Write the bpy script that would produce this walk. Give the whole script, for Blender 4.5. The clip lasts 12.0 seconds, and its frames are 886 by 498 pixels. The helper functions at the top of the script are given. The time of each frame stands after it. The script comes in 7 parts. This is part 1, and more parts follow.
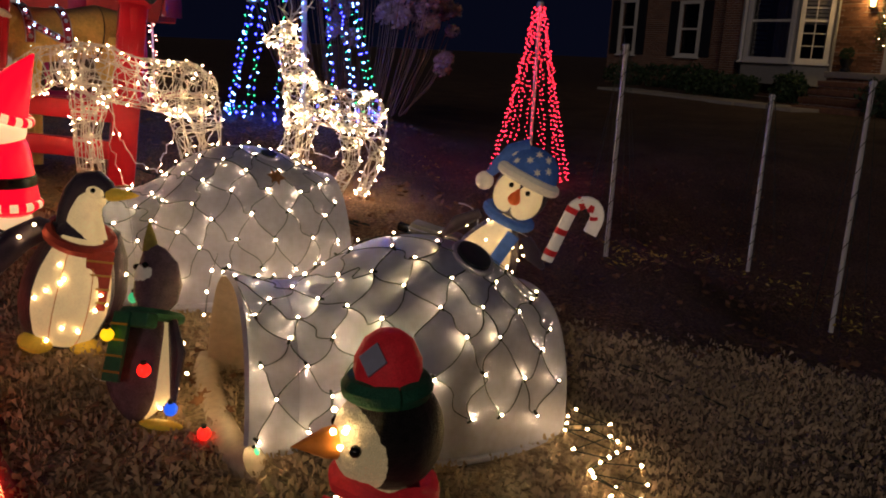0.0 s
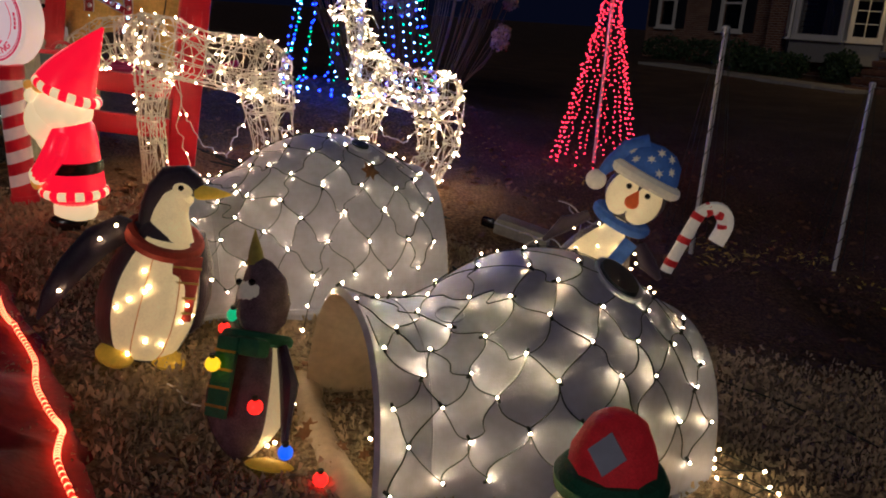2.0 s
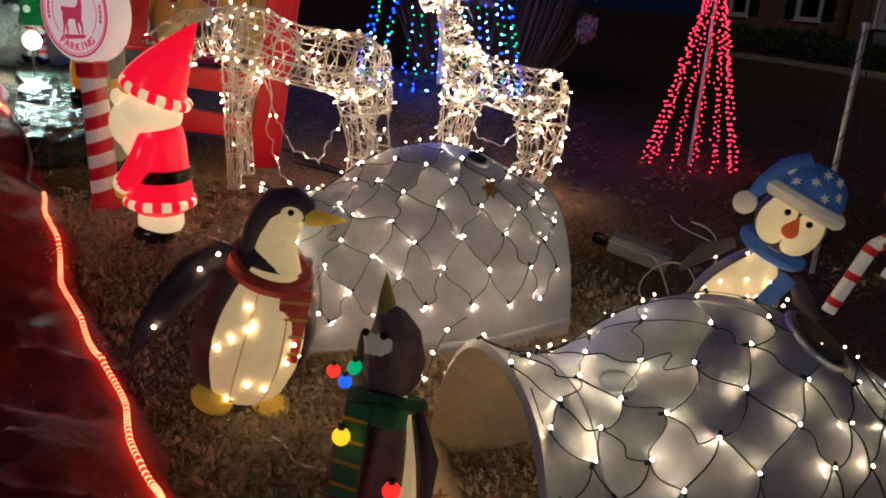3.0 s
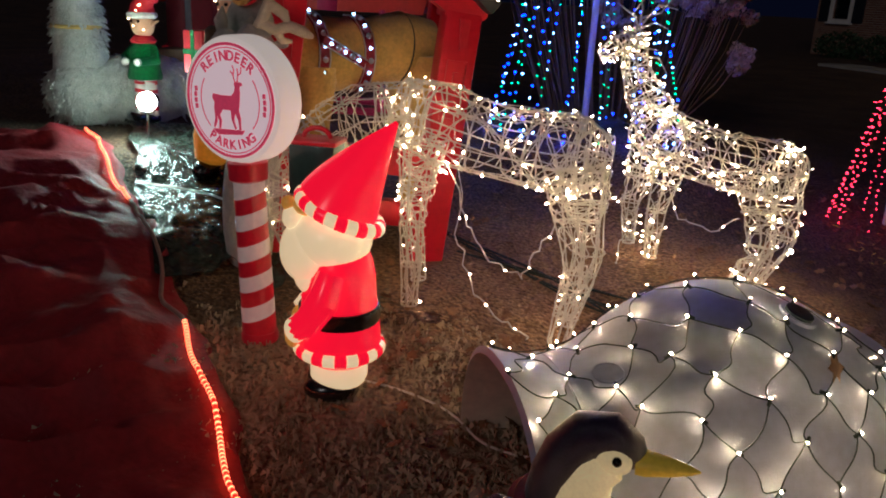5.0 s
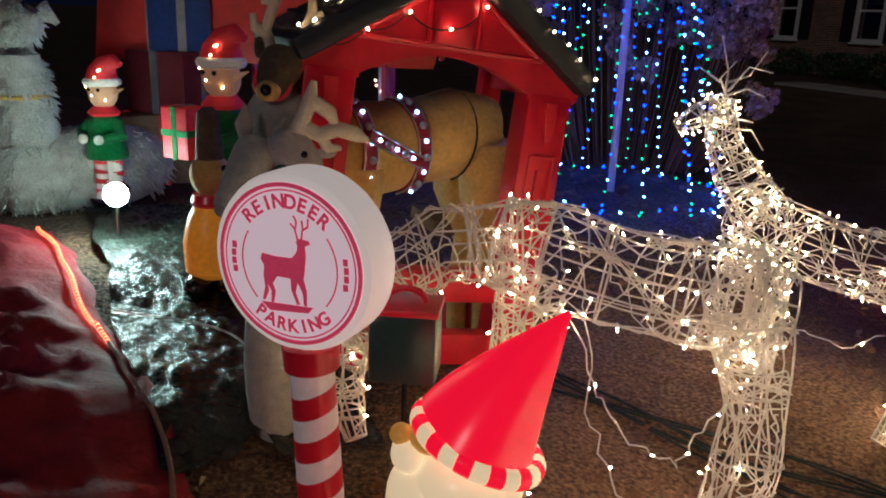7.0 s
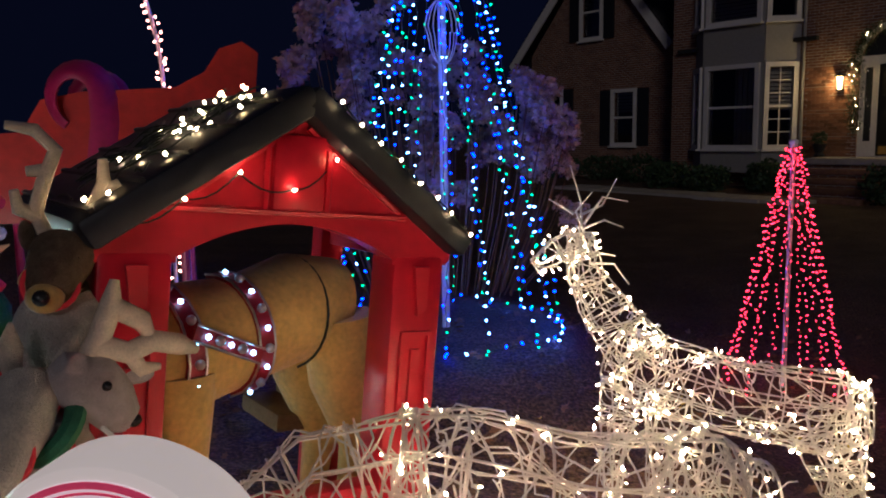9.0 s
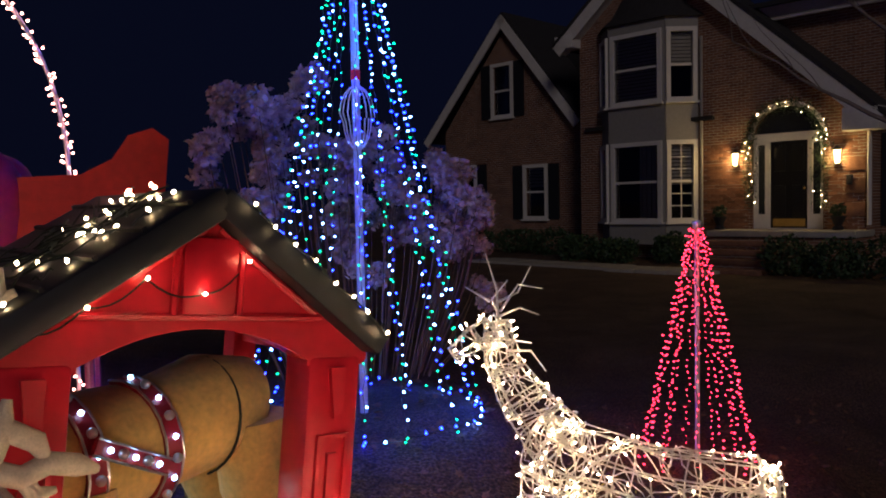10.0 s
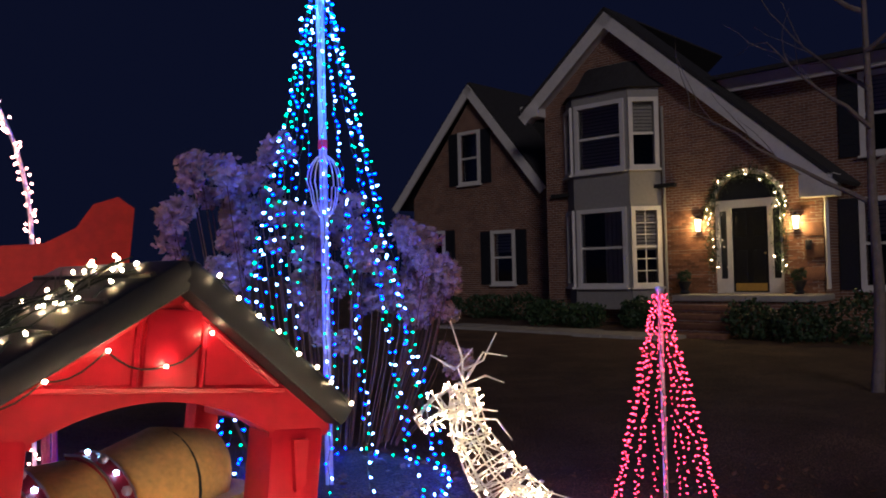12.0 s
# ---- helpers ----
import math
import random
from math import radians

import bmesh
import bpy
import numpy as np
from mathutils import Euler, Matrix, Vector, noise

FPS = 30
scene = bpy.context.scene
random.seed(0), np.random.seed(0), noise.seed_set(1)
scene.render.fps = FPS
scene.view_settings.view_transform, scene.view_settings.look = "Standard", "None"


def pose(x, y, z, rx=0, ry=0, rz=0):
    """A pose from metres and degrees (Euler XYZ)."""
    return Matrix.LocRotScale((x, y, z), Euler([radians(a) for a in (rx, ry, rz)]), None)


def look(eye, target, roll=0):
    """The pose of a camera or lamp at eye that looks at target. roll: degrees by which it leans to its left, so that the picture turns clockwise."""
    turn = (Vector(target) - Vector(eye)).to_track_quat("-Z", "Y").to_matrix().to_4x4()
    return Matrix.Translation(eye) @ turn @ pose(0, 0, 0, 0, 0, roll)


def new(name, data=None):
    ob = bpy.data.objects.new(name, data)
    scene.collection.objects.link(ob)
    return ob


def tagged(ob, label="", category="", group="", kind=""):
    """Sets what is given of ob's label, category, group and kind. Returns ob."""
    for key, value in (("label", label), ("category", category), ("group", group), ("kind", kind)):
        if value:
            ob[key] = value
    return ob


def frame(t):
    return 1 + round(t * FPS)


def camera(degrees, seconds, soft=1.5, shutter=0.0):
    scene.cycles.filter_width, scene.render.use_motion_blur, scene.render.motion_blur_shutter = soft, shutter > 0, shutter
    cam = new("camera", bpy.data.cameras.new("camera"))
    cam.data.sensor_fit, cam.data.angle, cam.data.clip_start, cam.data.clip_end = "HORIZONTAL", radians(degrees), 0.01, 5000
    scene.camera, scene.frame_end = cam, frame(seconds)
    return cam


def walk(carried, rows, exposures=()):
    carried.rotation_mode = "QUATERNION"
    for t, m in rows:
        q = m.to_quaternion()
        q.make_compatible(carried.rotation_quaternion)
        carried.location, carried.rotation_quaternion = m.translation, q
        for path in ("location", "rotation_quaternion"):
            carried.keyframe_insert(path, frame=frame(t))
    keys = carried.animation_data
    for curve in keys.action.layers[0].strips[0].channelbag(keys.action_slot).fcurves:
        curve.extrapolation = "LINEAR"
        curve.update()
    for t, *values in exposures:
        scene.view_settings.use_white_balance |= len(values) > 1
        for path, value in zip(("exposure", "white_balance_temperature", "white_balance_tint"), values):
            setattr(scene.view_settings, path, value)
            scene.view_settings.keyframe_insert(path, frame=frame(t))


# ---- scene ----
cam = camera(57.6, 12.0, soft=1.9)
PATH = [
    (0, (0.048, 0.01, 1.203), (0.011, 1.951, 0.721), 2.7),
    (0.3, (0.063, 0.017, 1.188), (0.131, 1.941, 0.646), 3.7),
    (0.5, (0.045, 0.046, 1.182), (0.134, 1.964, 0.622), 3.9),
    (1, (-0.091, 0.108, 1.2), (-0.027, 2.021, 0.621), 4.0),
    (1.5, (-0.258, 0.205, 1.244), (-0.27, 2.124, 0.681), 3.7),
    (2, (-0.344, 0.372, 1.24), (-0.421, 2.291, 0.683), 3.9),
    (2.5, (-0.443, 0.584, 1.246), (-0.589, 2.495, 0.676), 4.0),
    (3, (-0.66, 0.753, 1.266), (-0.854, 2.651, 0.666), 4.3),
    (3.5, (-0.882, 0.907, 1.389), (-1.133, 2.779, 0.731), 3.4),
    (3.7, (-0.944, 0.974, 1.389), (-1.21, 2.843, 0.727), 3.3),
    (5.3, (-1.537, 1.76, 1.473), (-1.896, 3.643, 0.9), 2.8),
    (5.5, (-1.576, 1.866, 1.488), (-1.941, 3.75, 0.926), 2.7),
    (6, (-1.704, 2.102, 1.529), (-2.049, 3.991, 0.971), 2.6),
    (6.5, (-1.955, 2.283, 1.576), (-2.222, 4.182, 1.01), 2.6),
    (6.7, (-2.041, 2.34, 1.615), (-2.281, 4.243, 1.048), 2.5),
    (8.3, (-2.35, 2.921, 1.682), (-2.253, 4.878, 1.279), 0.1),
    (8.5, (-2.376, 3.0, 1.722), (-2.207, 4.956, 1.339), 0.4),
    (9, (-2.355, 3.036, 1.73), (-2.053, 4.993, 1.451), -0.9),
    (9.5, (-2.351, 3.041, 1.784), (-1.921, 4.984, 1.594), -0.9),
    (10, (-2.348, 3.053, 1.801), (-1.839, 4.984, 1.695), -1.2),
    (10.5, (-2.341, 3.032, 1.806), (-1.78, 4.951, 1.779), -1.4),
    (11, (-2.342, 3.031, 1.807), (-1.761, 4.945, 1.821), -1.5),
    (11.5, (-2.343, 3.025, 1.814), (-1.757, 4.937, 1.855), -1.5),
    (12, (-2.34, 3.022, 1.814), (-1.753, 4.933, 1.868), -1.4),
]
walk(cam, [(t, look(eye, target, roll)) for t, eye, target, roll in PATH],
     [(0, 0.33, 7500, 10), (0.45, 0.47, 6500, 9), (1.2, 0.45, 6450, 6), (2.5, 0.2, 6400, 5), (6.7, 0.15, 6150, 5), (8.3, 0.2, 6100, 6), (9.0, 0.27, 6050, 8), (9.5, 0.36, 5850, 8), (10.0, 0.55, 6500, 10), (10.5, 0.95, 6000, 8), (11.0, 0.95, 6600, 11), (12, 1.25, 6150, 10)])

# ---- light and sky ----
world = bpy.data.worlds.new("night_sky")
scene.world = world
world.use_nodes = True
bg = world.node_tree.nodes["Background"]
bg.inputs["Color"].default_value = (0.16, 0.22, 0.75, 1)
bg.inputs["Strength"].default_value = 0.009
# Added warm fill from behind the viewpoint; no such source is known.
fill_sun = bpy.data.lights.new("fill_sun", "SUN")
fill_sun.energy, fill_sun.angle, fill_sun.color = 0.185, radians(12), (1.0, 0.86, 0.84)
new("fill_sun", fill_sun).matrix_world = look((-3.0, -9.0, 4.6), (0, 3, 0))


# ---- materials ----
def mat(name, color, rough=0.6, metal=0.0, var=0.25, scale=12.0, bump=0.0, bscale=None, glow=0.0, coat=0.0, glow_color=None, trans=0.0, sheen=0.0):
    """A surface with variation at two scales and optional relief, and emission, be it inner light or painted
    brightness.
    """
    m = bpy.data.materials.new(name)
    m.use_nodes = True
    nt = m.node_tree
    b = nt.nodes["Principled BSDF"]
    co = nt.nodes.new("ShaderNodeTexCoord")
    n1, n2 = nt.nodes.new("ShaderNodeTexNoise"), nt.nodes.new("ShaderNodeTexNoise")
    n1.inputs["Scale"].default_value, n1.inputs["Detail"].default_value = scale, 5
    n2.inputs["Scale"].default_value, n2.inputs["Detail"].default_value = scale * 7, 4
    for n in (n1, n2):
        nt.links.new(co.outputs["Object"], n.inputs["Vector"])
    add = nt.nodes.new("ShaderNodeMath")
    add.operation = "ADD"
    nt.links.new(n1.outputs["Fac"], add.inputs[0])
    nt.links.new(n2.outputs["Fac"], add.inputs[1])
    ramp = nt.nodes.new("ShaderNodeMapRange")
    ramp.inputs["From Min"].default_value, ramp.inputs["From Max"].default_value = 0.7, 1.3
    ramp.inputs["To Min"].default_value, ramp.inputs["To Max"].default_value = 1 - var, 1 + var * 0.6
    nt.links.new(add.outputs[0], ramp.inputs["Value"])
    mul = nt.nodes.new("ShaderNodeVectorMath")
    mul.operation = "SCALE"
    mul.inputs[0].default_value = color[:3]
    nt.links.new(ramp.outputs[0], mul.inputs["Scale"])
    nt.links.new(mul.outputs[0], b.inputs["Base Color"])
    b.inputs["Roughness"].default_value, b.inputs["Metallic"].default_value = rough, metal
    b.inputs["Coat Weight"].default_value = coat
    b.inputs["Coat Roughness"].default_value = 0.15
    b.inputs["Sheen Weight"].default_value = sheen
    if glow:
        if glow_color:
            b.inputs["Emission Color"].default_value = (*glow_color, 1)
        else:
            nt.links.new(mul.outputs[0], b.inputs["Emission Color"])
        b.inputs["Emission Strength"].default_value = glow
    if bump:
        nb = nt.nodes.new("ShaderNodeTexNoise")
        nb.inputs["Scale"].default_value, nb.inputs["Detail"].default_value = bscale or scale * 4, 6
        nt.links.new(co.outputs["Object"], nb.inputs["Vector"])
        bp = nt.nodes.new("ShaderNodeBump")
        bp.inputs["Strength"].default_value, bp.inputs["Distance"].default_value = bump, 0.02
        nt.links.new(nb.outputs["Fac"], bp.inputs["Height"])
        nt.links.new(bp.outputs[0], b.inputs["Normal"])
    return m


def glow_mat(name, color, strength):
    m = bpy.data.materials.new(name)
    m.use_nodes = True
    b = m.node_tree.nodes["Principled BSDF"]
    b.inputs["Base Color"].default_value = (*color, 1)
    b.inputs["Emission Color"].default_value = (*color, 1)
    b.inputs["Emission Strength"].default_value = strength
    return m


def brick_mat(name):
    m = mat(name, (0.2, 0.085, 0.05), 0.85)
    nt = m.node_tree
    b = nt.nodes["Principled BSDF"]
    co = nt.nodes.new("ShaderNodeTexCoord")
    mp = nt.nodes.new("ShaderNodeMapping")
    mp.inputs["Rotation"].default_value = (radians(90), 0, 0)
    br = nt.nodes.new("ShaderNodeTexBrick")
    br.inputs["Scale"].default_value = 1.0
    br.inputs["Brick Width"].default_value, br.inputs["Row Height"].default_value = 0.205, 0.068
    br.inputs["Mortar Size"].default_value = 0.006
    br.inputs["Color1"].default_value, br.inputs["Color2"].default_value = (0.26, 0.125, 0.075, 1), (0.16, 0.07, 0.045, 1)
    br.inputs["Mortar"].default_value = (0.42, 0.38, 0.33, 1)
    nt.links.new(co.outputs["Object"], mp.inputs["Vector"])
    nt.links.new(mp.outputs[0], br.inputs["Vector"])
    n = nt.nodes.new("ShaderNodeTexNoise")
    n.inputs["Scale"].default_value = 3.0
    nt.links.new(co.outputs["Object"], n.inputs["Vector"])
    mr = nt.nodes.new("ShaderNodeMapRange")
    mr.inputs["To Min"].default_value, mr.inputs["To Max"].default_value = 0.6, 1.3
    nt.links.new(n.outputs["Fac"], mr.inputs["Value"])
    sc = nt.nodes.new("ShaderNodeVectorMath")
    sc.operation = "SCALE"
    nt.links.new(br.outputs["Color"], sc.inputs[0])
    nt.links.new(mr.outputs[0], sc.inputs["Scale"])
    nt.links.new(sc.outputs[0], b.inputs["Base Color"])
    bp = nt.nodes.new("ShaderNodeBump")
    bp.inputs["Strength"].default_value, bp.inputs["Distance"].default_value, bp.invert = 0.7, 0.01, True
    nt.links.new(br.outputs["Fac"], bp.inputs["Height"])
    nt.links.new(bp.outputs[0], b.inputs["Normal"])
    return m


bulb_warm = glow_mat("warm_bulb", (1.0, 0.70, 0.39), 360)
bulb_soft = glow_mat("soft_warm_bulb", (1.0, 0.68, 0.36), 55)
bulb_deer = glow_mat("deer_bulb", (1.0, 0.72, 0.42), 150)
bulb_dim = glow_mat("warm_bulb_behind_fabric", (1.0, 0.66, 0.32), 26)
bulb_blue = glow_mat("blue_bulb", (0.002, 0.007, 1.0), 92)
bulb_ice = glow_mat("pale_blue_bulb", (0.06, 0.22, 1.0), 85)
bulb_green = glow_mat("green_bulb", (0.0, 1.0, 0.30), 3.2)
bulb_red = glow_mat("red_bulb", (1.0, 0.02, 0.05), 11)
bulb_pink = glow_mat("pink_white_bulb", (1.0, 0.36, 0.30), 9)
m_green_wire = mat("green_wire", (0.018, 0.03, 0.02), 0.5)
m_white_wire = mat("white_wire", (0.78, 0.74, 0.67), 0.4, var=0.15)
m_igloo = mat("grey_plastic", (0.48, 0.51, 0.66), 0.42, var=0.14, scale=5, bump=0.06, bscale=160)
m_igloo_in = mat("beige_plastic", (0.55, 0.46, 0.36), 0.6, var=0.2, scale=5)
m_hole = mat("vent_dark", (0.015, 0.03, 0.035), 0.5)
m_black = mat("black_fabric", (0.045, 0.03, 0.06), 0.3, var=0.4, scale=30, bump=0.3, bscale=400, sheen=0.2)
m_belly = mat("white_fabric", (0.74, 0.66, 0.5), 0.7, var=0.15, scale=20, bump=0.2, bscale=300, glow=0.26, glow_color=(1.0, 0.72, 0.36))
# Warm emission over the tinsel stands for the bulbs inside the figure.
m_tinsel = mat("glowing_silver_tinsel", (0.62, 0.56, 0.46), 0.35, metal=0.5, var=0.5, scale=60, bump=0.9, bscale=220, glow=0.12, glow_color=(1.0, 0.75, 0.42))
m_tinsel_dark = mat("black_tinsel", (0.05, 0.045, 0.045), 0.35, metal=0.3, var=0.6, scale=80, bump=0.9, bscale=260)
# Beak cloths: a little emission is painted in to brighten them.
m_beak_y = mat("glowing_yellow_fabric", (0.75, 0.5, 0.06), 0.5, var=0.15, glow=0.08)
m_beak_o = mat("orange_fabric", (0.75, 0.27, 0.05), 0.6, var=0.15)
m_beak_r = mat("glowing_red_orange_fabric", (0.8, 0.13, 0.03), 0.6, var=0.15, glow=0.1)
# Emission fits the lit cap; scarves, tape, halters and presents only borrow it.
m_red_f = mat("glowing_red_fabric", (0.55, 0.02, 0.03), 0.6, var=0.25, scale=40, bump=0.2, glow=0.12)
m_red_scarf = mat("brick_red_scarf", (0.4, 0.045, 0.035), 0.7, var=0.3, scale=40, bump=0.2)
m_gold = mat("gold_stripe", (0.5, 0.3, 0.06), 0.5)
m_green_f = mat("green_fabric", (0.02, 0.17, 0.09), 0.7, var=0.3, scale=40, bump=0.3)
# Blue cloth and white trim are lifted by faint emission, on unlit parts too.
m_blue_f = mat("glowing_blue_fabric", (0.05, 0.15, 0.5), 0.7, var=0.25, scale=40, bump=0.2, glow=0.05)
m_white_f = mat("glowing_white_trim", (0.75, 0.7, 0.62), 0.8, var=0.15, scale=50, bump=0.3, glow=0.06)
m_eye = mat("eye_black", (0.01, 0.01, 0.01), 0.2)
m_santa_red = mat("lit_red_plastic", (0.72, 0.008, 0.018), 0.25, var=0.12, scale=3, coat=0.4, glow=0.85, glow_color=(0.85, 0.004, 0.03))
m_santa_white = mat("lit_white_plastic", (0.85, 0.8, 0.68), 0.3, var=0.08, scale=3, coat=0.3, glow=0.55, glow_color=(1.0, 0.72, 0.42))
m_santa_black = mat("black_plastic_paint", (0.012, 0.012, 0.012), 0.25, coat=0.4)
m_santa_skin = mat("ochre_plastic_paint", (0.7, 0.32, 0.06), 0.35, var=0.15, glow=0.3)
m_sign_white = mat("sign_white_plastic", (0.8, 0.76, 0.74), 0.35, var=0.06, scale=3, coat=0.2, glow=0.40, glow_color=(1.0, 0.72, 0.80))
m_sign_rim = mat("sign_rim_plastic", (0.8, 0.76, 0.72), 0.35, var=0.1, scale=4, coat=0.2, glow=0.34, glow_color=(1.0, 0.82, 0.76))
m_sign_pink = mat("sign_pink_print", (0.72, 0.06, 0.14), 0.4, var=0.1, glow=0.35)
m_post_red = mat("post_red_plastic", (0.55, 0.012, 0.03), 0.3, var=0.15, scale=6, coat=0.3, glow=0.08)
m_post_white = mat("post_white_plastic", (0.78, 0.68, 0.66), 0.35, var=0.1, scale=6, coat=0.2, glow=0.10)
m_house_red = mat("playhouse_red_plastic", (0.66, 0.010, 0.032), 0.38, var=0.12, scale=4, bump=0.05, bscale=120)
m_roof = mat("playhouse_dark_roof", (0.014, 0.017, 0.025), 0.5, var=0.2, scale=6)
m_tan = mat("tan_felt", (0.72, 0.47, 0.14), 0.9, var=0.25, scale=9, bump=0.3, bscale=350, sheen=0.4)
m_tan_dark = mat("brown_felt_shade", (0.2, 0.11, 0.05), 0.9, var=0.25, scale=9, bump=0.3, bscale=350)
m_harness = mat("crimson_harness", (0.28, 0.008, 0.02), 0.5, var=0.2, scale=30)
m_silver = mat("silver_braid", (0.65, 0.65, 0.68), 0.3, metal=0.9)
m_grey_plush = mat("grey_plush", (0.50, 0.43, 0.43), 0.95, var=0.3, scale=25, bump=0.7, bscale=300, sheen=0.5)
m_pale_plush = mat("cream_plush", (0.68, 0.62, 0.53), 0.95, var=0.3, scale=25, bump=0.7, bscale=300, sheen=0.5)
m_antler = mat("cream_felt_antler", (0.75, 0.64, 0.5), 0.9, var=0.2, scale=20, bump=0.3, bscale=250)
m_dark_deer = mat("dark_brown_plush", (0.20, 0.135, 0.085), 0.9, var=0.4, scale=25, bump=0.7, bscale=250)
m_white_fur = mat("white_fur", (0.6, 0.57, 0.52), 0.95, var=0.3, scale=18, bump=0.9, bscale=120, sheen=0.5)
m_skin = mat("elf_face_plastic", (0.6, 0.33, 0.2), 0.5, var=0.1, glow=0.12)
m_elf_green = mat("green_tinsel", (0.01, 0.2, 0.05), 0.35, metal=0.3, var=0.5, scale=50, bump=0.8, bscale=200)
m_goose = mat("orange_lit_plastic", (0.75, 0.25, 0.02), 0.4, var=0.2, scale=6, glow=0.25)
m_ball_red = mat("red_globe", (0.7, 0.02, 0.02), 0.3, glow=2.2, glow_color=(1.0, 0.012, 0.01))
m_ball_blue = mat("blue_globe", (0.02, 0.15, 0.6), 0.3, glow=0.8, glow_color=(0.01, 0.12, 1.0))
m_ball_green = mat("green_globe", (0.02, 0.4, 0.2), 0.3, glow=0.6, glow_color=(0.01, 0.5, 0.22))
m_ball_yellow = mat("yellow_globe", (0.6, 0.5, 0.03), 0.3, glow=1.0, glow_color=(1.0, 0.6, 0.02))
m_rope = glow_mat("red_rope_light", (1.0, 0.03, 0.015), 0.7)
m_rope_off = mat("clear_rope_tube", (0.32, 0.2, 0.17), 0.3)
m_tarp = mat("red_cloth", (0.30, 0.016, 0.024), 0.72, var=0.3, scale=5, bump=0.25, bscale=40)
m_pole = mat("white_pvc_pole", (0.7, 0.72, 0.75), 0.4, var=0.12)
m_white_paint = mat("white_house_paint", (0.7, 0.68, 0.64), 0.6, var=0.1, scale=3)
m_brick = brick_mat("house_brick")
m_brick2 = mat("loose_brick", (0.25, 0.12, 0.07), 0.85, var=0.35, scale=9, bump=0.3)
nt_b = m_brick2.node_tree
oi = nt_b.nodes.new("ShaderNodeObjectInfo")
hs = nt_b.nodes.new("ShaderNodeHueSaturation")
mrb = nt_b.nodes.new("ShaderNodeMapRange")
mrb.inputs["To Min"].default_value, mrb.inputs["To Max"].default_value = 0.55, 1.5
nt_b.links.new(oi.outputs["Random"], mrb.inputs["Value"])
nt_b.links.new(mrb.outputs[0], hs.inputs["Value"])
pb_ = nt_b.nodes["Principled BSDF"]
src_ = pb_.inputs["Base Color"].links[0].from_socket
nt_b.links.new(src_, hs.inputs["Color"])
nt_b.links.new(hs.outputs[0], pb_.inputs["Base Color"])
m_siding = mat("grey_siding", (0.30, 0.29, 0.27), 0.7, var=0.12)
m_shingle = mat("dark_shingles", (0.035, 0.033, 0.035), 0.9, var=0.3, scale=8, bump=0.4)
m_glass = mat("window_glass", (0.03, 0.033, 0.035), 0.06, var=0.1)
m_blind = mat("window_blind", (0.32, 0.30, 0.25), 0.8, var=0.15)
m_shutter = mat("dark_shutter", (0.012, 0.014, 0.02), 0.6)
m_door = mat("black_door_paint", (0.012, 0.013, 0.013), 0.35)
m_concrete = mat("concrete", (0.38, 0.36, 0.32), 0.85, var=0.2, scale=4, bump=0.2)
m_leafy = mat("evergreen_leaf", (0.03, 0.065, 0.025), 0.6, var=0.4)
m_bark = mat("grey_bark", (0.22, 0.18, 0.14), 0.9, var=0.3, scale=10, bump=0.6)
m_hyd = mat("dry_hydrangea", (0.50, 0.33, 0.24), 0.9, var=0.4, scale=20)
m_leaf = mat("dry_oak_leaf", (0.24, 0.12, 0.055), 0.8, var=0.4, scale=6)
m_yellow = mat("yellow_leaf", (0.6, 0.46, 0.08), 0.7, var=0.3)
m_lantern = glow_mat("porch_lantern", (1.0, 0.66, 0.25), 12)
m_sleigh = mat("sleigh_red_paint", (0.62, 0.03, 0.022), 0.3, var=0.2, scale=3, coat=0.5)
m_sleigh2 = mat("sleigh_magenta_paint", (0.5, 0.015, 0.1), 0.4, var=0.2, scale=3)
m_gift_blue = mat("blue_gift_wrap", (0.03, 0.06, 0.25), 0.4, metal=0.3, var=0.4, scale=40, bump=0.6, bscale=200)
m_gift_red = mat("dark_red_gift_wrap", (0.18, 0.012, 0.02), 0.4, metal=0.3, var=0.4, scale=40, bump=0.6, bscale=200)
m_gift_tan = mat("brown_gift_wrap", (0.2, 0.12, 0.08), 0.5, metal=0.2, var=0.4, scale=40, bump=0.6, bscale=200)
m_plastic_wrap = mat("wet_plastic_sheet", (0.03, 0.038, 0.03), 0.24, var=0.5, scale=4, bump=1.0, bscale=30)
m_tealbox = mat("dark_teal_plastic", (0.02, 0.06, 0.06), 0.3, var=0.2, coat=0.3)
m_grey_box = mat("grey_housing", (0.3, 0.3, 0.28), 0.5)
m_spot = glow_mat("spot_lens", (0.75, 1.0, 0.92), 60)
# Near-black puts the darkness of unlit rooms into the colour.
m_dark = mat("unlit_room_black", (0.02, 0.02, 0.02), 0.9)
# Glow painted into the cane cloth; no bulb is built in it.
m_cane_w = mat("glowing_cane_white", (0.75, 0.7, 0.66), 0.7, var=0.1, glow=0.10)
m_cane_r = mat("glowing_cane_red", (0.6, 0.02, 0.03), 0.7, var=0.1, glow=0.05)


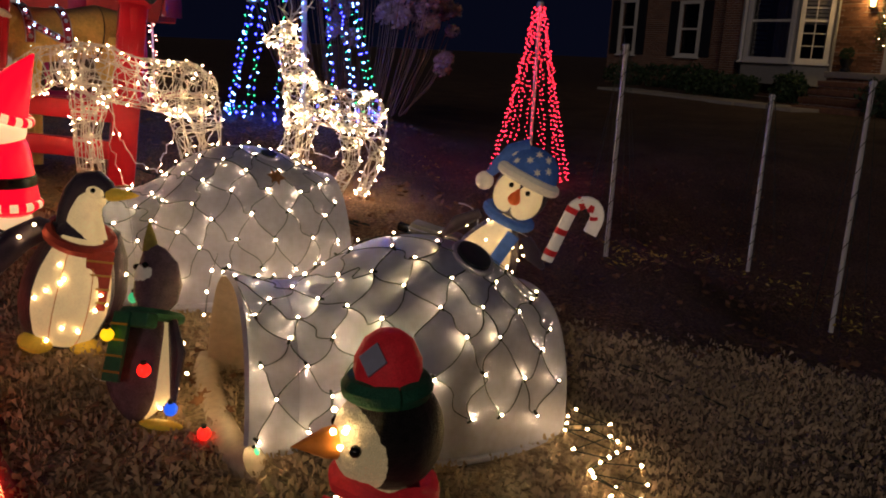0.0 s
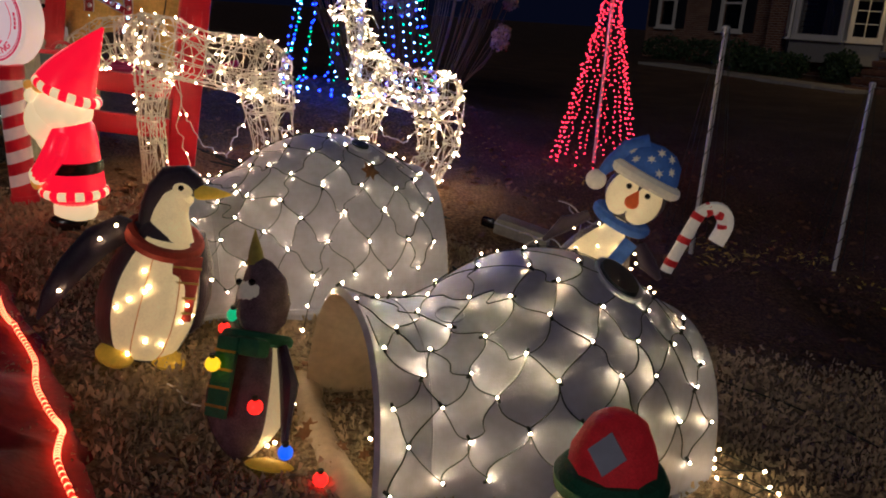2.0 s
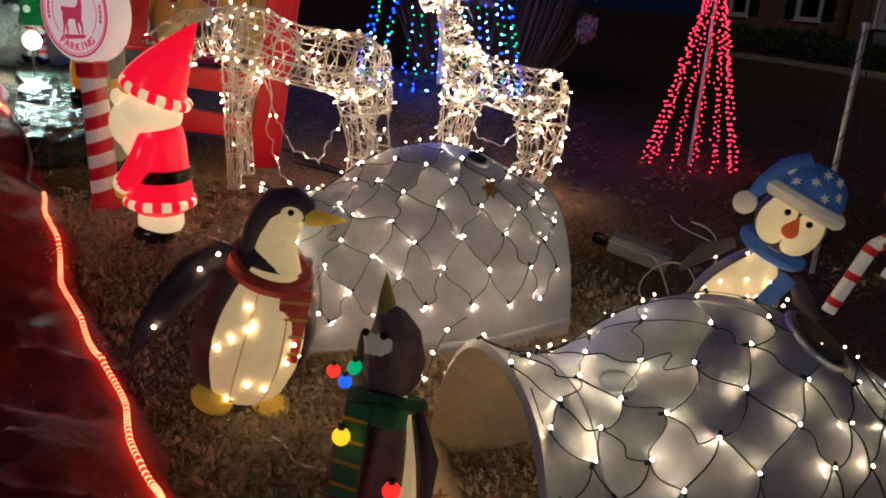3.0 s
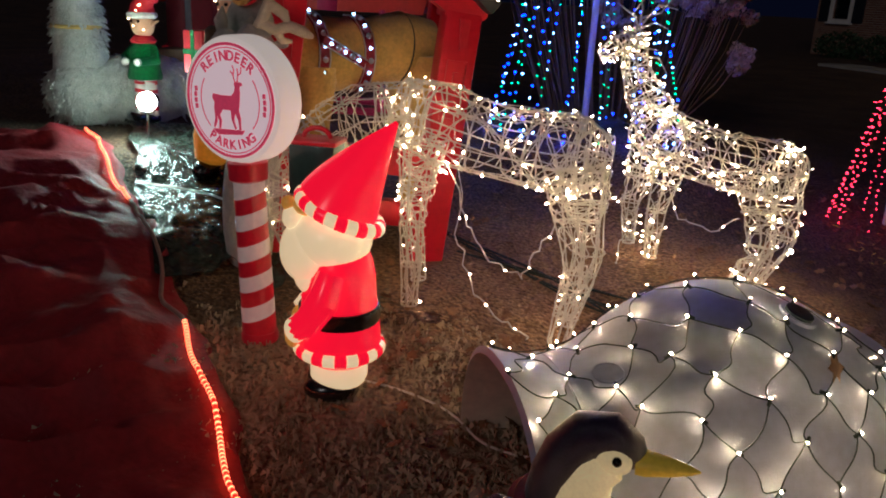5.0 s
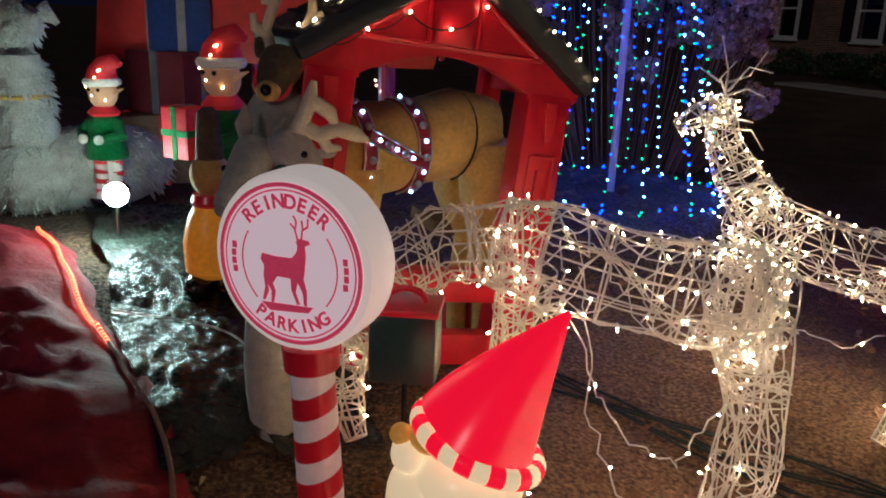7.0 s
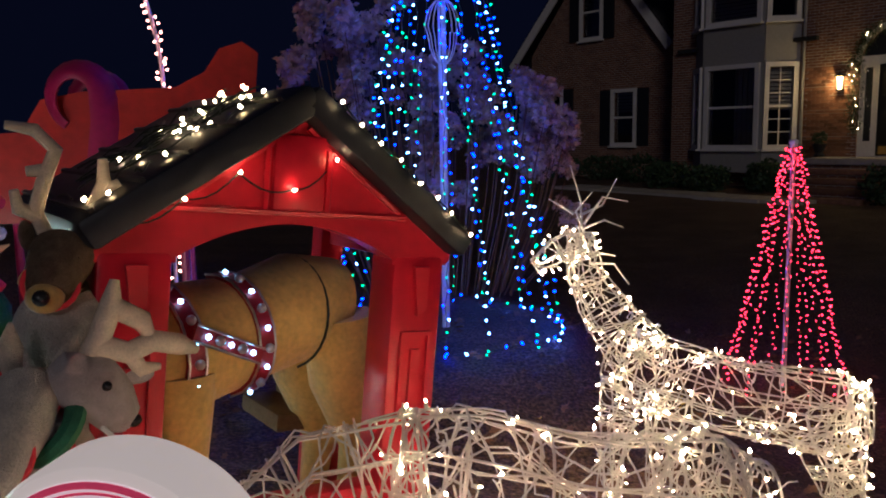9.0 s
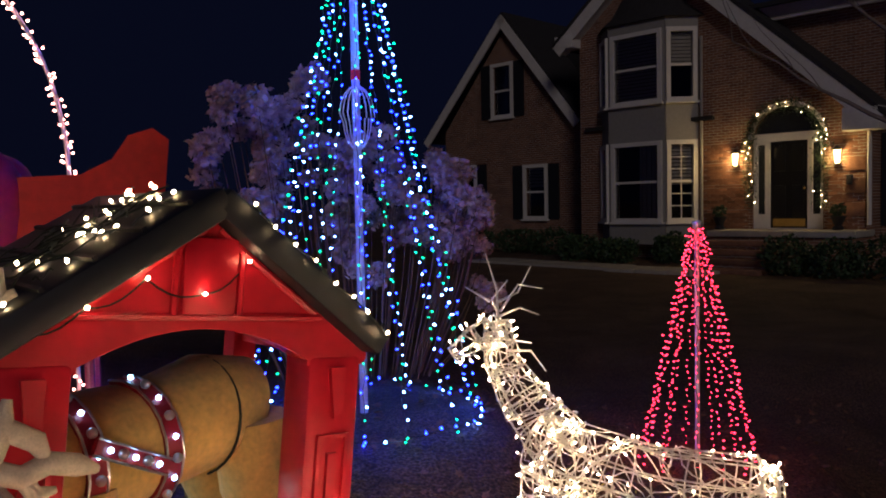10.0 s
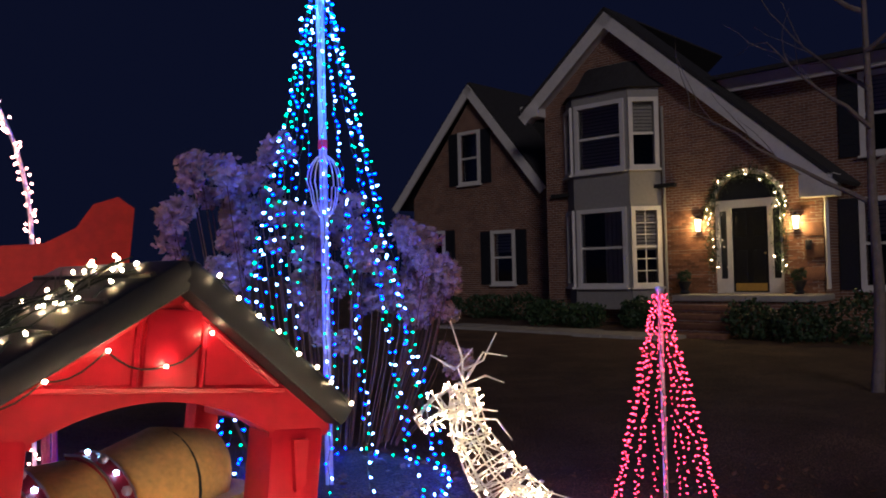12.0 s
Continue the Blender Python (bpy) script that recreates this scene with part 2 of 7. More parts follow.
# ---- shapes ----
class Shape:
    """Vertices and faces of one mesh."""

    def __init__(self):
        self.v, self.f = [], []

    def add(self, verts, faces, m=None):
        k = len(self.v)
        self.v += [tuple(m @ Vector(p)) if m else tuple(p) for p in verts]
        self.f += [tuple(i + k for i in f) for f in faces]
        return self

    def tube(self, pts, r, seg=6, m=None, flat=1.0):
        pts = [Vector(p) for p in pts]
        n = len(pts)
        rs = list(r) if isinstance(r, (list, tuple)) else [r] * n
        side = None
        vs, fs = [], []
        for i, p in enumerate(pts):
            d = (pts[min(i + 1, n - 1)] - pts[max(i - 1, 0)])
            d = d.normalized() if d.length > 1e-9 else Vector((0, 0, 1))
            if side is None:
                side = d.orthogonal().normalized()
            else:
                side = side - d * side.dot(d)
                side = side.normalized() if side.length > 1e-6 else d.orthogonal().normalized()
            up = d.cross(side)
            for k in range(seg):
                a = 2 * math.pi * k / seg
                vs.append(p + side * (math.cos(a) * rs[i]) + up * (math.sin(a) * rs[i] * flat))
        for i in range(n - 1):
            for k in range(seg):
                a, b = i * seg + k, i * seg + (k + 1) % seg
                fs.append((a, b, b + seg, a + seg))
        fs.append(tuple(range(seg - 1, -1, -1)))
        fs.append(tuple(range((n - 1) * seg, n * seg)))
        return self.add(vs, fs, m)

    def lathe(self, profile, seg=24, m=None, sx=1.0, sy=1.0):
        vs, fs = [], []
        for r, z in profile:
            for k in range(seg):
                a = 2 * math.pi * k / seg
                vs.append((r * sx * math.cos(a), r * sy * math.sin(a), z))
        n = len(profile)
        for i in range(n - 1):
            for k in range(seg):
                a, b = i * seg + k, i * seg + (k + 1) % seg
                fs.append((a, b, b + seg, a + seg))
        fs.append(tuple(range(seg - 1, -1, -1)))
        fs.append(tuple(range((n - 1) * seg, n * seg)))
        return self.add(vs, fs, m)

    def ball(self, c, r, seg=16, rings=10, m=None):
        r = r if isinstance(r, (tuple, list)) else (r, r, r)
        prof = [(max(1e-4, math.sin(math.pi * i / rings)), -math.cos(math.pi * i / rings)) for i in range(rings + 1)]
        mm = Matrix.Translation(c) @ Matrix.Diagonal((*r, 1))
        return self.lathe(prof, seg, (m @ mm) if m else mm)

    def box(self, c, s, m=None, ch=0.0):
        x, y, z = (a / 2 for a in s)
        if ch <= 0:
            vs = [(c[0] + i * x, c[1] + j * y, c[2] + k * z) for i in (-1, 1) for j in (-1, 1) for k in (-1, 1)]
            return self.add(vs, [(0, 1, 3, 2), (4, 6, 7, 5), (0, 4, 5, 1), (2, 3, 7, 6), (0, 2, 6, 4), (1, 5, 7, 3)], m)
        bm = bmesh.new()
        bmesh.ops.create_cube(bm, size=1)
        bmesh.ops.scale(bm, vec=s, verts=bm.verts)
        bmesh.ops.bevel(bm, geom=bm.edges[:] + bm.verts[:], offset=ch, segments=2, affect="EDGES", profile=0.5)
        bmesh.ops.translate(bm, vec=c, verts=bm.verts)
        bm.verts.index_update()
        self.add([v.co[:] for v in bm.verts], [[v.index for v in f.verts] for f in bm.faces], m)
        bm.free()
        return self

    def prism(self, poly, y0, y1, m=None):
        """A polygon in x and z, drawn out from y0 to y1."""
        n = len(poly)
        vs = [(x, y0, z) for x, z in poly] + [(x, y1, z) for x, z in poly]
        fs = [tuple(range(n)), tuple(range(2 * n - 1, n - 1, -1))] + [(i, i + n, (i + 1) % n + n, (i + 1) % n) for i in range(n)]
        return self.add(vs, fs, m)

    def mesh(self, name, sharp=40):
        me = bpy.data.meshes.new(name)
        me.from_pydata(self.v, [], self.f)
        bm = bmesh.new()
        bm.from_mesh(me)
        bmesh.ops.recalc_face_normals(bm, faces=bm.faces)
        bm.to_mesh(me)
        bm.free()
        me.polygons.foreach_set("use_smooth", [True] * len(me.polygons))
        me.set_sharp_from_angle(angle=radians(sharp))
        return me


def holed(outer, holes, y0, y1):
    """A wall in x and z with openings through it, from y0 to y1."""
    bm = bmesh.new()
    edges = []
    for loop in (outer, *holes):
        vs = [bm.verts.new((x, y0, z)) for x, z in loop]
        edges += [bm.edges.new((vs[i], vs[(i + 1) % len(vs)])) for i in range(len(vs))]
    bmesh.ops.triangle_fill(bm, use_beauty=True, use_dissolve=False, edges=edges)
    ext = bmesh.ops.extrude_face_region(bm, geom=bm.faces[:])
    bmesh.ops.translate(bm, vec=(0, y1 - y0, 0), verts=[g for g in ext["geom"] if isinstance(g, bmesh.types.BMVert)])
    s = Shape()
    bm.verts.index_update()
    s.add([v.co[:] for v in bm.verts], [[v.index for v in f.verts] for f in bm.faces])
    bm.free()
    return s


def thing(name, m, label, category, group="", kind=""):
    ob = new(name)
    ob.empty_display_size = 0.1
    ob.matrix_world = m
    return tagged(ob, label, category, group, kind)


def part(name, shape, material, parent, label="", m=None, sharp=40):
    """One mesh under a thing or a part, in the parent's own axes."""
    me = shape if isinstance(shape, bpy.types.Mesh) else shape.mesh(name, sharp)
    if not me.materials:
        me.materials.append(material)
    ob = new(name, me)
    ob.parent = parent
    if m is not None:
        ob.matrix_basis = m
    return tagged(ob, label)


def single(name, shape, material, label, category, m=None, group="", kind="", sharp=40):
    me = shape.mesh(name, sharp)
    me.materials.append(material)
    ob = new(name, me)
    if m is not None:
        ob.matrix_world = m
    return tagged(ob, label, category, group, kind)


def bulb_mesh(name, material, r=0.0055, length=0.02):
    s = Shape().lathe([(r * 0.6, 0), (r, length * 0.35), (r * 0.8, length * 0.75), (0.0005, length)], 6)
    me = s.mesh(name)
    me.materials.append(material)
    return me


def aim(p, d, roll=0.0):
    """A pose at p whose z axis looks along d."""
    return Matrix.Translation(p) @ Vector(d).to_track_quat("Z", "Y").to_matrix().to_4x4() @ pose(0, 0, 0, 0, 0, roll)


def jig(a):
    return random.uniform(-a, a)


# ---- ground ----
SPOTS = [(0, 0, -.02), (-.6, 2.3, -.02), (.4, 2.4, -.12), (-1.55, 2.9, -.01), (.95, 3.46, -.2), (2.45, 6.5, -.46), (2.68, 5.4, -.6),
         (1.1, 5.65, -.2), (.7, 7.9, 0.0), (-.75, 5.35, .18), (-1.54, 4.4, .14), (-2.14, 4.6, .26), (-2.55, 4.15, .2), (-3.65, 5.05, .4),
         (-4.2, 5.7, .53), (-1.55, 8.1, .5), (-2.3, 3.2, .05), (-1.5, 1.0, 0.0), (6, 21, .25), (9, 17, .2), (8, 23, .35), (4, 12, .1), (-6, 10, .6), (3.2, 2, -.5), (-4, 2, .1)]


def ground_z(x, y):
    w = s = 0.0
    for px, py, pz in SPOTS:
        k = 1.0 / ((x - px) ** 2 + (y - py) ** 2 + 0.12) ** 2
        w, s = w + k, s + k * pz
    return s / w


def lawn_edge(x):
    return 4.05 - 0.3 * (x - 0.6) if x > -0.9 else 4.5 + 0.1 * (x + 0.9)


def axis_steps(lo, hi, step, far):
    inner = list(np.arange(lo, hi + step / 2, step))
    out, d = [], step
    x = hi
    while x < far:
        d *= 1.35
        x += d
        out.append(x)
    out2, d, x = [], step, lo
    while x > -far:
        d *= 1.35
        x -= d
        out2.append(x)
    return out2[::-1] + inner + out


gx, gy = axis_steps(-6.5, 6.5, 0.11, 600), axis_steps(-2.5, 12.5, 0.11, 600)
gv = []
for yy in gy:
    for xx in gx:
        near = abs(xx) < 8 and -4 < yy < 14
        bumpy = 0.02 * noise.noise((xx * 2.1, yy * 2.1, 0)) + 0.012 * noise.noise((xx * 7, yy * 7, 3)) if near else 0
        gv.append((xx, yy, ground_z(xx, yy) + bumpy))
nx = len(gx)
gf = [(j * nx + i, j * nx + i + 1, (j + 1) * nx + i + 1, (j + 1) * nx + i) for j in range(len(gy) - 1) for i in range(nx - 1)]


def ground_mat():
    """Winter turf near the walk, brown mulch and pine straw in the beds; the far lawn is painted mulch-dark too."""
    m = bpy.data.materials.new("winter_ground")
    m.use_nodes = True
    nt = m.node_tree
    b = nt.nodes["Principled BSDF"]
    b.inputs["Roughness"].default_value = 0.9
    co = nt.nodes.new("ShaderNodeTexCoord")

    def tex(scale, detail=6):
        n = nt.nodes.new("ShaderNodeTexNoise")
        n.inputs["Scale"].default_value, n.inputs["Detail"].default_value = scale, detail
        nt.links.new(co.outputs["Object"], n.inputs["Vector"])
        return n

    def ramp(src, stops):
        r = nt.nodes.new("ShaderNodeValToRGB")
        while len(r.color_ramp.elements) < len(stops):
            r.color_ramp.elements.new(0.5)
        for e, (p, c) in zip(r.color_ramp.elements, stops):
            e.position, e.color = p, (*c, 1)
        nt.links.new(src, r.inputs[0])
        return r
    fine, mid, big = tex(55), tex(9), tex(1.3)
    turf = ramp(fine.outputs["Fac"], [(0.3, (0.17, 0.125, 0.083)), (0.5, (0.38, 0.29, 0.19)), (0.7, (0.52, 0.41, 0.28))])
    mulch = ramp(fine.outputs["Fac"], [(0.32, (0.03, 0.018, 0.011)), (0.5, (0.11, 0.06, 0.032)), (0.68, (0.24, 0.14, 0.075))])
    mask = nt.nodes.new("ShaderNodeAttribute")
    mask.attribute_name = "bed_and_far_lawn"
    mix = nt.nodes.new("ShaderNodeMix")
    mix.data_type = "RGBA"
    nt.links.new(mask.outputs["Fac"], mix.inputs[0])
    nt.links.new(turf.outputs[0], mix.inputs[6])
    nt.links.new(mulch.outputs[0], mix.inputs[7])
    straw = ramp(fine.outputs["Fac"], [(0.3, (0.07, 0.036, 0.018)), (0.5, (0.23, 0.125, 0.062)), (0.68, (0.42, 0.25, 0.13))])
    mask2 = nt.nodes.new("ShaderNodeAttribute")
    mask2.attribute_name = "straw"
    mix2 = nt.nodes.new("ShaderNodeMix")
    mix2.data_type = "RGBA"
    nt.links.new(mask2.outputs["Fac"], mix2.inputs[0])
    nt.links.new(mix.outputs[2], mix2.inputs[6])
    nt.links.new(straw.outputs[0], mix2.inputs[7])
    sc = nt.nodes.new("ShaderNodeMapRange")
    sc.inputs["From Min"].default_value, sc.inputs["From Max"].default_value = 0.3, 0.7
    sc.inputs["To Min"].default_value, sc.inputs["To Max"].default_value = 0.6, 1.25
    nt.links.new(big.outputs["Fac"], sc.inputs["Value"])
    vm = nt.nodes.new("ShaderNodeVectorMath")
    vm.operation = "SCALE"
    nt.links.new(mix2.outputs[2], vm.inputs[0])
    nt.links.new(sc.outputs[0], vm.inputs["Scale"])
    nt.links.new(vm.outputs[0], b.inputs["Base Color"])
    bp = nt.nodes.new("ShaderNodeBump")
    bp.inputs["Strength"].default_value, bp.inputs["Distance"].default_value = 0.9, 0.03
    nt.links.new(fine.outputs["Fac"], bp.inputs["Height"])
    bp2 = nt.nodes.new("ShaderNodeBump")
    bp2.inputs["Strength"].default_value, bp2.inputs["Distance"].default_value = 0.6, 0.06
    nt.links.new(mid.outputs["Fac"], bp2.inputs["Height"])
    nt.links.new(bp.outputs[0], bp2.inputs["Normal"])
    nt.links.new(bp2.outputs[0], b.inputs["Normal"])
    return m


gme = bpy.data.meshes.new("ground")
gme.from_pydata(gv, [], gf)
gme.polygons.foreach_set("use_smooth", [True] * len(gme.polygons))
# Far lawn counts too: its night darkness is put into the colour.
bed_and_far_lawn = gme.attributes.new("bed_and_far_lawn", "FLOAT", "POINT")
bed_and_far_lawn.data.foreach_set("value", [min(1.0, max(0.0, (y - lawn_edge(x) + 0.12 * noise.noise((x * 3, y * 3, 5))) / 0.15 + 0.5)) for x, y, z in gv])
straw = gme.attributes.new("straw", "FLOAT", "POINT")
straw.data.foreach_set("value", [min(1.0, max(0.0, 1.35 - ((x + 0.9) / 1.5) ** 2 - ((y - 5.3) / 1.35) ** 2 + 0.5 * noise.noise((x * 1.6, y * 1.6, 3)))) for x, y, z in gv])
gme.materials.append(ground_mat())
ground = tagged(new("ground", gme), "dormant winter lawn and brown mulched beds", "ground", kind="structure")


# ---- house ----
HOUSE = pose(10.0, 19.64, 0, 0, 0, -60.4)
house = thing("house", HOUSE, "two-storey brick house with white gable trim and a lit front door", "house")


def window(name, u0, u1, z0, z1, y, m=None, shutters=False, blind=0.0, cols=2, rows=4, lit=False):
    """A framed sash window in a wall whose face lies at y."""
    mm = m or Matrix.Identity(4)
    w = 0.11
    fr = Shape()
    for a, b, c, d in ((u0 - w, u1 + w, z1, z1 + w), (u0 - w, u1 + w, z0 - w, z0), (u0 - w, u0, z0, z1), (u1, u1 + w, z0, z1)):
        fr.box(((a + b) / 2, y - 0.02, (c + d) / 2), (b - a, 0.1, d - c), mm)
    win = part(name, fr, m_white_paint, house, "white painted window frame")
    sash = Shape().box(((u0 + u1) / 2, y + 0.03, (z0 + z1) / 2), (u1 - u0, 0.05, 0.06), mm)
    part("sash_bar", sash, m_white_paint, win)
    part("sill", Shape().box(((u0 + u1) / 2, y - 0.05, z0 - w - 0.02), (u1 - u0 + 0.3, 0.16, 0.05), mm), m_white_paint, win)
    part("pane", Shape().box(((u0 + u1) / 2, y + 0.06, (z0 + z1) / 2), (u1 - u0, 0.01, z1 - z0), mm), m_pane, win)
    if cols:
        g = Shape()
        for i in range(1, cols):
            g.box((u0 + (u1 - u0) * i / cols, y + 0.045, (z0 + z1) / 2), (0.025, 0.02, z1 - z0), mm)
        for j in range(1, rows):
            g.box(((u0 + u1) / 2, y + 0.044, z0 + (z1 - z0) * j / rows), (u1 - u0, 0.02, 0.025), mm)
        part("muntins", g, m_white_paint, win)
    if blind:
        n = max(3, int((z1 - z0) * blind / 0.09))
        s = Shape()
        for i in range(n):
            s.box(((u0 + u1) / 2, y + 0.13, z1 - (i + 0.5) * (z1 - z0) * blind / n), (u1 - u0, 0.02, (z1 - z0) * blind / n * 0.8), mm)
        part("blind", s, m_blind, win, "pale window blind")
    if shutters:
        for c in (u0 - w - 0.24, u1 + w + 0.24):
            s = Shape().box((c, y - 0.02, (z0 + z1) / 2), (0.42, 0.05, z1 - z0 + 0.2), mm)
            sh_ = part("shutter", s, m_shutter, house, "dark louvred shutter")
            for k in range(12):
                part("slat", Shape().box((c, y - 0.05, z0 + (k + 0.5) * (z1 - z0) / 12), (0.34, 0.02, 0.06), mm), m_shutter, sh_)
    return win


def pane_mat():
    m = bpy.data.materials.new("clear_pane")
    m.use_nodes = True
    nt = m.node_tree
    nt.nodes.clear()
    out = nt.nodes.new("ShaderNodeOutputMaterial")
    tr, gl, mx = nt.nodes.new("ShaderNodeBsdfTransparent"), nt.nodes.new("ShaderNodeBsdfGlossy"), nt.nodes.new("ShaderNodeMixShader")
    fr = nt.nodes.new("ShaderNodeFresnel")
    gl.inputs["Roughness"].default_value = 0.04
    nt.links.new(fr.outputs[0], mx.inputs[0])
    nt.links.new(tr.outputs[0], mx.inputs[1])
    nt.links.new(gl.outputs[0], mx.inputs[2])
    nt.links.new(mx.outputs[0], out.inputs[0])
    return m


m_pane = pane_mat()


def rect(u0, u1, z0, z1):
    return [(u0, z0), (u1, z0), (u1, z1), (u0, z1)]


# main gable wall with the arched doorway
arch = [(-0.34, 1.1), (1.30, 1.1), (1.30, 3.2)] + [(0.48 + 0.82 * math.cos(a), 3.2 + 0.78 * math.sin(a)) for a in np.linspace(0.15, math.pi - 0.15, 14)] + [(-0.34, 3.2)]
part("wall", holed([(-5.35, -0.4), (2.2, -0.4), (2.2, 3.72), (-3.04, 8.35), (-5.35, 6.4)], [arch, rect(-4.5, -1.85, 1.0, 6.3)], 0, 0.25), m_brick, house, "red-brown brick gable wall")
part("side_wall", Shape().box((-5.23, 3.0, 3.0), (0.22, 5.5, 6.8)), m_brick, house)
part("side_wall", Shape().box((2.08, 0.7, 1.6), (0.22, 0.9, 4.0)), m_brick, house)
# roof of the main gable, and its white rake boards
for a, b in (((-5.95, 6.25), (-3.04, 8.62)), ((-3.04, 8.62), (2.62, 3.55))):
    d = (Vector((b[0], 0, b[1])) - Vector((a[0], 0, a[1])))
    ang = -math.degrees(math.atan2(d.z, d.x))
    mid = ((a[0] + b[0]) / 2, (a[1] + b[1]) / 2)
    part("rake_board", Shape().box((0, 0, -0.16), (d.length + 0.1, 0.06, 0.34)), m_white_paint, house, "white painted rake board", pose(mid[0], -0.36, mid[1], 0, ang, 0))
    part("soffit", Shape().box((0, 0, -0.27), (d.length, 0.34, 0.04)), m_white_paint, house, "", pose(mid[0], -0.18, mid[1], 0, ang, 0))
    dep = 7.2 if a[0] < -5 else 1.36
    part("roof", Shape().box((0, dep / 2 - 0.4, 0.05), (d.length + 0.15, dep, 0.1)), m_shingle, house, "dark shingle roof slope", pose(mid[0], 0, mid[1], 0, ang, 0))
part("eave_return", Shape().box((-5.62, -0.15, 6.33), (0.62, 0.5, 0.36), ch=0.02), m_white_paint, house)
part("eave_return", Shape().box((2.2, -0.15, 3.5), (0.75, 0.5, 0.5), ch=0.02), m_white_paint, house)
part("downpipe", Shape().tube([(2.5, -0.38, 3.7), (2.42, -0.3, 3.55), (2.3, -0.1, 3.45), (2.3, -0.08, 1.2)], 0.05, 8), m_white_paint, house, "white downpipe")
part("downpipe", Shape().tube([(-1.62, -0.07, 5.9), (-1.62, -0.07, 0.9)], 0.04, 8), m_siding, house)
# bay
BAY = [(-4.62, 0.0), (-4.0, -0.6), (-2.31, -0.6), (-1.72, 0.0)]
for i, wins in ((0, ((0.14, 0.72),)), (1, ((0.2, 1.49),)), (2, ((0.12, 0.68),))):
    a, b = Vector((*BAY[i], 0)), Vector((*BAY[i + 1], 0))
    ln = (b - a).length
    rot = math.degrees(math.atan2(b.y - a.y, b.x - a.x))
    mm = pose(a.x, a.y, 0, 0, 0, rot)
    u0, u1 = wins[0]
    part("bay_wall", holed(rect(0.012, ln - 0.012, 0.7, 6.45), [rect(u0, u1, 1.38, 3.24), rect(u0, u1, 4.42, 6.05)], 0, 0.12), m_siding, house, "grey panelled bay window wall", mm)
    window("window", u0, u1, 1.38, 3.24, 0.0, mm, blind=0.55 if i == 2 else 0.0, cols=2 if i != 1 else 0, rows=6)
    window("window", u0, u1, 4.42, 6.05, 0.0, mm, blind=0.5 if i == 2 else 1.0, cols=0)
curt = Shape()
for k in range(9):
    curt.box((-3.15 + 0.07 * k, -0.4 + 0.02 * (k % 2), 2.3), (0.06, 0.03, 1.9))
part("curtain", curt, m_blind, house, "pale curtain behind the bay window")
roofv = Shape()
low = [(-4.75, 0.0, 6.42), (-4.08, -0.72, 6.42), (-2.22, -0.72, 6.42), (-1.55, 0.0, 6.42)]
mid_ = [(-4.3, 0.0, 6.75), (-3.85, -0.42, 6.75), (-2.45, -0.42, 6.75), (-2.0, 0.0, 6.75)]
top = [(-3.95, 0.0, 7.22), (-3.7, -0.18, 7.22), (-2.6, -0.18, 7.22), (-2.35, 0.0, 7.22)]
roofv.add(low + mid_ + top, [(0, 1, 5, 4), (1, 2, 6, 5), (2, 3, 7, 6), (4, 5, 9, 8), (5, 6, 10, 9), (6, 7, 11, 10), (8, 9, 10, 11), (3, 2, 1, 0)])
part("bay_roof", roofv, m_shingle, house, "dark flared metal bay roof")
# near-black panels behind the bay, their colour standing in for unlit rooms
part("dark_backing", Shape().box((-3.2, 1.6, 3.5), (3.8, 0.1, 6.4)), m_dark, house)
part("dark_floor_panel", Shape().box((-3.2, 0.7, 3.85), (3.8, 1.7, 0.1)), m_dark, house)
# doorway
part("door_surround", holed([(-0.34, 1.1), (1.30, 1.1), (1.30, 3.35), (-0.34, 3.35)], [rect(0.06, 0.93, 1.12, 3.16), rect(-0.24, -0.06, 1.45, 3.1), rect(1.04, 1.22, 1.45, 3.1)], 0.06, 0.16), m_white_paint, house, "white door surround with sidelights")
fan = [(0.48 + 0.78 * math.cos(a), 3.36 + 0.62 * math.sin(a)) for a in np.linspace(0, math.pi, 16)]
part("fanlight", Shape().prism(fan, 0.12, 0.14), m_glass, house, "dark arched fanlight")
ring = Shape()
ring.tube([(0.48 + 0.86 * math.cos(a), -0.01, 3.2 + 0.82 * math.sin(a)) for a in np.linspace(0.05, math.pi - 0.05, 18)], 0.06, 6)
part("arch_trim", ring, m_white_paint, house, "white arch trim")
for c in (-0.15, 1.13):
    part("sidelight", Shape().box((c, 0.12, 2.27), (0.18, 0.01, 1.65)), m_glass, house)
door = part("front_door", Shape().box((0.495, 0.12, 2.14), (0.87, 0.05, 2.03)), m_door, house, "black panelled front door")
for pu in (0.28, 0.71):
    for pz, ph in ((2.75, 0.6), (1.75, 0.75)):
        part("door_panel", Shape().box((pu, 0.088, pz), (0.28, 0.02, ph), ch=0.008), m_door, door)
part("door_knob", Shape().ball((0.86, 0.06, 2.05), 0.03, 10, 6), m_gold, door, "brass knob")
part("kick_plate", Shape().box((0.495, 0.09, 1.25), (0.75, 0.006, 0.18)), m_gold, door)
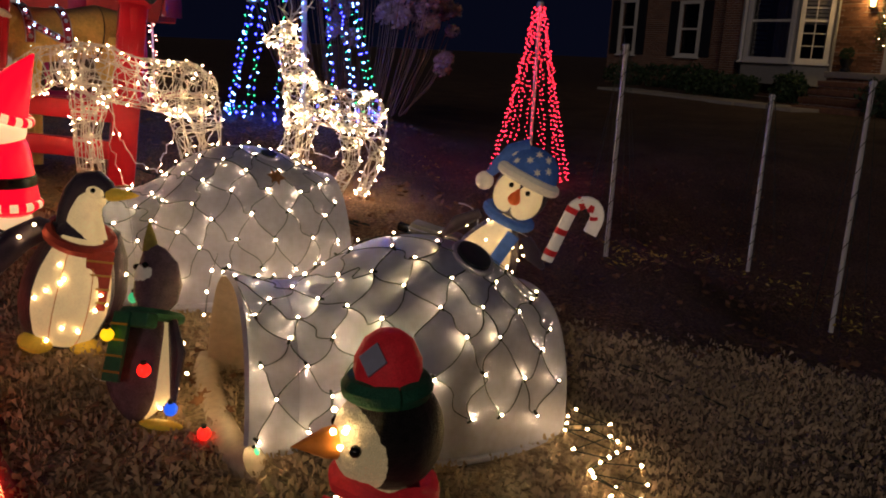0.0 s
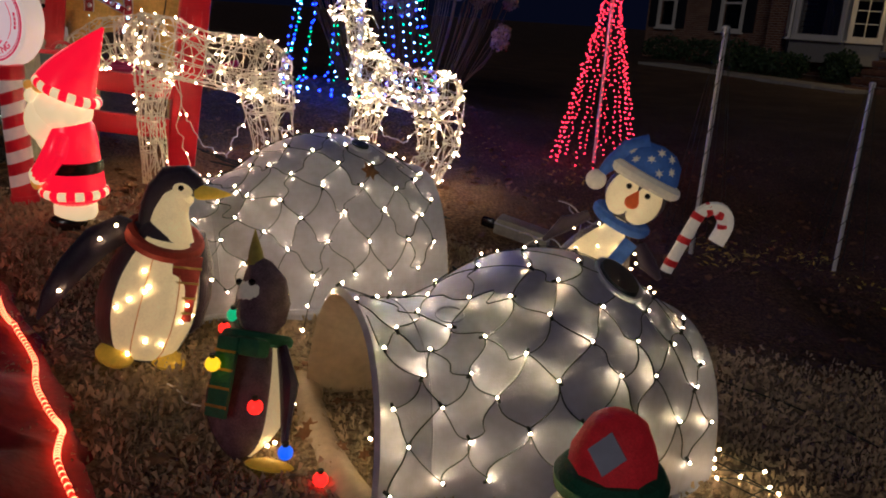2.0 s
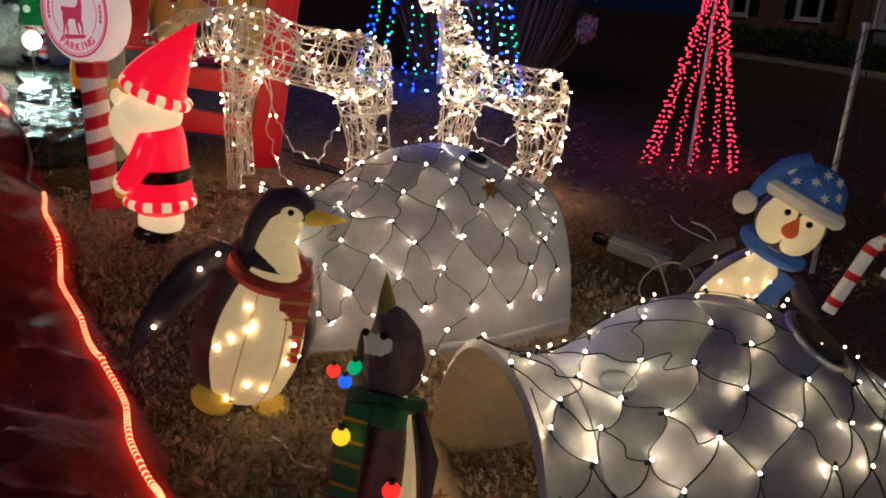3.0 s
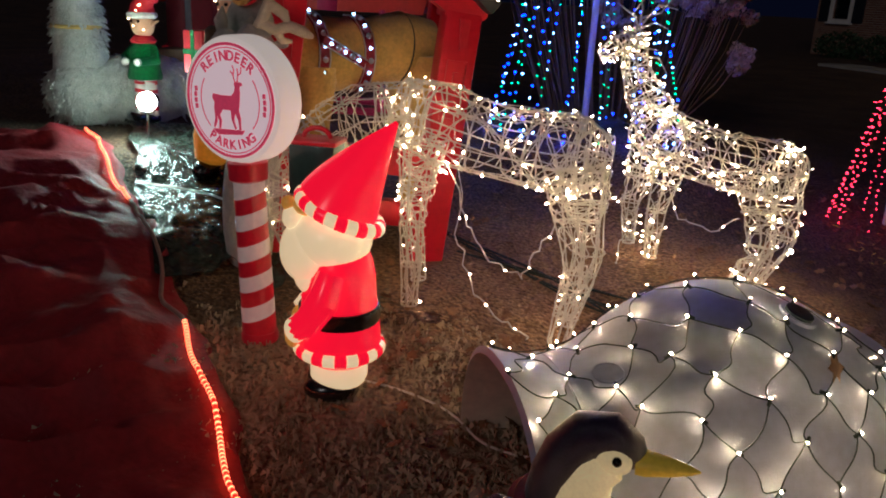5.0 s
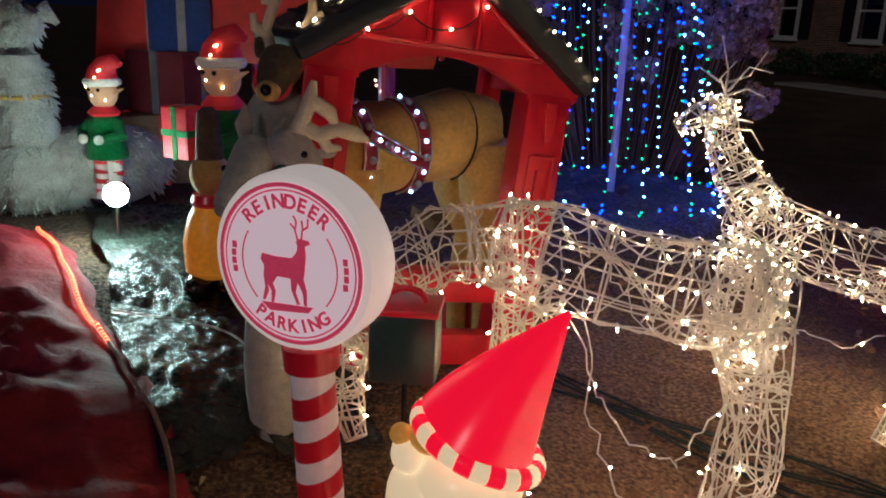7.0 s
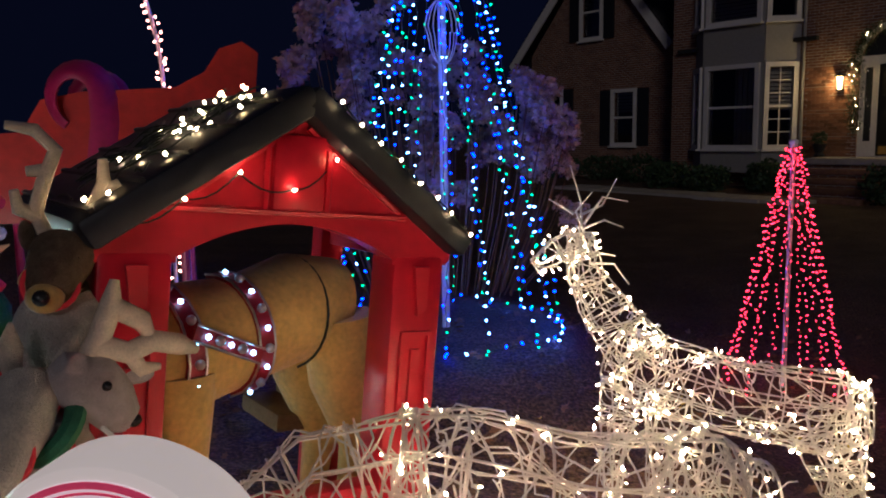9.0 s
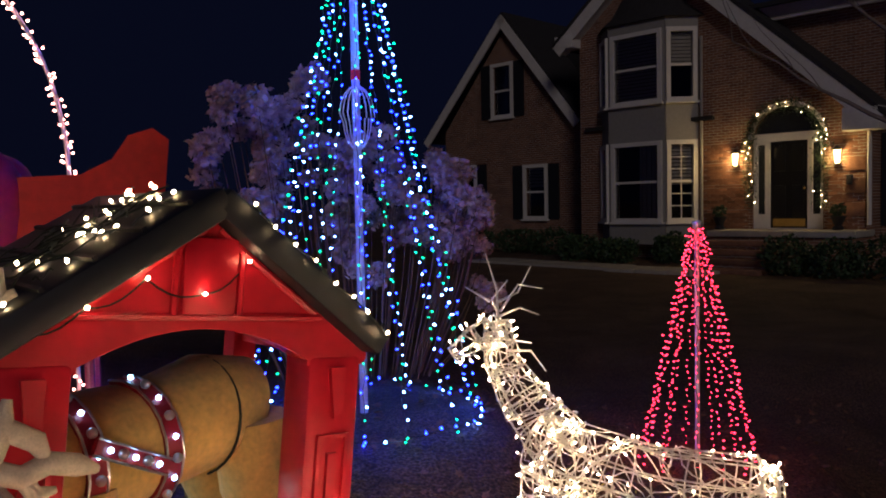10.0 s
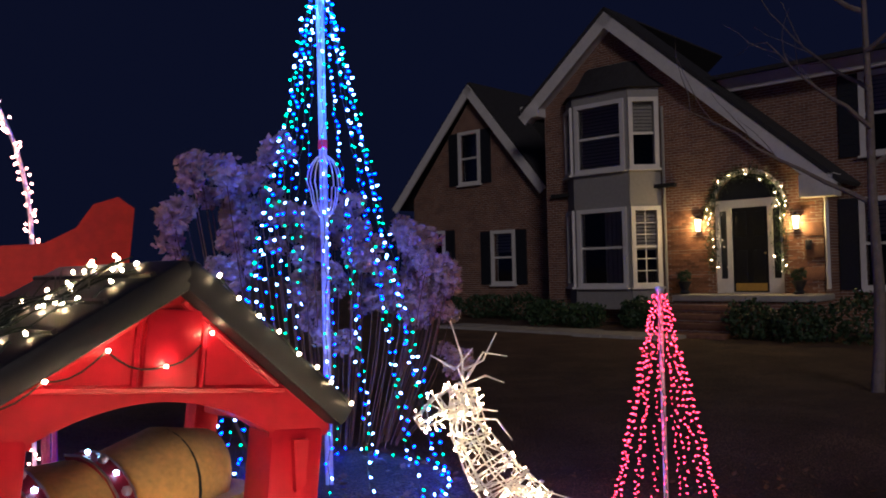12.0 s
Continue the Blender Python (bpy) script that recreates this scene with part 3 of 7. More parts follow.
for lu, lz in ((-0.73, 2.77), (1.63, 2.71)):
    la = part("wall_lantern", Shape().box((lu, -0.08, lz + 0.17), (0.2, 0.2, 0.03)).box((lu, -0.08, lz - 0.15), (0.12, 0.16, 0.03)).box((lu, -0.01, lz + 0.01), (0.09, 0.02, 0.34)).add([(lu - .07, -.15, lz + .18), (lu + .07, -.15, lz + .18), (lu + .07, -.01, lz + .18), (lu - .07, -.01, lz + .18), (lu, -.08, lz + .27)], [(0, 1, 4), (1, 2, 4), (2, 3, 4), (3, 0, 4)]), m_shutter, house, "black porch wall lantern")
    part("lantern_glass", Shape().lathe([(0.045, -0.13), (0.075, 0.15)], 6, pose(lu, -0.08, lz)), m_lantern, la, "glowing lantern glass")
    pl = bpy.data.lights.new("lantern_light", "POINT")
    pl.energy, pl.color, pl.shadow_soft_size = 14, (1.0, 0.66, 0.26), 0.06
    lo = new("lantern_light", pl)
    lo.matrix_world = HOUSE @ pose(lu, -0.28, lz)
part("mailbox", Shape().box((1.88, -0.05, 2.2), (0.12, 0.08, 0.22), ch=0.01), m_shutter, house, "small black door chime box")
for k in range(3):
    part("brick_quoin", Shape().box((2.0, -0.02, 1.55 + 0.5 * k), (0.42, 0.05, 0.3), ch=0.008), m_brick2, house)
# porch and steps
part("porch_slab", Shape().box((0.75, -0.62, 1.03), (3.3, 1.2, 0.14), ch=0.015), m_concrete, house, "pale concrete porch slab")
part("porch_base", Shape().box((0.75, -0.58, 0.45), (3.2, 1.1, 1.0)), m_brick, house)
for k in range(4):
    part("step", Shape().box((0.05, -1.36 - 0.3 * k, 0.82 - 0.19 * k), (1.7, 0.34, 0.12), ch=0.012), m_brick2, house, "brick porch step")
    part("step_riser", Shape().box((0.05, -1.34 - 0.3 * k, 0.40 - 0.19 * k), (1.66, 0.3, 0.72)), m_brick, house)
# garage wing
part("wing_wall", holed([(-12.3, -0.4), (-6.45, -0.4), (-6.45, 4.4), (-9.34, 7.75), (-12.3, 4.4)], [rect(-9.95, -9.2, 4.8, 6.4), rect(-8.6, -7.82, 1.42, 2.98), rect(-11.6, -10.9, 1.42, 3.1)], 1.5, 1.7), m_brick, house, "dark brick wing gable")
for a, b in (((-13.1, 4.1), (-9.34, 8.0)), ((-9.34, 8.0), (-6.25, 4.3))):
    d = (Vector((b[0], 0, b[1])) - Vector((a[0], 0, a[1])))
    ang = -math.degrees(math.atan2(d.z, d.x))
    mid = ((a[0] + b[0]) / 2, (a[1] + b[1]) / 2)
    part("rake_board", Shape().box((0, 0, -0.13), (d.length, 0.06, 0.28)), m_white_paint, house, "", pose(mid[0], 1.2, mid[1], 0, ang, 0))
    part("roof", Shape().box((0, 3.0, 0.05), (d.length + 0.1, 6.5, 0.1)), m_shingle, house, "", pose(mid[0], 1.5, mid[1], 0, ang, 0))
window("window", -9.95, -9.2, 4.8, 6.4, 1.5, shutters=True, blind=0.5, cols=0)
window("window", -8.6, -7.82, 1.42, 2.98, 1.5, shutters=True, blind=0.4, cols=0)
window("window", -11.6, -10.9, 1.42, 3.1, 1.5, shutters=True, blind=0.5, cols=0)
# Dark sheet added in place of the wing's unlit inside.
part("dark_backing", Shape().box((-9.4, 3.2, 3.4), (6.0, 0.1, 8.0)), m_dark, house)
# right wing
part("wing_wall", holed([(-1.2, 3.0), (2.2, 3.0), (2.2, -0.4), (9.0, -0.4), (9.0, 6.3), (-1.2, 6.3)], [rect(2.86, 3.9, 4.3, 6.0), rect(2.78, 3.9, 1.25, 3.15)], 1.0, 1.2), m_brick, house, "brick right wing")
window("window", 2.86, 3.9, 4.3, 6.0, 1.0, shutters=True, blind=0.5, cols=0)
window("window", 2.78, 3.9, 1.25, 3.15, 1.0, shutters=True, blind=0.4, cols=0)
part("fascia", Shape().box((4.3, 0.6, 6.27), (10.0, 0.1, 0.34)), m_white_paint, house, "white eave fascia")
part("soffit", Shape().box((4.2, 0.8, 6.2), (10.2, 0.5, 0.04)), m_white_paint, house)
part("roof", Shape().box((0, 2.4, 0), (10.2, 5.6, 0.1)), m_shingle, house, "", pose(4.2, 0.5, 6.5, 12, 0, 0))
# Same dark sheet behind the right wing's windows, for the gloom inside.
part("dark_backing", Shape().box((4.5, 2.6, 3.2), (7.0, 0.1, 6.4)), m_dark, house)


def leaf_cloud(n, centre, radii, size, seed, m=None):
    """Many small leaves on an uneven rounded shape."""
    rnd = random.Random(seed)
    s = Shape()
    for _ in range(n):
        d = Vector((rnd.gauss(0, 1), rnd.gauss(0, 1), rnd.gauss(0, 1))).normalized()
        k = 1 + 0.35 * noise.noise(d * 1.7 + Vector((seed, 0, 0)))
        q = rnd.uniform(0.6, 1.0) * k
        p = Vector(centre) + Vector((d.x * radii[0], d.y * radii[1], d.z * radii[2])) * q
        t = aim(p, (rnd.gauss(0, 1), rnd.gauss(0, 1), rnd.gauss(0, 1) + 0.4), rnd.uniform(0, 360))
        a = size * rnd.uniform(0.6, 1.3)
        s.add([(-a * 0.35, 0, 0), (0, -a * 0.5, a * 0.1), (a * 0.35, 0, 0), (0, a * 0.6, -a * 0.1)], [(0, 1, 2, 3)], t)
    return s


# garland round the doorway with its lights
gar_pts = [(-0.36, -0.06, 1.7 + 0.15 * k) for k in range(11)] + [(0.48 - 0.84 * math.cos(a), -0.08, 3.2 + 0.8 * math.sin(a)) for a in np.linspace(0, math.pi, 22)] + [(1.32, -0.06, 3.2 - 0.15 * k) for k in range(11)]
garland = thing("door_garland", HOUSE, "evergreen garland with warm lights round the front door", "garland")
gs = Shape()
rg = random.Random(4)
for p in gar_pts:
    for _ in range(80):
        q = Vector(p) + Vector((rg.gauss(0, 0.085), -abs(rg.gauss(0, 0.07)), rg.gauss(0, 0.085)))
        t = aim(q, (rg.gauss(0, 1), rg.gauss(0, 1) - 0.5, rg.gauss(0, 1)), 0)
        gs.add([(-0.012, 0, 0), (0, 0, 0.09), (0.012, 0, 0)], [(0, 1, 2)], t)
part("foliage", gs, m_leafy, garland, "green needle foliage")
gb = bulb_mesh("bulb", bulb_soft, 0.009, 0.018)
for p in gar_pts:
    for _ in range(rg.choice((0, 1, 1, 2))):
        part("bulb", gb, None, garland, "", aim(Vector(p) + Vector((rg.gauss(0, 0.07), -0.1, rg.gauss(0, 0.07))), (0, -1, 0)))

# shrubs before the house
for u, y, r, h in ((1.35, -2.0, 0.62, 0.75), (2.4, -2.2, 0.6, 0.7), (-1.9, -1.1, 0.45, 0.7), (-3.2, -1.5, 0.6, 0.6), (-4.4, -1.4, 0.6, 0.6), (-6.2, -0.2, 0.8, 0.7), (3.5, -1.8, 0.8, 0.9), (-8.0, 0.3, 0.8, 0.7), (-9.8, 0.3, 0.8, 0.7)):
    w = HOUSE @ Vector((u, y, 0))
    sh = thing("shrub", pose(w.x, w.y, ground_z(w.x, w.y)), "dark rounded evergreen shrub against the house", "shrub", "shrubs before the house")
    part("foliage", leaf_cloud(1300, (0, 0, h * 0.5), (r, r, h * 0.62), 0.09, int(u * 10) + 77), m_leafy, sh)
    part("stem", Shape().tube([(0, 0, 0), (0.02, 0, h * 0.4)], 0.03, 6), m_bark, sh)
for u in (-1.0, 1.75):
    w = HOUSE @ Vector((u, -0.35, 1.1))
    pt = thing("porch_urn", Matrix.Translation(w), "dark urn with a clipped plant on the porch", "planter", "porch urns")
    part("pot", Shape().lathe([(0.1, 0), (0.13, 0.03), (0.08, 0.1), (0.16, 0.28), (0.18, 0.3), (0.15, 0.3)], 14), m_shutter, pt)
    part("plant", leaf_cloud(260, (0, 0, 0.42), (0.17, 0.17, 0.17), 0.06, 5), m_leafy, pt)

# front walk of pale concrete
wk = Shape()
for k in range(9):
    a, b = Vector((0.05 - 0.75 * k, -2.75 - 0.1 * k * (k < 3))), Vector((0.05 - 0.75 * (k + 1), -2.75 - 0.1 * (k + 1) * (k < 3)))
    w = HOUSE @ Vector(((a.x + b.x) / 2, (a.y + b.y) / 2, 0))
    wk.box((0, 0, 0), (0.74, 1.1, 0.1), pose(w.x, w.y, ground_z(w.x, w.y) + 0.01, 0, 0, -60.4))
single("pavement", wk, m_concrete, "pale concrete front walk slabs", "path", kind="structure")


def bare_tree(base, h, r, seed, name="bare_tree", n=7):
    rnd = random.Random(seed)
    t = thing(name, pose(*base), "leafless young tree with pale smooth bark", "tree")
    pts = [(0.05 * math.sin(i * 1.3), 0.05 * math.cos(i), h * i / 10) for i in range(11)]
    part("trunk", Shape().tube([(0, 0, -0.1)] + pts, [r * 1.35] + [r * (1 - 0.075 * i) for i in range(11)], 10), m_bark, t)
    for k in range(n):
        z = h * (0.38 + 0.55 * k / n)
        a = rnd.uniform(0, 6.28)
        ln = h * rnd.uniform(0.25, 0.42) * (1.2 - k / n * 0.6)
        d = Vector((math.cos(a), math.sin(a), 0.55))
        p = Vector((0, 0, z))
        line, br = [p.copy()], Shape()
        for i in range(8):
            d = (d + Vector((jig(0.25), jig(0.25), jig(0.15)))).normalized()
            p = p + d * ln / 8
            line.append(p.copy())
            if i > 2:
                q, e = p.copy(), (d + Vector((rnd.uniform(-0.9, 0.9), rnd.uniform(-0.9, 0.9), rnd.uniform(-0.3, 0.6)))).normalized()
                tw = [q]
                for _ in range(4):
                    e = (e + Vector((jig(0.3), jig(0.3), jig(0.2)))).normalized()
                    q = q + e * ln * 0.1
                    tw.append(q)
                br.tube(tw, [r * 0.10, r * 0.08, r * 0.06, r * 0.04, r * 0.02], 4)
        br.tube(line, [r * 0.42 * (1 - i / 9.5) for i in range(9)], 6)
        part("limb", br, m_bark, t)
    return t


w = (6.22, 11.5)
bare_tree((w[0], w[1], ground_z(*w)), 6.5, 0.085, 11)


# ---- trees of lights ----
def light_tree(name, base, height, radius, strings, per, mats, weights, pole_m, label, seed, rings=True, r=0.011, arc=(0, 360)):
    rnd = random.Random(seed)
    t = thing(name, pose(*base), label, "light tree")
    part("pole", Shape().tube([(0, 0, -0.1), (0, 0, height)], 0.026 if height > 2 else 0.016, 10), pole_m, t, "white plastic pole")
    part("cap", Shape().lathe([(0.03, height - 0.02), (0.03, height + 0.02), (0.02, height + 0.03)], 10), pole_m, t)
    meshes = [bulb_mesh("bulb", m, r, 0.018) for m in mats]
    for k in range(strings):
        a = radians(arc[0] + (arc[1] - arc[0]) * (k + 0.5 + jig(0.12)) / strings)
        foot = Vector((radius * math.cos(a), radius * math.sin(a), 0))
        foot.z = ground_z(base[0] + foot.x, base[1] + foot.y) - base[2] + 0.03
        topp = Vector((0.025 * math.cos(a), 0.025 * math.sin(a), height))
        pts = []
        shift = rnd.uniform(-0.48, 0.48)
        for i in range(per + 1):
            f = min(1.0, max(0.0, (i + (shift if 0 < i < per else 0)) / per))
            p = topp.lerp(foot, f ** 1.04)
            p.z = topp.z + (foot.z - topp.z) * f
            pts.append(p + Vector((rnd.gauss(0, 0.006), rnd.gauss(0, 0.006), 0)))
        st = part("light_string", Shape().tube(pts, 0.0024, 4), m_green_wire, t, "thin string of small lights")
        for i in range(1, per + 1):
            me = rnd.choices(meshes, weights)[0]
            part("bulb", me, None, st, "", aim(pts[i] + Vector((rnd.gauss(0, 0.008), rnd.gauss(0, 0.008), 0)), (math.cos(a), math.sin(a), rnd.uniform(-0.6, 0.6))))
    if rings:
        pts = []
        n = 40
        for i in range(n + 1):
            a = radians(arc[0] + (arc[1] - arc[0]) * i / n)
            q = Vector((radius * math.cos(a), radius * math.sin(a), 0))
            q.z = ground_z(base[0] + q.x, base[1] + q.y) - base[2] + 0.05 + 0.015 * math.sin(i)
            pts.append(q)
        st = part("light_string", Shape().tube(pts, 0.003, 4), m_green_wire, t)
        for i in range(n):
            part("bulb", rnd.choices(meshes, weights)[0], None, st, "", aim(pts[i], (jig(1), jig(1), 1)))
    return t


bt = light_tree("blue_light_tree", (-1.56, 8.1, 0.5), 3.25, 0.75, 16, 42, [bulb_blue, bulb_ice, bulb_green], [7, 5, 5], m_pole, "tall cone of blue, white and green light strings round a pole", 3, r=0.0062)
# The tape is brightened by the red cloth's emission.
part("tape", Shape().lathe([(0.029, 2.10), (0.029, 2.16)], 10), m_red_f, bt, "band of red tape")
cable = Shape()
for k, off in enumerate((0.06, 0.09, 0.11)):
    cable.tube([(off * math.cos(a) * (1 if a < 3.1 else 0.8), -0.03, 1.86 + 0.2 * math.sin(a)) for a in np.linspace(0, 6.28, 20)], 0.004, 5)
part("spare_cable", cable, m_white_wire, bt, "coil of pale spare cable")
light_tree("red_light_tree", (0.70, 7.88, 0.0), 1.64, 0.385, 13, 36, [bulb_red], [1], m_pole, "small cone of red light strings round a pole", 5, rings=False, r=0.0042)

for bx, by, z0, z1 in ((1.12, 5.7, -0.2, 1.28), (2.45, 6.51, -0.46, 0.965), (2.68, 5.42, -0.6, 1.12)):
    st = thing("unlit_light_tree", pose(bx, by, z0), "white pole of an unlit light tree with hanging strings", "light pole", "unlit light poles")
    part("pole", Shape().tube([(0, 0, -0.08), (0, 0, z1 - z0)], 0.017, 8), m_pole, st)
    part("cap", Shape().lathe([(0.024, z1 - z0 - 0.03), (0.026, z1 - z0), (0.02, z1 - z0 + 0.01)], 8), m_pole, st)
    coil = Shape()
    hh = z1 - z0
    coil.tube([(0.02 * math.cos(i * 0.9), 0.02 * math.sin(i * 0.9), hh * i / 70) for i in range(71)], 0.003, 4)
    part("wound_cable", coil, m_green_wire, st)
    for k in range(7):
        a = k * 0.9
        pts = [(0.02 * math.cos(a) + 0.2 * f * math.cos(a), 0.02 * math.sin(a) + 0.2 * f * math.sin(a), hh * (1 - f) + 0.02) for f in np.linspace(0, 1, 10)]
        part("light_string", Shape().tube(pts, 0.0022, 4), m_green_wire, st)

# dry hydrangea behind the blue tree
hy = thing("hydrangea_bush", pose(-1.3, 9.6, ground_z(-1.3, 9.6)), "large hydrangea bush with dry brown flower heads", "bush")
rh = random.Random(9)
head_meshes = []
for k in range(4):
    s = leaf_cloud(170, (0, 0, 0), (0.105, 0.105, 0.088), 0.05, 60 + k)
    me = s.mesh("flower_head")
    me.materials.append(m_hyd)
    head_meshes.append(me)
for k in range(105):
    u = rh.uniform(-1.25, 1.15)
    v = rh.gauss(0, 0.3)
    h = 2.02 + 0.34 * (u < -0.3) - 0.42 * max(0, u) - 0.5 * (u + 0.55) ** 2 * (u < -0.55) - abs(rh.gauss(0, 0.5)) + 0.14 * math.sin(u * 11)
    h = max(h, rh.uniform(0.35, 0.7))
    stem = Shape().tube([(u * 0.55, v * 0.5, 0), (u * 0.85, v * 0.8, h * 0.55), (u, v, h)], [0.006, 0.005, 0.003], 5)
    part("stem", stem, m_tan_dark, hy)
    part("flower_head", head_meshes[k % 4], None, hy, "", pose(u, v, h, rh.uniform(0, 40), 0, rh.uniform(0, 360)) @ Matrix.Scale(rh.uniform(0.8, 1.25), 4))

# bricks that stand out beside the doorway, in courses
bme = Shape().box((0, 0, 0), (0.203, 0.02, 0.066)).mesh("brick")
bme.materials.append(m_brick2)
for u0, u1 in ((-1.62, -0.46), (1.40, 2.02)):
    for row in range(27):
        z = 1.14 + 0.077 * row
        u = u0 + (0.107 if row % 2 else 0.0)
        while u + 0.1 < u1:
            if not any(abs(u + 0.1 - lu) < 0.17 and abs(z - lz) < 0.3 for lu, lz in ((-0.73, 2.8), (1.63, 2.74), (1.88, 2.2))):
                part("brick", bme, None, house, "", pose(u + 0.1, 0.002 - 0.002 * random.random(), z))
            u += 0.2145


# ---- igloos with light nets ----
R_D, L_T = 0.46, 0.67


def smax(a, b, k=0.05):
    return 0.5 * (a + b + math.sqrt((a - b) ** 2 + k * k)) - 0.5 * k


def igloo_size(x):
    """Half width and height of the shell at x along its axis, mouth at +L_T."""
    s = math.sqrt(max(0.0, 1 - (x / R_D) ** 2)) if abs(x) < R_D else 0.0
    wd, hd = 0.485 * s ** 0.8, 0.71 * s ** 0.62
    if x < -0.6:
        return max(wd, 1e-3), max(hd, 1e-3)
    flare = max(0.0, (x - L_T + 0.16) / 0.16) ** 2
    return smax(wd, 0.41 + 0.04 * flare, 0.14), smax(hd, 0.55 + 0.035 * flare, 0.10)


def igloo_at(x, th):
    w, h = igloo_size(x)
    c, s = math.cos(th), math.sin(th)
    e = 0.82
    return Vector((x, -w * math.copysign(abs(c) ** e, c), h * abs(s) ** e))


def igloo_normal(x, th):
    a = igloo_at(x + 0.01, th) - igloo_at(x - 0.01, th)
    b = igloo_at(x, th + 0.02) - igloo_at(x, th - 0.02)
    n = b.cross(a)
    if n.length < 1e-9:
        return Vector((0, 0, 1))
    n.normalize()
    p = igloo_at(x, th)
    return n if n.dot(Vector((p.x * 0.3, p.y, p.z + 0.05))) > 0 else -n


def shell(off, xs, nt=36):
    vs = []
    for x in xs:
        for k in range(nt + 1):
            th = math.pi * k / nt
            vs.append(igloo_at(x, th) - igloo_normal(x, th) * off if off else igloo_at(x, th))
    return vs, nt + 1


def igloo(m, label, hole_label, vent):
    ig = thing("dog_igloo", m, label, "dog house", "dog igloos")
    xs = [-R_D * math.cos(a) for a in np.linspace(0.03, math.pi / 2, 22)] + list(np.linspace(0.03, L_T - 0.15, 22)) + list(np.linspace(L_T - 0.13, L_T, 8))
    s = Shape()
    vo, k = shell(0, xs)
    vi, _ = shell(0.022, xs)
    n = len(xs)
    s.add(vo, [(i * k + j, i * k + j + 1, (i + 1) * k + j + 1, (i + 1) * k + j) for i in range(n - 1) for j in range(k - 1)])
    s.add(vo[-k:] + vi[-k:], [(j, j + 1, k + j + 1, k + j) for j in range(k - 1)])
    part("shell", s, m_igloo, ig, "grey moulded plastic shell", sharp=60)
    part("inner_shell", Shape().add(vi, [(i * k + j, i * k + j + 1, (i + 1) * k + j + 1, (i + 1) * k + j) for i in range(n - 1) for j in range(k - 1)]), m_igloo_in, ig, "beige inside", sharp=60)
    # raised ribs round the tunnel and a lip at the base
    for x in (L_T - 0.16,):
        part("rib", Shape().tube([igloo_at(x, t) + igloo_normal(x, t) * 0.001 for t in np.linspace(0.25, math.pi - 0.25, 30)], 0.003, 6), m_igloo, ig)
    sill = [(L_T - 0.02 + 0.05 * math.sin(t), -0.42 * math.cos(t), 0.035 + 0.05 * (1 - math.sin(t))) for t in np.linspace(0, math.pi, 18)]
    part("door_sill", Shape().tube(sill, 0.058, 10), m_igloo_in, ig, "beige door sill")
    part("base_lip", Shape().tube([igloo_at(x, 0.02) + Vector((0, -0.004, 0.012)) for x in xs[2:-1]], 0.013, 6).tube([igloo_at(x, math.pi - 0.02) + Vector((0, 0.004, 0.012)) for x in xs[2:-1]], 0.013, 6), m_igloo, ig)
    # vent hatch on the dome and a round mark on the tunnel
    x0, t0 = -0.13, 1.80
    nrm = igloo_normal(x0, t0)
    part("vent", Shape().lathe([(0.001, -0.02), (1.0, -0.02), (0.96, 0.008), (0.6, 0.012), (0.001, 0.006)], 28, Matrix.Diagonal((vent[0] / 2, vent[1] / 2, 1, 1))), m_hole, ig, hole_label, aim(igloo_at(x0, t0) + nrm * 0.002, nrm, vent[2]))
    part("vent_rim", Shape().tube([(vent[0] * 0.56 * math.cos(a), vent[1] * 0.56 * math.sin(a), -0.006) for a in np.linspace(0, 6.28, 24)], 0.009, 6), m_igloo, ig, "", aim(igloo_at(x0, t0) + nrm * 0.002, nrm, vent[2]))
    x0, t0 = 0.40, 1.75
    nrm = igloo_normal(x0, t0)
    part("round_mark", Shape().tube([(0.045 * math.cos(a), 0.035 * math.sin(a), 0) for a in np.linspace(0, 6.28, 20)], 0.0035, 5), m_igloo, ig, "", aim(igloo_at(x0, t0) + nrm * 0.001, nrm))
    return ig


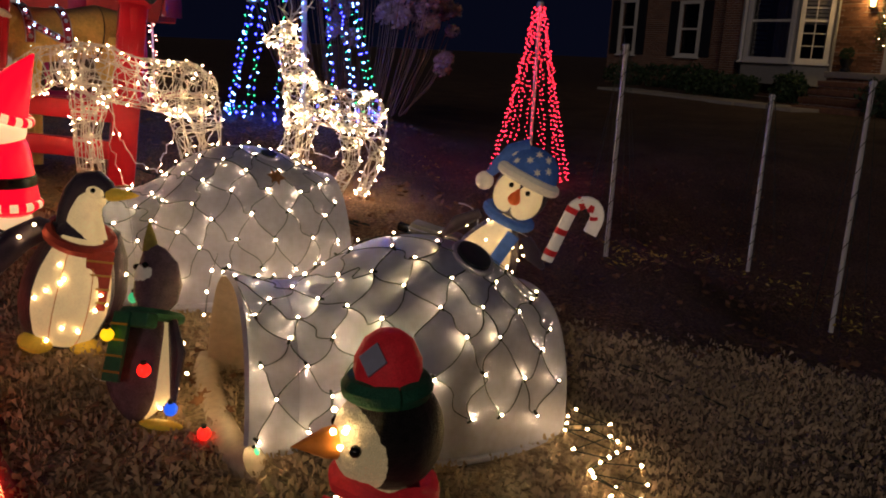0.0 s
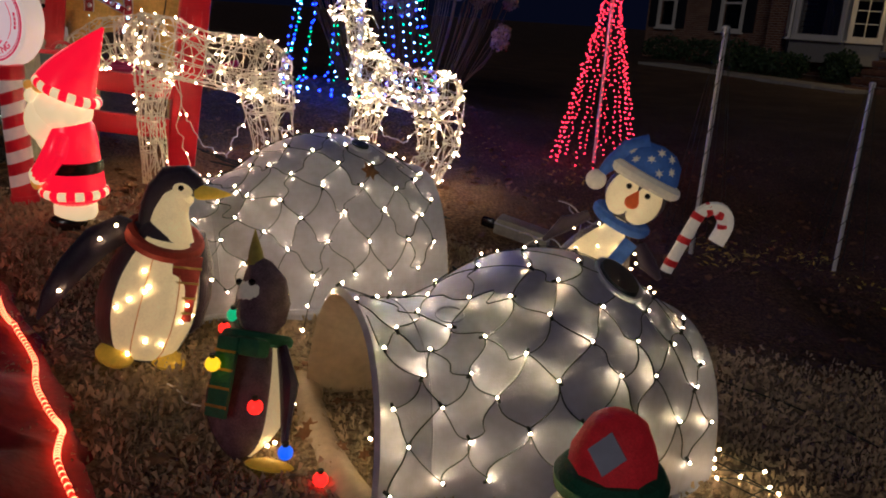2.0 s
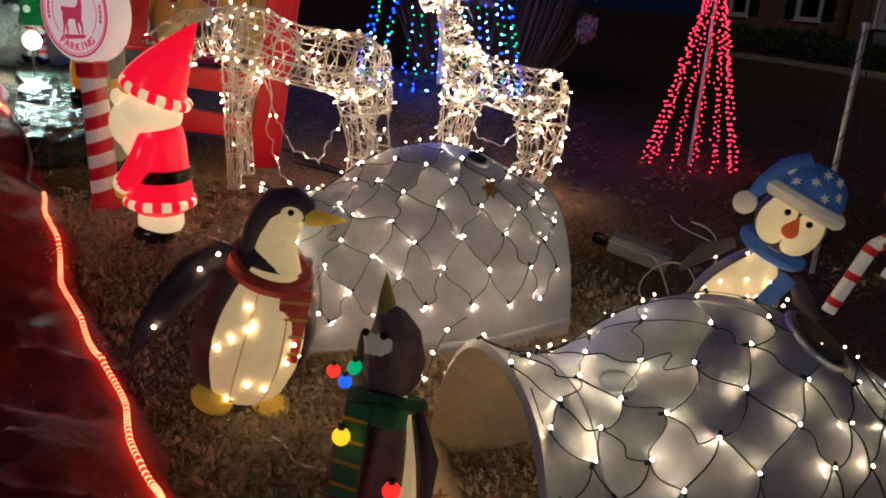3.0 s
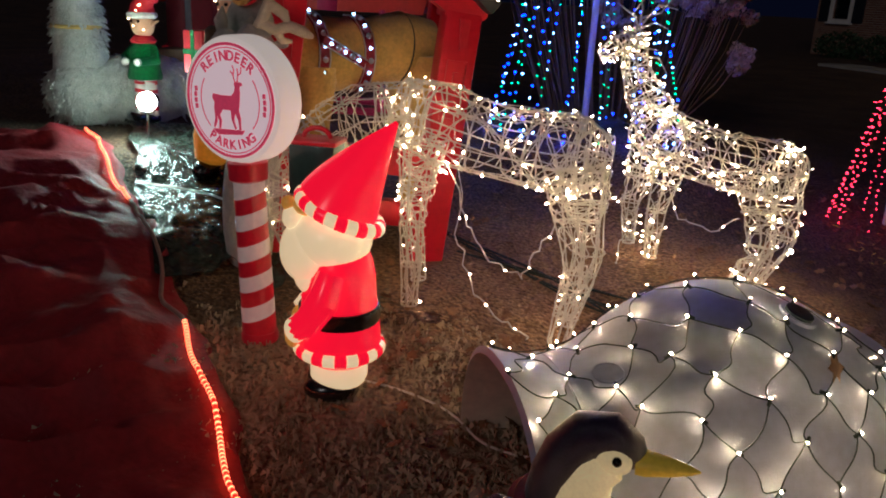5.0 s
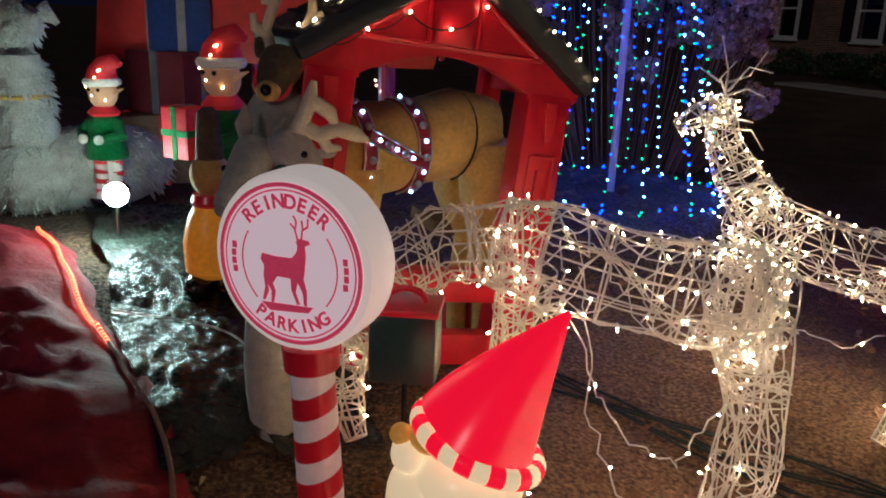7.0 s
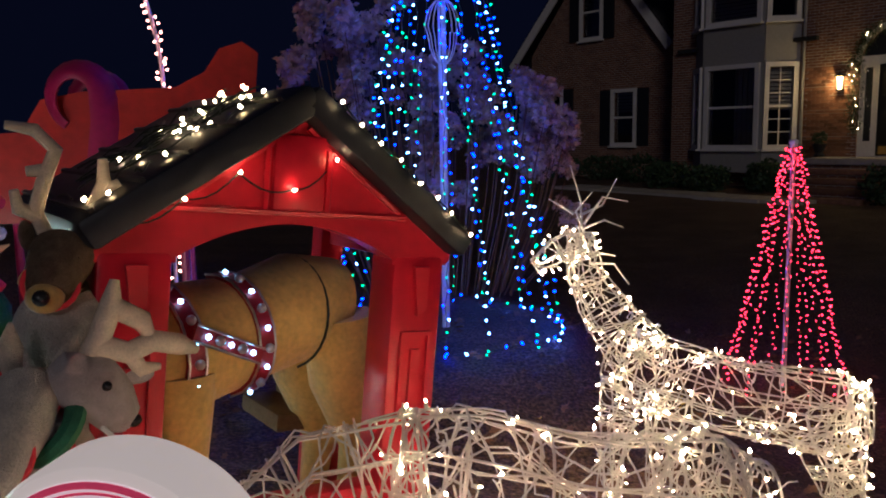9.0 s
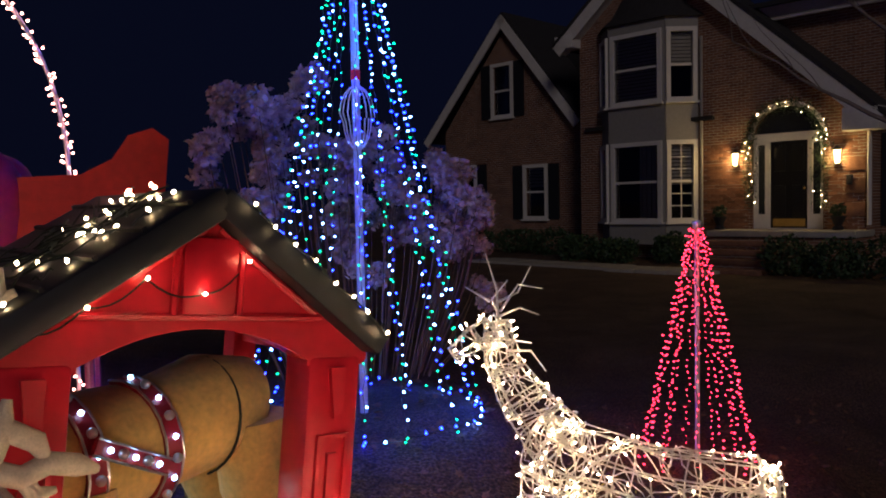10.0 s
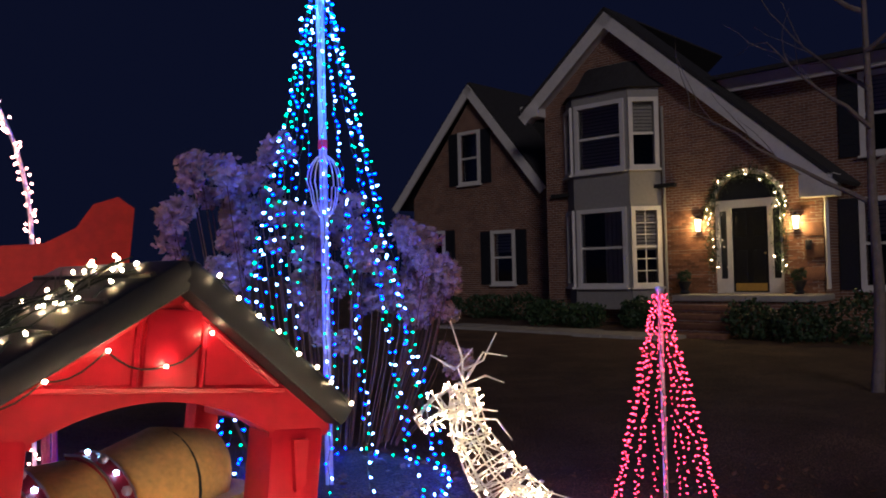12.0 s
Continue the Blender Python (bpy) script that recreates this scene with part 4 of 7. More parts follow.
def net_lights(m, label, seed, rows=13, cols=7, x_lo=-0.475, x_hi=0.655, t_lo=0.45, t_hi=2.93):
    rnd = random.Random(seed)
    net = thing("light_net", m, label, "string lights", "igloo light nets")
    me = bulb_mesh("bulb", bulb_warm, 0.0036, 0.0085)
    sock = Shape().lathe([(0.0048, -0.016), (0.0052, 0.0), (0.0045, 0.004)], 6).mesh("socket")
    sock.materials.append(m_green_wire)
    node = {}
    for i in range(rows):
        for j in range(cols):
            f = (j + (0.5 if i % 2 else 0)) / cols
            th = t_lo + (t_hi - t_lo) * i / (rows - 1) + jig(0.02)
            x = x_hi + (x_lo - x_hi) * f + rnd.gauss(0, 0.012)
            # the net drapes towards the back of the dome
            lim = R_D * math.sqrt(max(0.05, 1 - (0.12)))
            if x < -lim:
                continue
            node[i, j] = (x, th)
    for (i, j), (x, th) in node.items():
        p = igloo_at(x, th)
        n = igloo_normal(x, th)
        q = p + n * 0.013
        tg = n.cross(Vector((rnd.uniform(-1, 1), rnd.uniform(-1, 1), rnd.uniform(-1, 1)))).normalized() + n * rnd.uniform(0.5, 1.2)
        part("bulb", me, None, net, "", aim(q, tg, 0))
        part("socket", sock, None, net, "", aim(q, tg, 0))
        for dj in ((0, 1) if i % 2 else (-1, 0)):
            o = node.get((i + 1, j + dj))
            if o:
                pts = []
                sag, sw = rnd.gauss(0, 0.05), rnd.gauss(0, 0.012)
                for k in range(9):
                    f = k / 8
                    xx = x + (o[0] - x) * f + sw * math.sin(math.pi * 2 * f)
                    tt = th + (o[1] - th) * f - (0.05 + sag) * math.sin(math.pi * f) * (0.6 if th < 1.5 else -0.6)
                    pts.append(igloo_at(xx, tt) + igloo_normal(xx, tt) * 0.006)
                part("wire", Shape().tube(pts, 0.0018, 4), m_green_wire, net)
    return net


AX = math.degrees(math.atan2(-0.40, -0.92))
IG1 = pose(-0.11, 2.79, -0.13, 0, -4, AX + 2)
IG2 = pose(-1.01, 3.86, 0.03, 0, 3, AX + 2)
igloo(IG1, "grey plastic dog igloo under a net of warm lights", "dark teal vent hatch", (0.24, 0.13, 20))
net_lights(IG1, "net of warm white lights draped over the dog igloo", 21)
igloo(IG2, "grey plastic dog igloo behind a standing penguin figure", "dark vent hatch", (0.09, 0.08, 20))
net_lights(IG2, "net of warm white lights draped over the dog igloo", 22)
mouth = thing("light_string", IG1, "loose end of the light net hanging in the igloo doorway", "string lights")
me_m = bulb_mesh("bulb", bulb_warm, 0.0036, 0.0085)
hang_l = [(0.69, 0.20, 0.56), (0.63, 0.21, 0.44), (0.61, 0.20, 0.34), (0.61, 0.18, 0.25), (0.62, 0.16, 0.17)]
rim_l = [(0.69, -0.20, 0.56), (0.685, -0.33, 0.47), (0.685, -0.41, 0.36), (0.685, -0.445, 0.26)]
for line in (hang_l, rim_l):
    part("wire", Shape().tube(line, 0.0018, 4), m_green_wire, mouth)
    for p in line[1:]:
        part("bulb", me_m, None, mouth, "", aim(p, (0.6, jig(0.6), jig(0.6))))
# rest of the net lying on the grass beside the dome
rn = random.Random(8)
tail = thing("light_string", pose(0, 0, 0), "end of a warm light string lying on the grass", "string lights")
me_t = bulb_mesh("bulb", bulb_soft, 0.005, 0.012)
pts = []
for i in range(26):
    f = i / 25
    x, y = 0.52 + 0.12 * f + 0.10 * math.sin(i * 1.9), 2.75 - 0.7 * f + 0.07 * math.cos(i * 2.3)
    pts.append((x, y, ground_z(x, y) + 0.03 + 0.02 * rn.random()))
part("wire", Shape().tube(pts, 0.0025, 4), m_green_wire, tail)
for p in pts:
    part("bulb", me_t, None, tail, "", aim(p, (jig(1), jig(1), 0.6)))


# ---- penguins ----
def egg(r, h, seg=28, top=0.55):
    return [(max(0.001, r * math.sin(math.pi * f) ** 0.75 * (1.12 - 0.42 * f)), h * f) for f in np.linspace(0, 1, 22)]


def belly_patch(s, body_r, h, half, lo, hi, out=0.006, m=None):
    """A panel lying on the front (-y) of an egg body, between two angles."""
    vs, nu, nv = [], 14, 16
    for j in range(nv + 1):
        f = lo + (hi - lo) * j / nv
        r = body_r * math.sin(math.pi * min(max(f, 0.02), 0.98)) ** 0.75 * (1.12 - 0.42 * f) + out
        w = half * math.sin(math.pi * (0.12 + 0.76 * j / nv)) ** 0.5
        for i in range(nu + 1):
            a = -math.pi / 2 + w * (2 * i / nu - 1)
            vs.append((r * math.cos(a), r * math.sin(a), h * f))
    k = nu + 1
    return s.add(vs, [(j * k + i, j * k + i + 1, (j + 1) * k + i + 1, (j + 1) * k + i) for j in range(nv) for i in range(nu)], m)


def surface_bulbs(parent, pts, mesh):
    for p, d in pts:
        part("bulb", mesh, None, parent, "", aim(p, d))


glow_small = bulb_mesh("bulb", bulb_dim, 0.006, 0.012)


def body_bulbs(parent, n, r, h, lo, hi, half, seed):
    rnd = random.Random(seed)
    for _ in range(n):
        f = rnd.uniform(lo, hi)
        a = -math.pi / 2 + rnd.uniform(-half, half)
        rr = r * math.sin(math.pi * f) ** 0.75 * (1.12 - 0.42 * f) + 0.006
        part("bulb", glow_small, None, parent, "", aim((rr * math.cos(a), rr * math.sin(a), h * f), (math.cos(a), math.sin(a), 0.1)))


# upright penguin with a yellow beak and a red scarf
p1 = thing("penguin_figure", pose(-1.53, 2.99, ground_z(-1.53, 2.99) + 0.005, -6, 13, 0) @ pose(0, 0, 0, 0, 0, 32) @ Matrix.Scale(1.06, 4), "lit fabric penguin with yellow beak and red striped scarf", "penguin figure", "penguin figures")
P1 = [(0.05, 0.0), (0.105, 0.015), (0.142, 0.07), (0.160, 0.15), (0.160, 0.22), (0.146, 0.30), (0.122, 0.37), (0.094, 0.42), (0.066, 0.46), (0.040, 0.49)]


def front_patch(prof, z0, z1, half, out, squeeze=1.0):
    """A panel lying on the front (-y) of a turned body; half gives its half angle along the height."""
    vs, nu, nv = [], 16, 20
    for j in range(nv + 1):
        f = j / nv
        z = z0 + (z1 - z0) * f
        r = float(np.interp(z, [q[1] for q in prof], [q[0] for q in prof])) + out
        for i in range(nu + 1):
            a = -math.pi / 2 + half(f) * (2 * i / nu - 1)
            vs.append((r * math.cos(a), r * math.sin(a) * squeeze, z))
    k = nu + 1
    return Shape().add(vs, [(j * k + i, j * k + i + 1, (j + 1) * k + i + 1, (j + 1) * k + i) for j in range(nv) for i in range(nu)])


part("body", Shape().lathe(P1, 30), m_black, p1, "black fabric body")
part("belly", front_patch(P1, 0.008, 0.43, lambda f: 0.50 + 0.45 * math.sin(math.pi * (0.12 + 0.62 * f)), 0.005), m_belly, p1, "glowing white belly")
hd = part("head", Shape().tube([(0, 0.060, 0.44), (0, 0.062, 0.52), (0, 0.052, 0.58), (0, 0.025, 0.635), (0, -0.025, 0.655), (0, -0.07, 0.64), (0, -0.095, 0.62)], [0.052, 0.056, 0.058, 0.058, 0.054, 0.043, 0.026], 22), m_black, p1, "slim black head", pose(0, 0, 0.065, 0, 0, 50) @ Matrix.Scale(0.86, 4))
part("throat", Shape().tube([(0, -0.03, 0.40), (0, -0.012, 0.46), (0, -0.002, 0.52), (0, -0.012, 0.575), (0, -0.045, 0.605)], [0.088, 0.078, 0.066, 0.058, 0.046], 20), m_belly, hd, "white throat and cheek")
for sx in (-1, 1):
    part("cheek", Shape().ball((sx * 0.036, -0.045, 0.620), (0.030, 0.040, 0.030), 14, 10), m_belly, hd)
    part("eye", Shape().ball((sx * 0.064, -0.05, 0.630), 0.011, 10, 8), m_eye, hd)
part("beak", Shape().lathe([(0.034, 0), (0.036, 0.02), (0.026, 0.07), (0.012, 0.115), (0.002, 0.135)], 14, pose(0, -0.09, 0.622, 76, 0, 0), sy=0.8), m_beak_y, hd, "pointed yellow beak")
part("flipper", Shape().tube([(-0.07, 0.01, 0.425), (-0.13, 0.01, 0.425), (-0.20, 0.0, 0.37), (-0.255, -0.01, 0.28), (-0.30, -0.02, 0.18), (-0.325, -0.03, 0.10)], [0.030, 0.052, 0.058, 0.052, 0.036, 0.006], 12, flat=0.5), m_black, p1, "glossy black flipper")
part("flipper", Shape().tube([(0.07, 0.03, 0.43), (0.125, 0.04, 0.42), (0.165, 0.04, 0.33), (0.185, 0.03, 0.22), (0.18, 0.02, 0.12), (0.16, 0.01, 0.09)], [0.030, 0.052, 0.058, 0.056, 0.046, 0.02], 12, flat=0.5), m_black, p1, "glossy black flipper")
for p, d in (((-0.20, -0.035, 0.39), (0, -1, 0.4)), ((-0.16, -0.03, 0.44), (0, -1, 0.6)), ((-0.285, -0.05, 0.21), (0, -1, 0.2)), ((0.185, -0.01, 0.30), (0.4, -1, 0))):
    part("bulb", glow_small, None, p1, "", aim(p, d))
part("scarf", Shape().tube([(0.108 * math.cos(a), 0.108 * math.sin(a) - 0.008, 0.42 + 0.03 * math.sin(a)) for a in np.linspace(0, 6.28, 26)], 0.026, 8, flat=0.9), m_red_scarf, p1, "red tartan scarf")
sc = part("scarf_end", Shape().box((0.045, -0.172, 0.275), (0.095, 0.012, 0.22), pose(0, 0, 0, -7, 0, 8), ch=0.004), m_red_scarf, p1)
for k in range(4):
    part("scarf_stripe", Shape().box((0.045, -0.180, 0.195 + 0.05 * k), (0.096, 0.004, 0.007), pose(0, 0, 0, -7, 0, 8)), m_gold, sc)
for sx in (-1, 1):
    part("foot", Shape().ball((sx * 0.085, -0.085, 0.025), (0.06, 0.085, 0.03), 14, 8), m_beak_y, p1, "yellow foot")
for k in range(11):
    zz, aa = 0.04 + 0.36 * random.Random(310 + k).random(), random.Random(410 + k).uniform(-0.85, 0.85) - math.pi / 2
    rq = float(np.interp(zz, [q[1] for q in P1], [q[0] for q in P1])) + 0.007
    part("bulb", glow_small, None, p1, "", aim((rq * math.cos(aa), rq * math.sin(aa), zz), (math.cos(aa), math.sin(aa), 0.1)))
seam = Shape()
for aa in (-0.38, 0.32):
    seam.tube([((float(np.interp(z, [q[1] for q in P1], [q[0] for q in P1])) + 0.006) * math.cos(aa - math.pi / 2), (float(np.interp(z, [q[1] for q in P1], [q[0] for q in P1])) + 0.006) * math.sin(aa - math.pi / 2), z) for z in np.linspace(0.02, 0.38, 14)], 0.0016, 4)
part("seam", seam, m_beak_o, p1, "tan belly seams")

# penguin that looks up, seen from behind
p2 = thing("penguin_figure", pose(-0.975, 2.38, ground_z(-0.97, 2.38) - 0.005, -24, 4, 0) @ pose(0, 0, 0, 0, 0, 96), "dark fabric penguin looking up, with a green striped scarf", "penguin figure", "penguin figures")
m_purple = mat("brown_violet_mesh_fabric", (0.17, 0.115, 0.16), 0.25, var=0.4, scale=30, bump=0.5, bscale=420)
part("body", Shape().lathe(egg(0.125, 0.42), 26), m_purple, p2, "brown-violet mesh body")
part("belly", belly_patch(Shape(), 0.125, 0.42, 0.95, 0.05, 0.92), m_belly, p2, "white belly")
hd = part("head", Shape().tube([(0, 0.0, 0.36), (0, 0.0, 0.40), (0, 0.0, 0.45), (0, -0.012, 0.51), (0, -0.035, 0.55), (0, -0.05, 0.57)], [0.045, 0.072, 0.078, 0.066, 0.042, 0.02], 20), m_purple, p2, "", pose(0, 0, 0.01, 0, 0, -150))
part("face", Shape().ball((0, -0.035, 0.47), (0.062, 0.045, 0.06), 16, 10), m_white_f, hd)
for sx in (-1, 1):
    part("eye", Shape().ball((sx * 0.048, -0.068, 0.50), 0.011, 8, 6), m_eye, hd)
part("beak", Shape().lathe([(0.026, 0), (0.02, 0.04), (0.001, 0.105)], 10, pose(0, -0.045, 0.555, 12, 0, 0)), mat("olive_beak", (0.3, 0.27, 0.06), 0.6), hd, "olive beak pointing up")
part("flipper", Shape().tube([(0.07, 0.05, 0.33), (0.12, 0.085, 0.40), (0.14, 0.10, 0.51)], [0.03, 0.028, 0.004], 8, flat=0.6), m_black, p2)
part("flipper", Shape().tube([(-0.06, -0.08, 0.34), (-0.10, -0.12, 0.24), (-0.105, -0.135, 0.08)], [0.02, 0.034, 0.012], 8, flat=0.6), m_black, p2)
part("scarf", Shape().tube([(0.085 * math.cos(a), 0.085 * math.sin(a), 0.355) for a in np.linspace(0, 6.28, 24)], 0.02, 8), m_green_f, p2, "green scarf with gold stripes")
sc = part("scarf_end", Shape().box((-0.03, 0.145, 0.24), (0.075, 0.014, 0.22), pose(0, 0, 0, 0, 0, 55), ch=0.004), m_green_f, p2)
for k in range(4):
    part("scarf_stripe", Shape().box((-0.03, 0.153, 0.16 + 0.05 * k), (0.076, 0.004, 0.007), pose(0, 0, 0, 0, 0, 55)), m_gold, sc)
part("scarf_end", Shape().box((-0.09, 0.12, 0.33), (0.1, 0.05, 0.05), pose(0, 0, 0, 0, 0, 55), ch=0.012), m_green_f, p2)
for sx in (-1, 1):
    part("foot", Shape().ball((sx * 0.06, -0.1, 0.012), (0.045, 0.07, 0.018), 12, 8), m_beak_y, p2)
body_bulbs(p2, 5, 0.14, 0.40, 0.1, 0.8, 0.8, 32)
# globe lights of the string by this penguin
for q, m, nm in (((-1.20, 2.98, 0.13), m_ball_red, "red"), ((-1.06, 2.64, 0.32), m_ball_green, "green"), ((-1.14, 2.88, 0.15), m_ball_blue, "blue"), ((-1.02, 2.33, 0.30), m_ball_yellow, "yellow"), ((-0.89, 2.28, 0.21), m_ball_red, "red"), ((-0.80, 2.25, 0.10), m_ball_blue, "blue")):
    gl = thing("globe_light", pose(*q), nm + " globe light on the penguin's light string", "globe light", "coloured globe lights")
    part("globe", Shape().ball((0, 0, 0), 0.021, 14, 10), m, gl)
    part("cap", Shape().lathe([(0.008, 0.018), (0.009, 0.03)], 8), m_green_wire, gl)
for q, m, nm in (((-0.71, 2.28), m_ball_red, "red"), ((-0.53, 2.17), m_ball_green, "green")):
    gl = thing("globe_light", pose(q[0], q[1], ground_z(*q) + 0.03), nm + " globe light lying on the grass", "globe light", "coloured globe lights")
    part("globe", Shape().ball((0, 0, 0), 0.021, 14, 10), m, gl)
    part("cap", Shape().lathe([(0.008, 0.018), (0.009, 0.03)], 8), m_green_wire, gl)

# penguin with a blue starry hat and a candy cane
p3 = thing("penguin_figure", pose(0.11, 3.83, ground_z(0.20, 3.83) + 0.185, 0, 24, 0) @ pose(0, 0, 0, 0, 0, -14) @ Matrix.Scale(0.90, 4), "lit fabric penguin in a blue starry hat and scarf", "penguin figure", "penguin figures")
part("body", Shape().lathe(egg(0.20, 0.66), 28, pose(0, 0, -0.14)), m_black, p3, "black fabric body")
part("belly", belly_patch(Shape(), 0.20, 0.66, 0.95, 0.06, 0.94, m=pose(0, 0, -0.14)), m_belly, p3, "glowing white belly")
hd = part("head", Shape().ball((0, 0, 0.61), (0.148, 0.12, 0.135), 24, 14), m_black, p3)
for sx in (-1, 1):
    part("face", Shape().ball((sx * 0.048, -0.045, 0.60), (0.085, 0.095, 0.112), 18, 12), m_belly, hd, "white face patch")
    part("eye", Shape().ball((sx * 0.048, -0.136, 0.645), 0.014, 10, 8), m_eye, hd)
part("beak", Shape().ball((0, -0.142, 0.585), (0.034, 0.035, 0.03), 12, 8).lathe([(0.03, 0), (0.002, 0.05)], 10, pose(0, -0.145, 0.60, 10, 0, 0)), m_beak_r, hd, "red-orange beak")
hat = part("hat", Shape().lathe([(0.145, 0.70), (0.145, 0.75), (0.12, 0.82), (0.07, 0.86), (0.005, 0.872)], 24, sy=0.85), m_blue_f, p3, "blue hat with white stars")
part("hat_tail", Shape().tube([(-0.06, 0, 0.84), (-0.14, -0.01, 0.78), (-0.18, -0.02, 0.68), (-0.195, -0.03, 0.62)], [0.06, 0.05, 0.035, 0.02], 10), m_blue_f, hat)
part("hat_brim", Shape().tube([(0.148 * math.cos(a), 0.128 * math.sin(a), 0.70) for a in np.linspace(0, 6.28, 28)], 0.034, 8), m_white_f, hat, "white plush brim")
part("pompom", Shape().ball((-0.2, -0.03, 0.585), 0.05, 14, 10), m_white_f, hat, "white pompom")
star = [((0.022 if k % 2 == 0 else 0.009) * math.cos(k * math.pi / 6), (0.022 if k % 2 == 0 else 0.009) * math.sin(k * math.pi / 6)) for k in range(12)]
for a, z in ((-2.2, 0.765), (-1.75, 0.80), (-1.3, 0.76), (-0.9, 0.79), (-1.55, 0.845), (-2.6, 0.79), (-1.0, 0.84)):
    rr = float(np.interp(z, [0.74, 0.82, 0.87], [0.15, 0.125, 0.07])) + 0.004
    part("star", Shape().prism(star, -0.002, 0.002), m_white_f, hat, "", pose(rr * math.cos(a), rr * 0.85 * math.sin(a), z, -25, 0, math.degrees(a) + 90))
part("scarf", Shape().tube([(0.125 * math.cos(a), 0.115 * math.sin(a) - 0.01, 0.475 + 0.015 * math.sin(a)) for a in np.linspace(0, 6.28, 26)], 0.03, 8, flat=0.8), m_blue_f, p3, "blue scarf")
part("scarf_end", Shape().box((0.03, -0.185, 0.36), (0.07, 0.014, 0.2), pose(0, 0, 0, 4, 8, 0), ch=0.005), m_blue_f, p3)
part("flipper", Shape().tube([(-0.14, -0.02, 0.42), (-0.22, -0.04, 0.32), (-0.27, -0.05, 0.2)], [0.03, 0.05, 0.012], 10, flat=0.5), m_black, p3)
part("flipper", Shape().tube([(0.14, -0.02, 0.42), (0.22, -0.05, 0.36), (0.3, -0.09, 0.33)], [0.03, 0.05, 0.015], 10, flat=0.5), m_black, p3)
body_bulbs(p3, 12, 0.2, 0.52, 0.35, 0.9, 1.6, 33)
# candy cane
ccm = pose(0.46, 3.63, 0.275, 0, 22, 5) @ Matrix.Scale(1.15, 4)
cc = thing("candy_cane", ccm, "flat fabric candy cane with red stripes, held by the penguin", "candy cane")
line = [(0, 0, z) for z in np.linspace(0, 0.22, 8)] + [(0.055 - 0.055 * math.cos(a), 0, 0.22 + 0.06 * math.sin(a)) for a in np.linspace(0.2, math.pi, 12)] + [(0.11, 0, 0.17)]
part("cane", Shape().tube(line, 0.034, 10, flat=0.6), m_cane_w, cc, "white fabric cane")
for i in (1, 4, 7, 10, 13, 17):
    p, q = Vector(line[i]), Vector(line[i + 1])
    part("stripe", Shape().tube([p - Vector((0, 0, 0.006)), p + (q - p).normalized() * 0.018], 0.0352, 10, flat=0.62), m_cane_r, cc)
# loose white cable beside it
single("cable", Shape().tube([(-0.2 + 0.5 * f + 0.02 * math.sin(9 * f), 4.7 - 1.0 * f, ground_z(-0.2 + 0.5 * f, 4.7 - f) + 0.02 + 0.12 * math.sin(f * 5) ** 2) for f in np.linspace(0, 1, 26)], 0.004, 6), m_white_wire, "thin white cable lying in the mulch", "cable")

single("cable", Shape().tube([(-0.02 + 0.10 * math.cos(a) * (1 + 0.1 * a), 4.05 + 0.13 * math.sin(a), 0.10 + 0.10 * math.sin(a + 0.6) + 0.03 * a) for a in np.linspace(0, 7.5, 40)], 0.0035, 6), m_white_wire, "white cable hanging in loose loops behind the penguin", "cable")

# tinsel penguin with a red and green cap
p4 = thing("penguin_figure", pose(-0.085, 1.58, ground_z(-0.06, 1.58) - 0.005, 0, 0, -66) @ Matrix.Scale(1.04, 4), "tinsel penguin with red cap, green brim and red scarf", "penguin figure", "penguin figures")
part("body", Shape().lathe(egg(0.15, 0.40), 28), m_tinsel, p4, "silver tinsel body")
part("back", belly_patch(Shape(), 0.15, 0.40, 1.5, 0.04, 0.93, m=pose(0, 0, 0, 0, 0, 180)), m_tinsel_dark, p4, "black tinsel back")
hd = part("head", Shape().ball((0, 0.015, 0.45), (0.098, 0.108, 0.125), 24, 16), m_tinsel_dark, p4, "black tinsel head")
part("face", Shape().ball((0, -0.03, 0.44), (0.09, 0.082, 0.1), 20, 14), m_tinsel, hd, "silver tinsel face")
for sx in (-1, 1):
    part("eye", Shape().ball((sx * 0.068, -0.085, 0.455), 0.013, 10, 8), m_eye, hd)
part("beak", Shape().lathe([(0.036, 0), (0.03, 0.03), (0.001, 0.095)], 12, pose(0, -0.1, 0.445, 88, 0, 0)), m_beak_o, hd, "orange felt beak")
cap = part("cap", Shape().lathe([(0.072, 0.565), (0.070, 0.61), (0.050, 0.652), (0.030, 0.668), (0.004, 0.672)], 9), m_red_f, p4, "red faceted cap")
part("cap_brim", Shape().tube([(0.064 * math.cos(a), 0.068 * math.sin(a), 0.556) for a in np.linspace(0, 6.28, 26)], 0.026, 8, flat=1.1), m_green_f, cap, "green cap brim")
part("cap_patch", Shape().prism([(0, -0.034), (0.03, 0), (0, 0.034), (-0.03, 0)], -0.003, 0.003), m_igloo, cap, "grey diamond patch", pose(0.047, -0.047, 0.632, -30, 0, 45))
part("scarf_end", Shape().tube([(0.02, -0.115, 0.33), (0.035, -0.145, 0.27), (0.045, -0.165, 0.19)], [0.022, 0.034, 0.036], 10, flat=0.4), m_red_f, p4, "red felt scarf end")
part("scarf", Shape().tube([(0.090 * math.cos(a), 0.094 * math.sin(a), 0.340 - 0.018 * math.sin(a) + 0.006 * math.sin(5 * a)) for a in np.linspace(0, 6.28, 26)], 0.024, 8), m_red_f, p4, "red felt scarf")
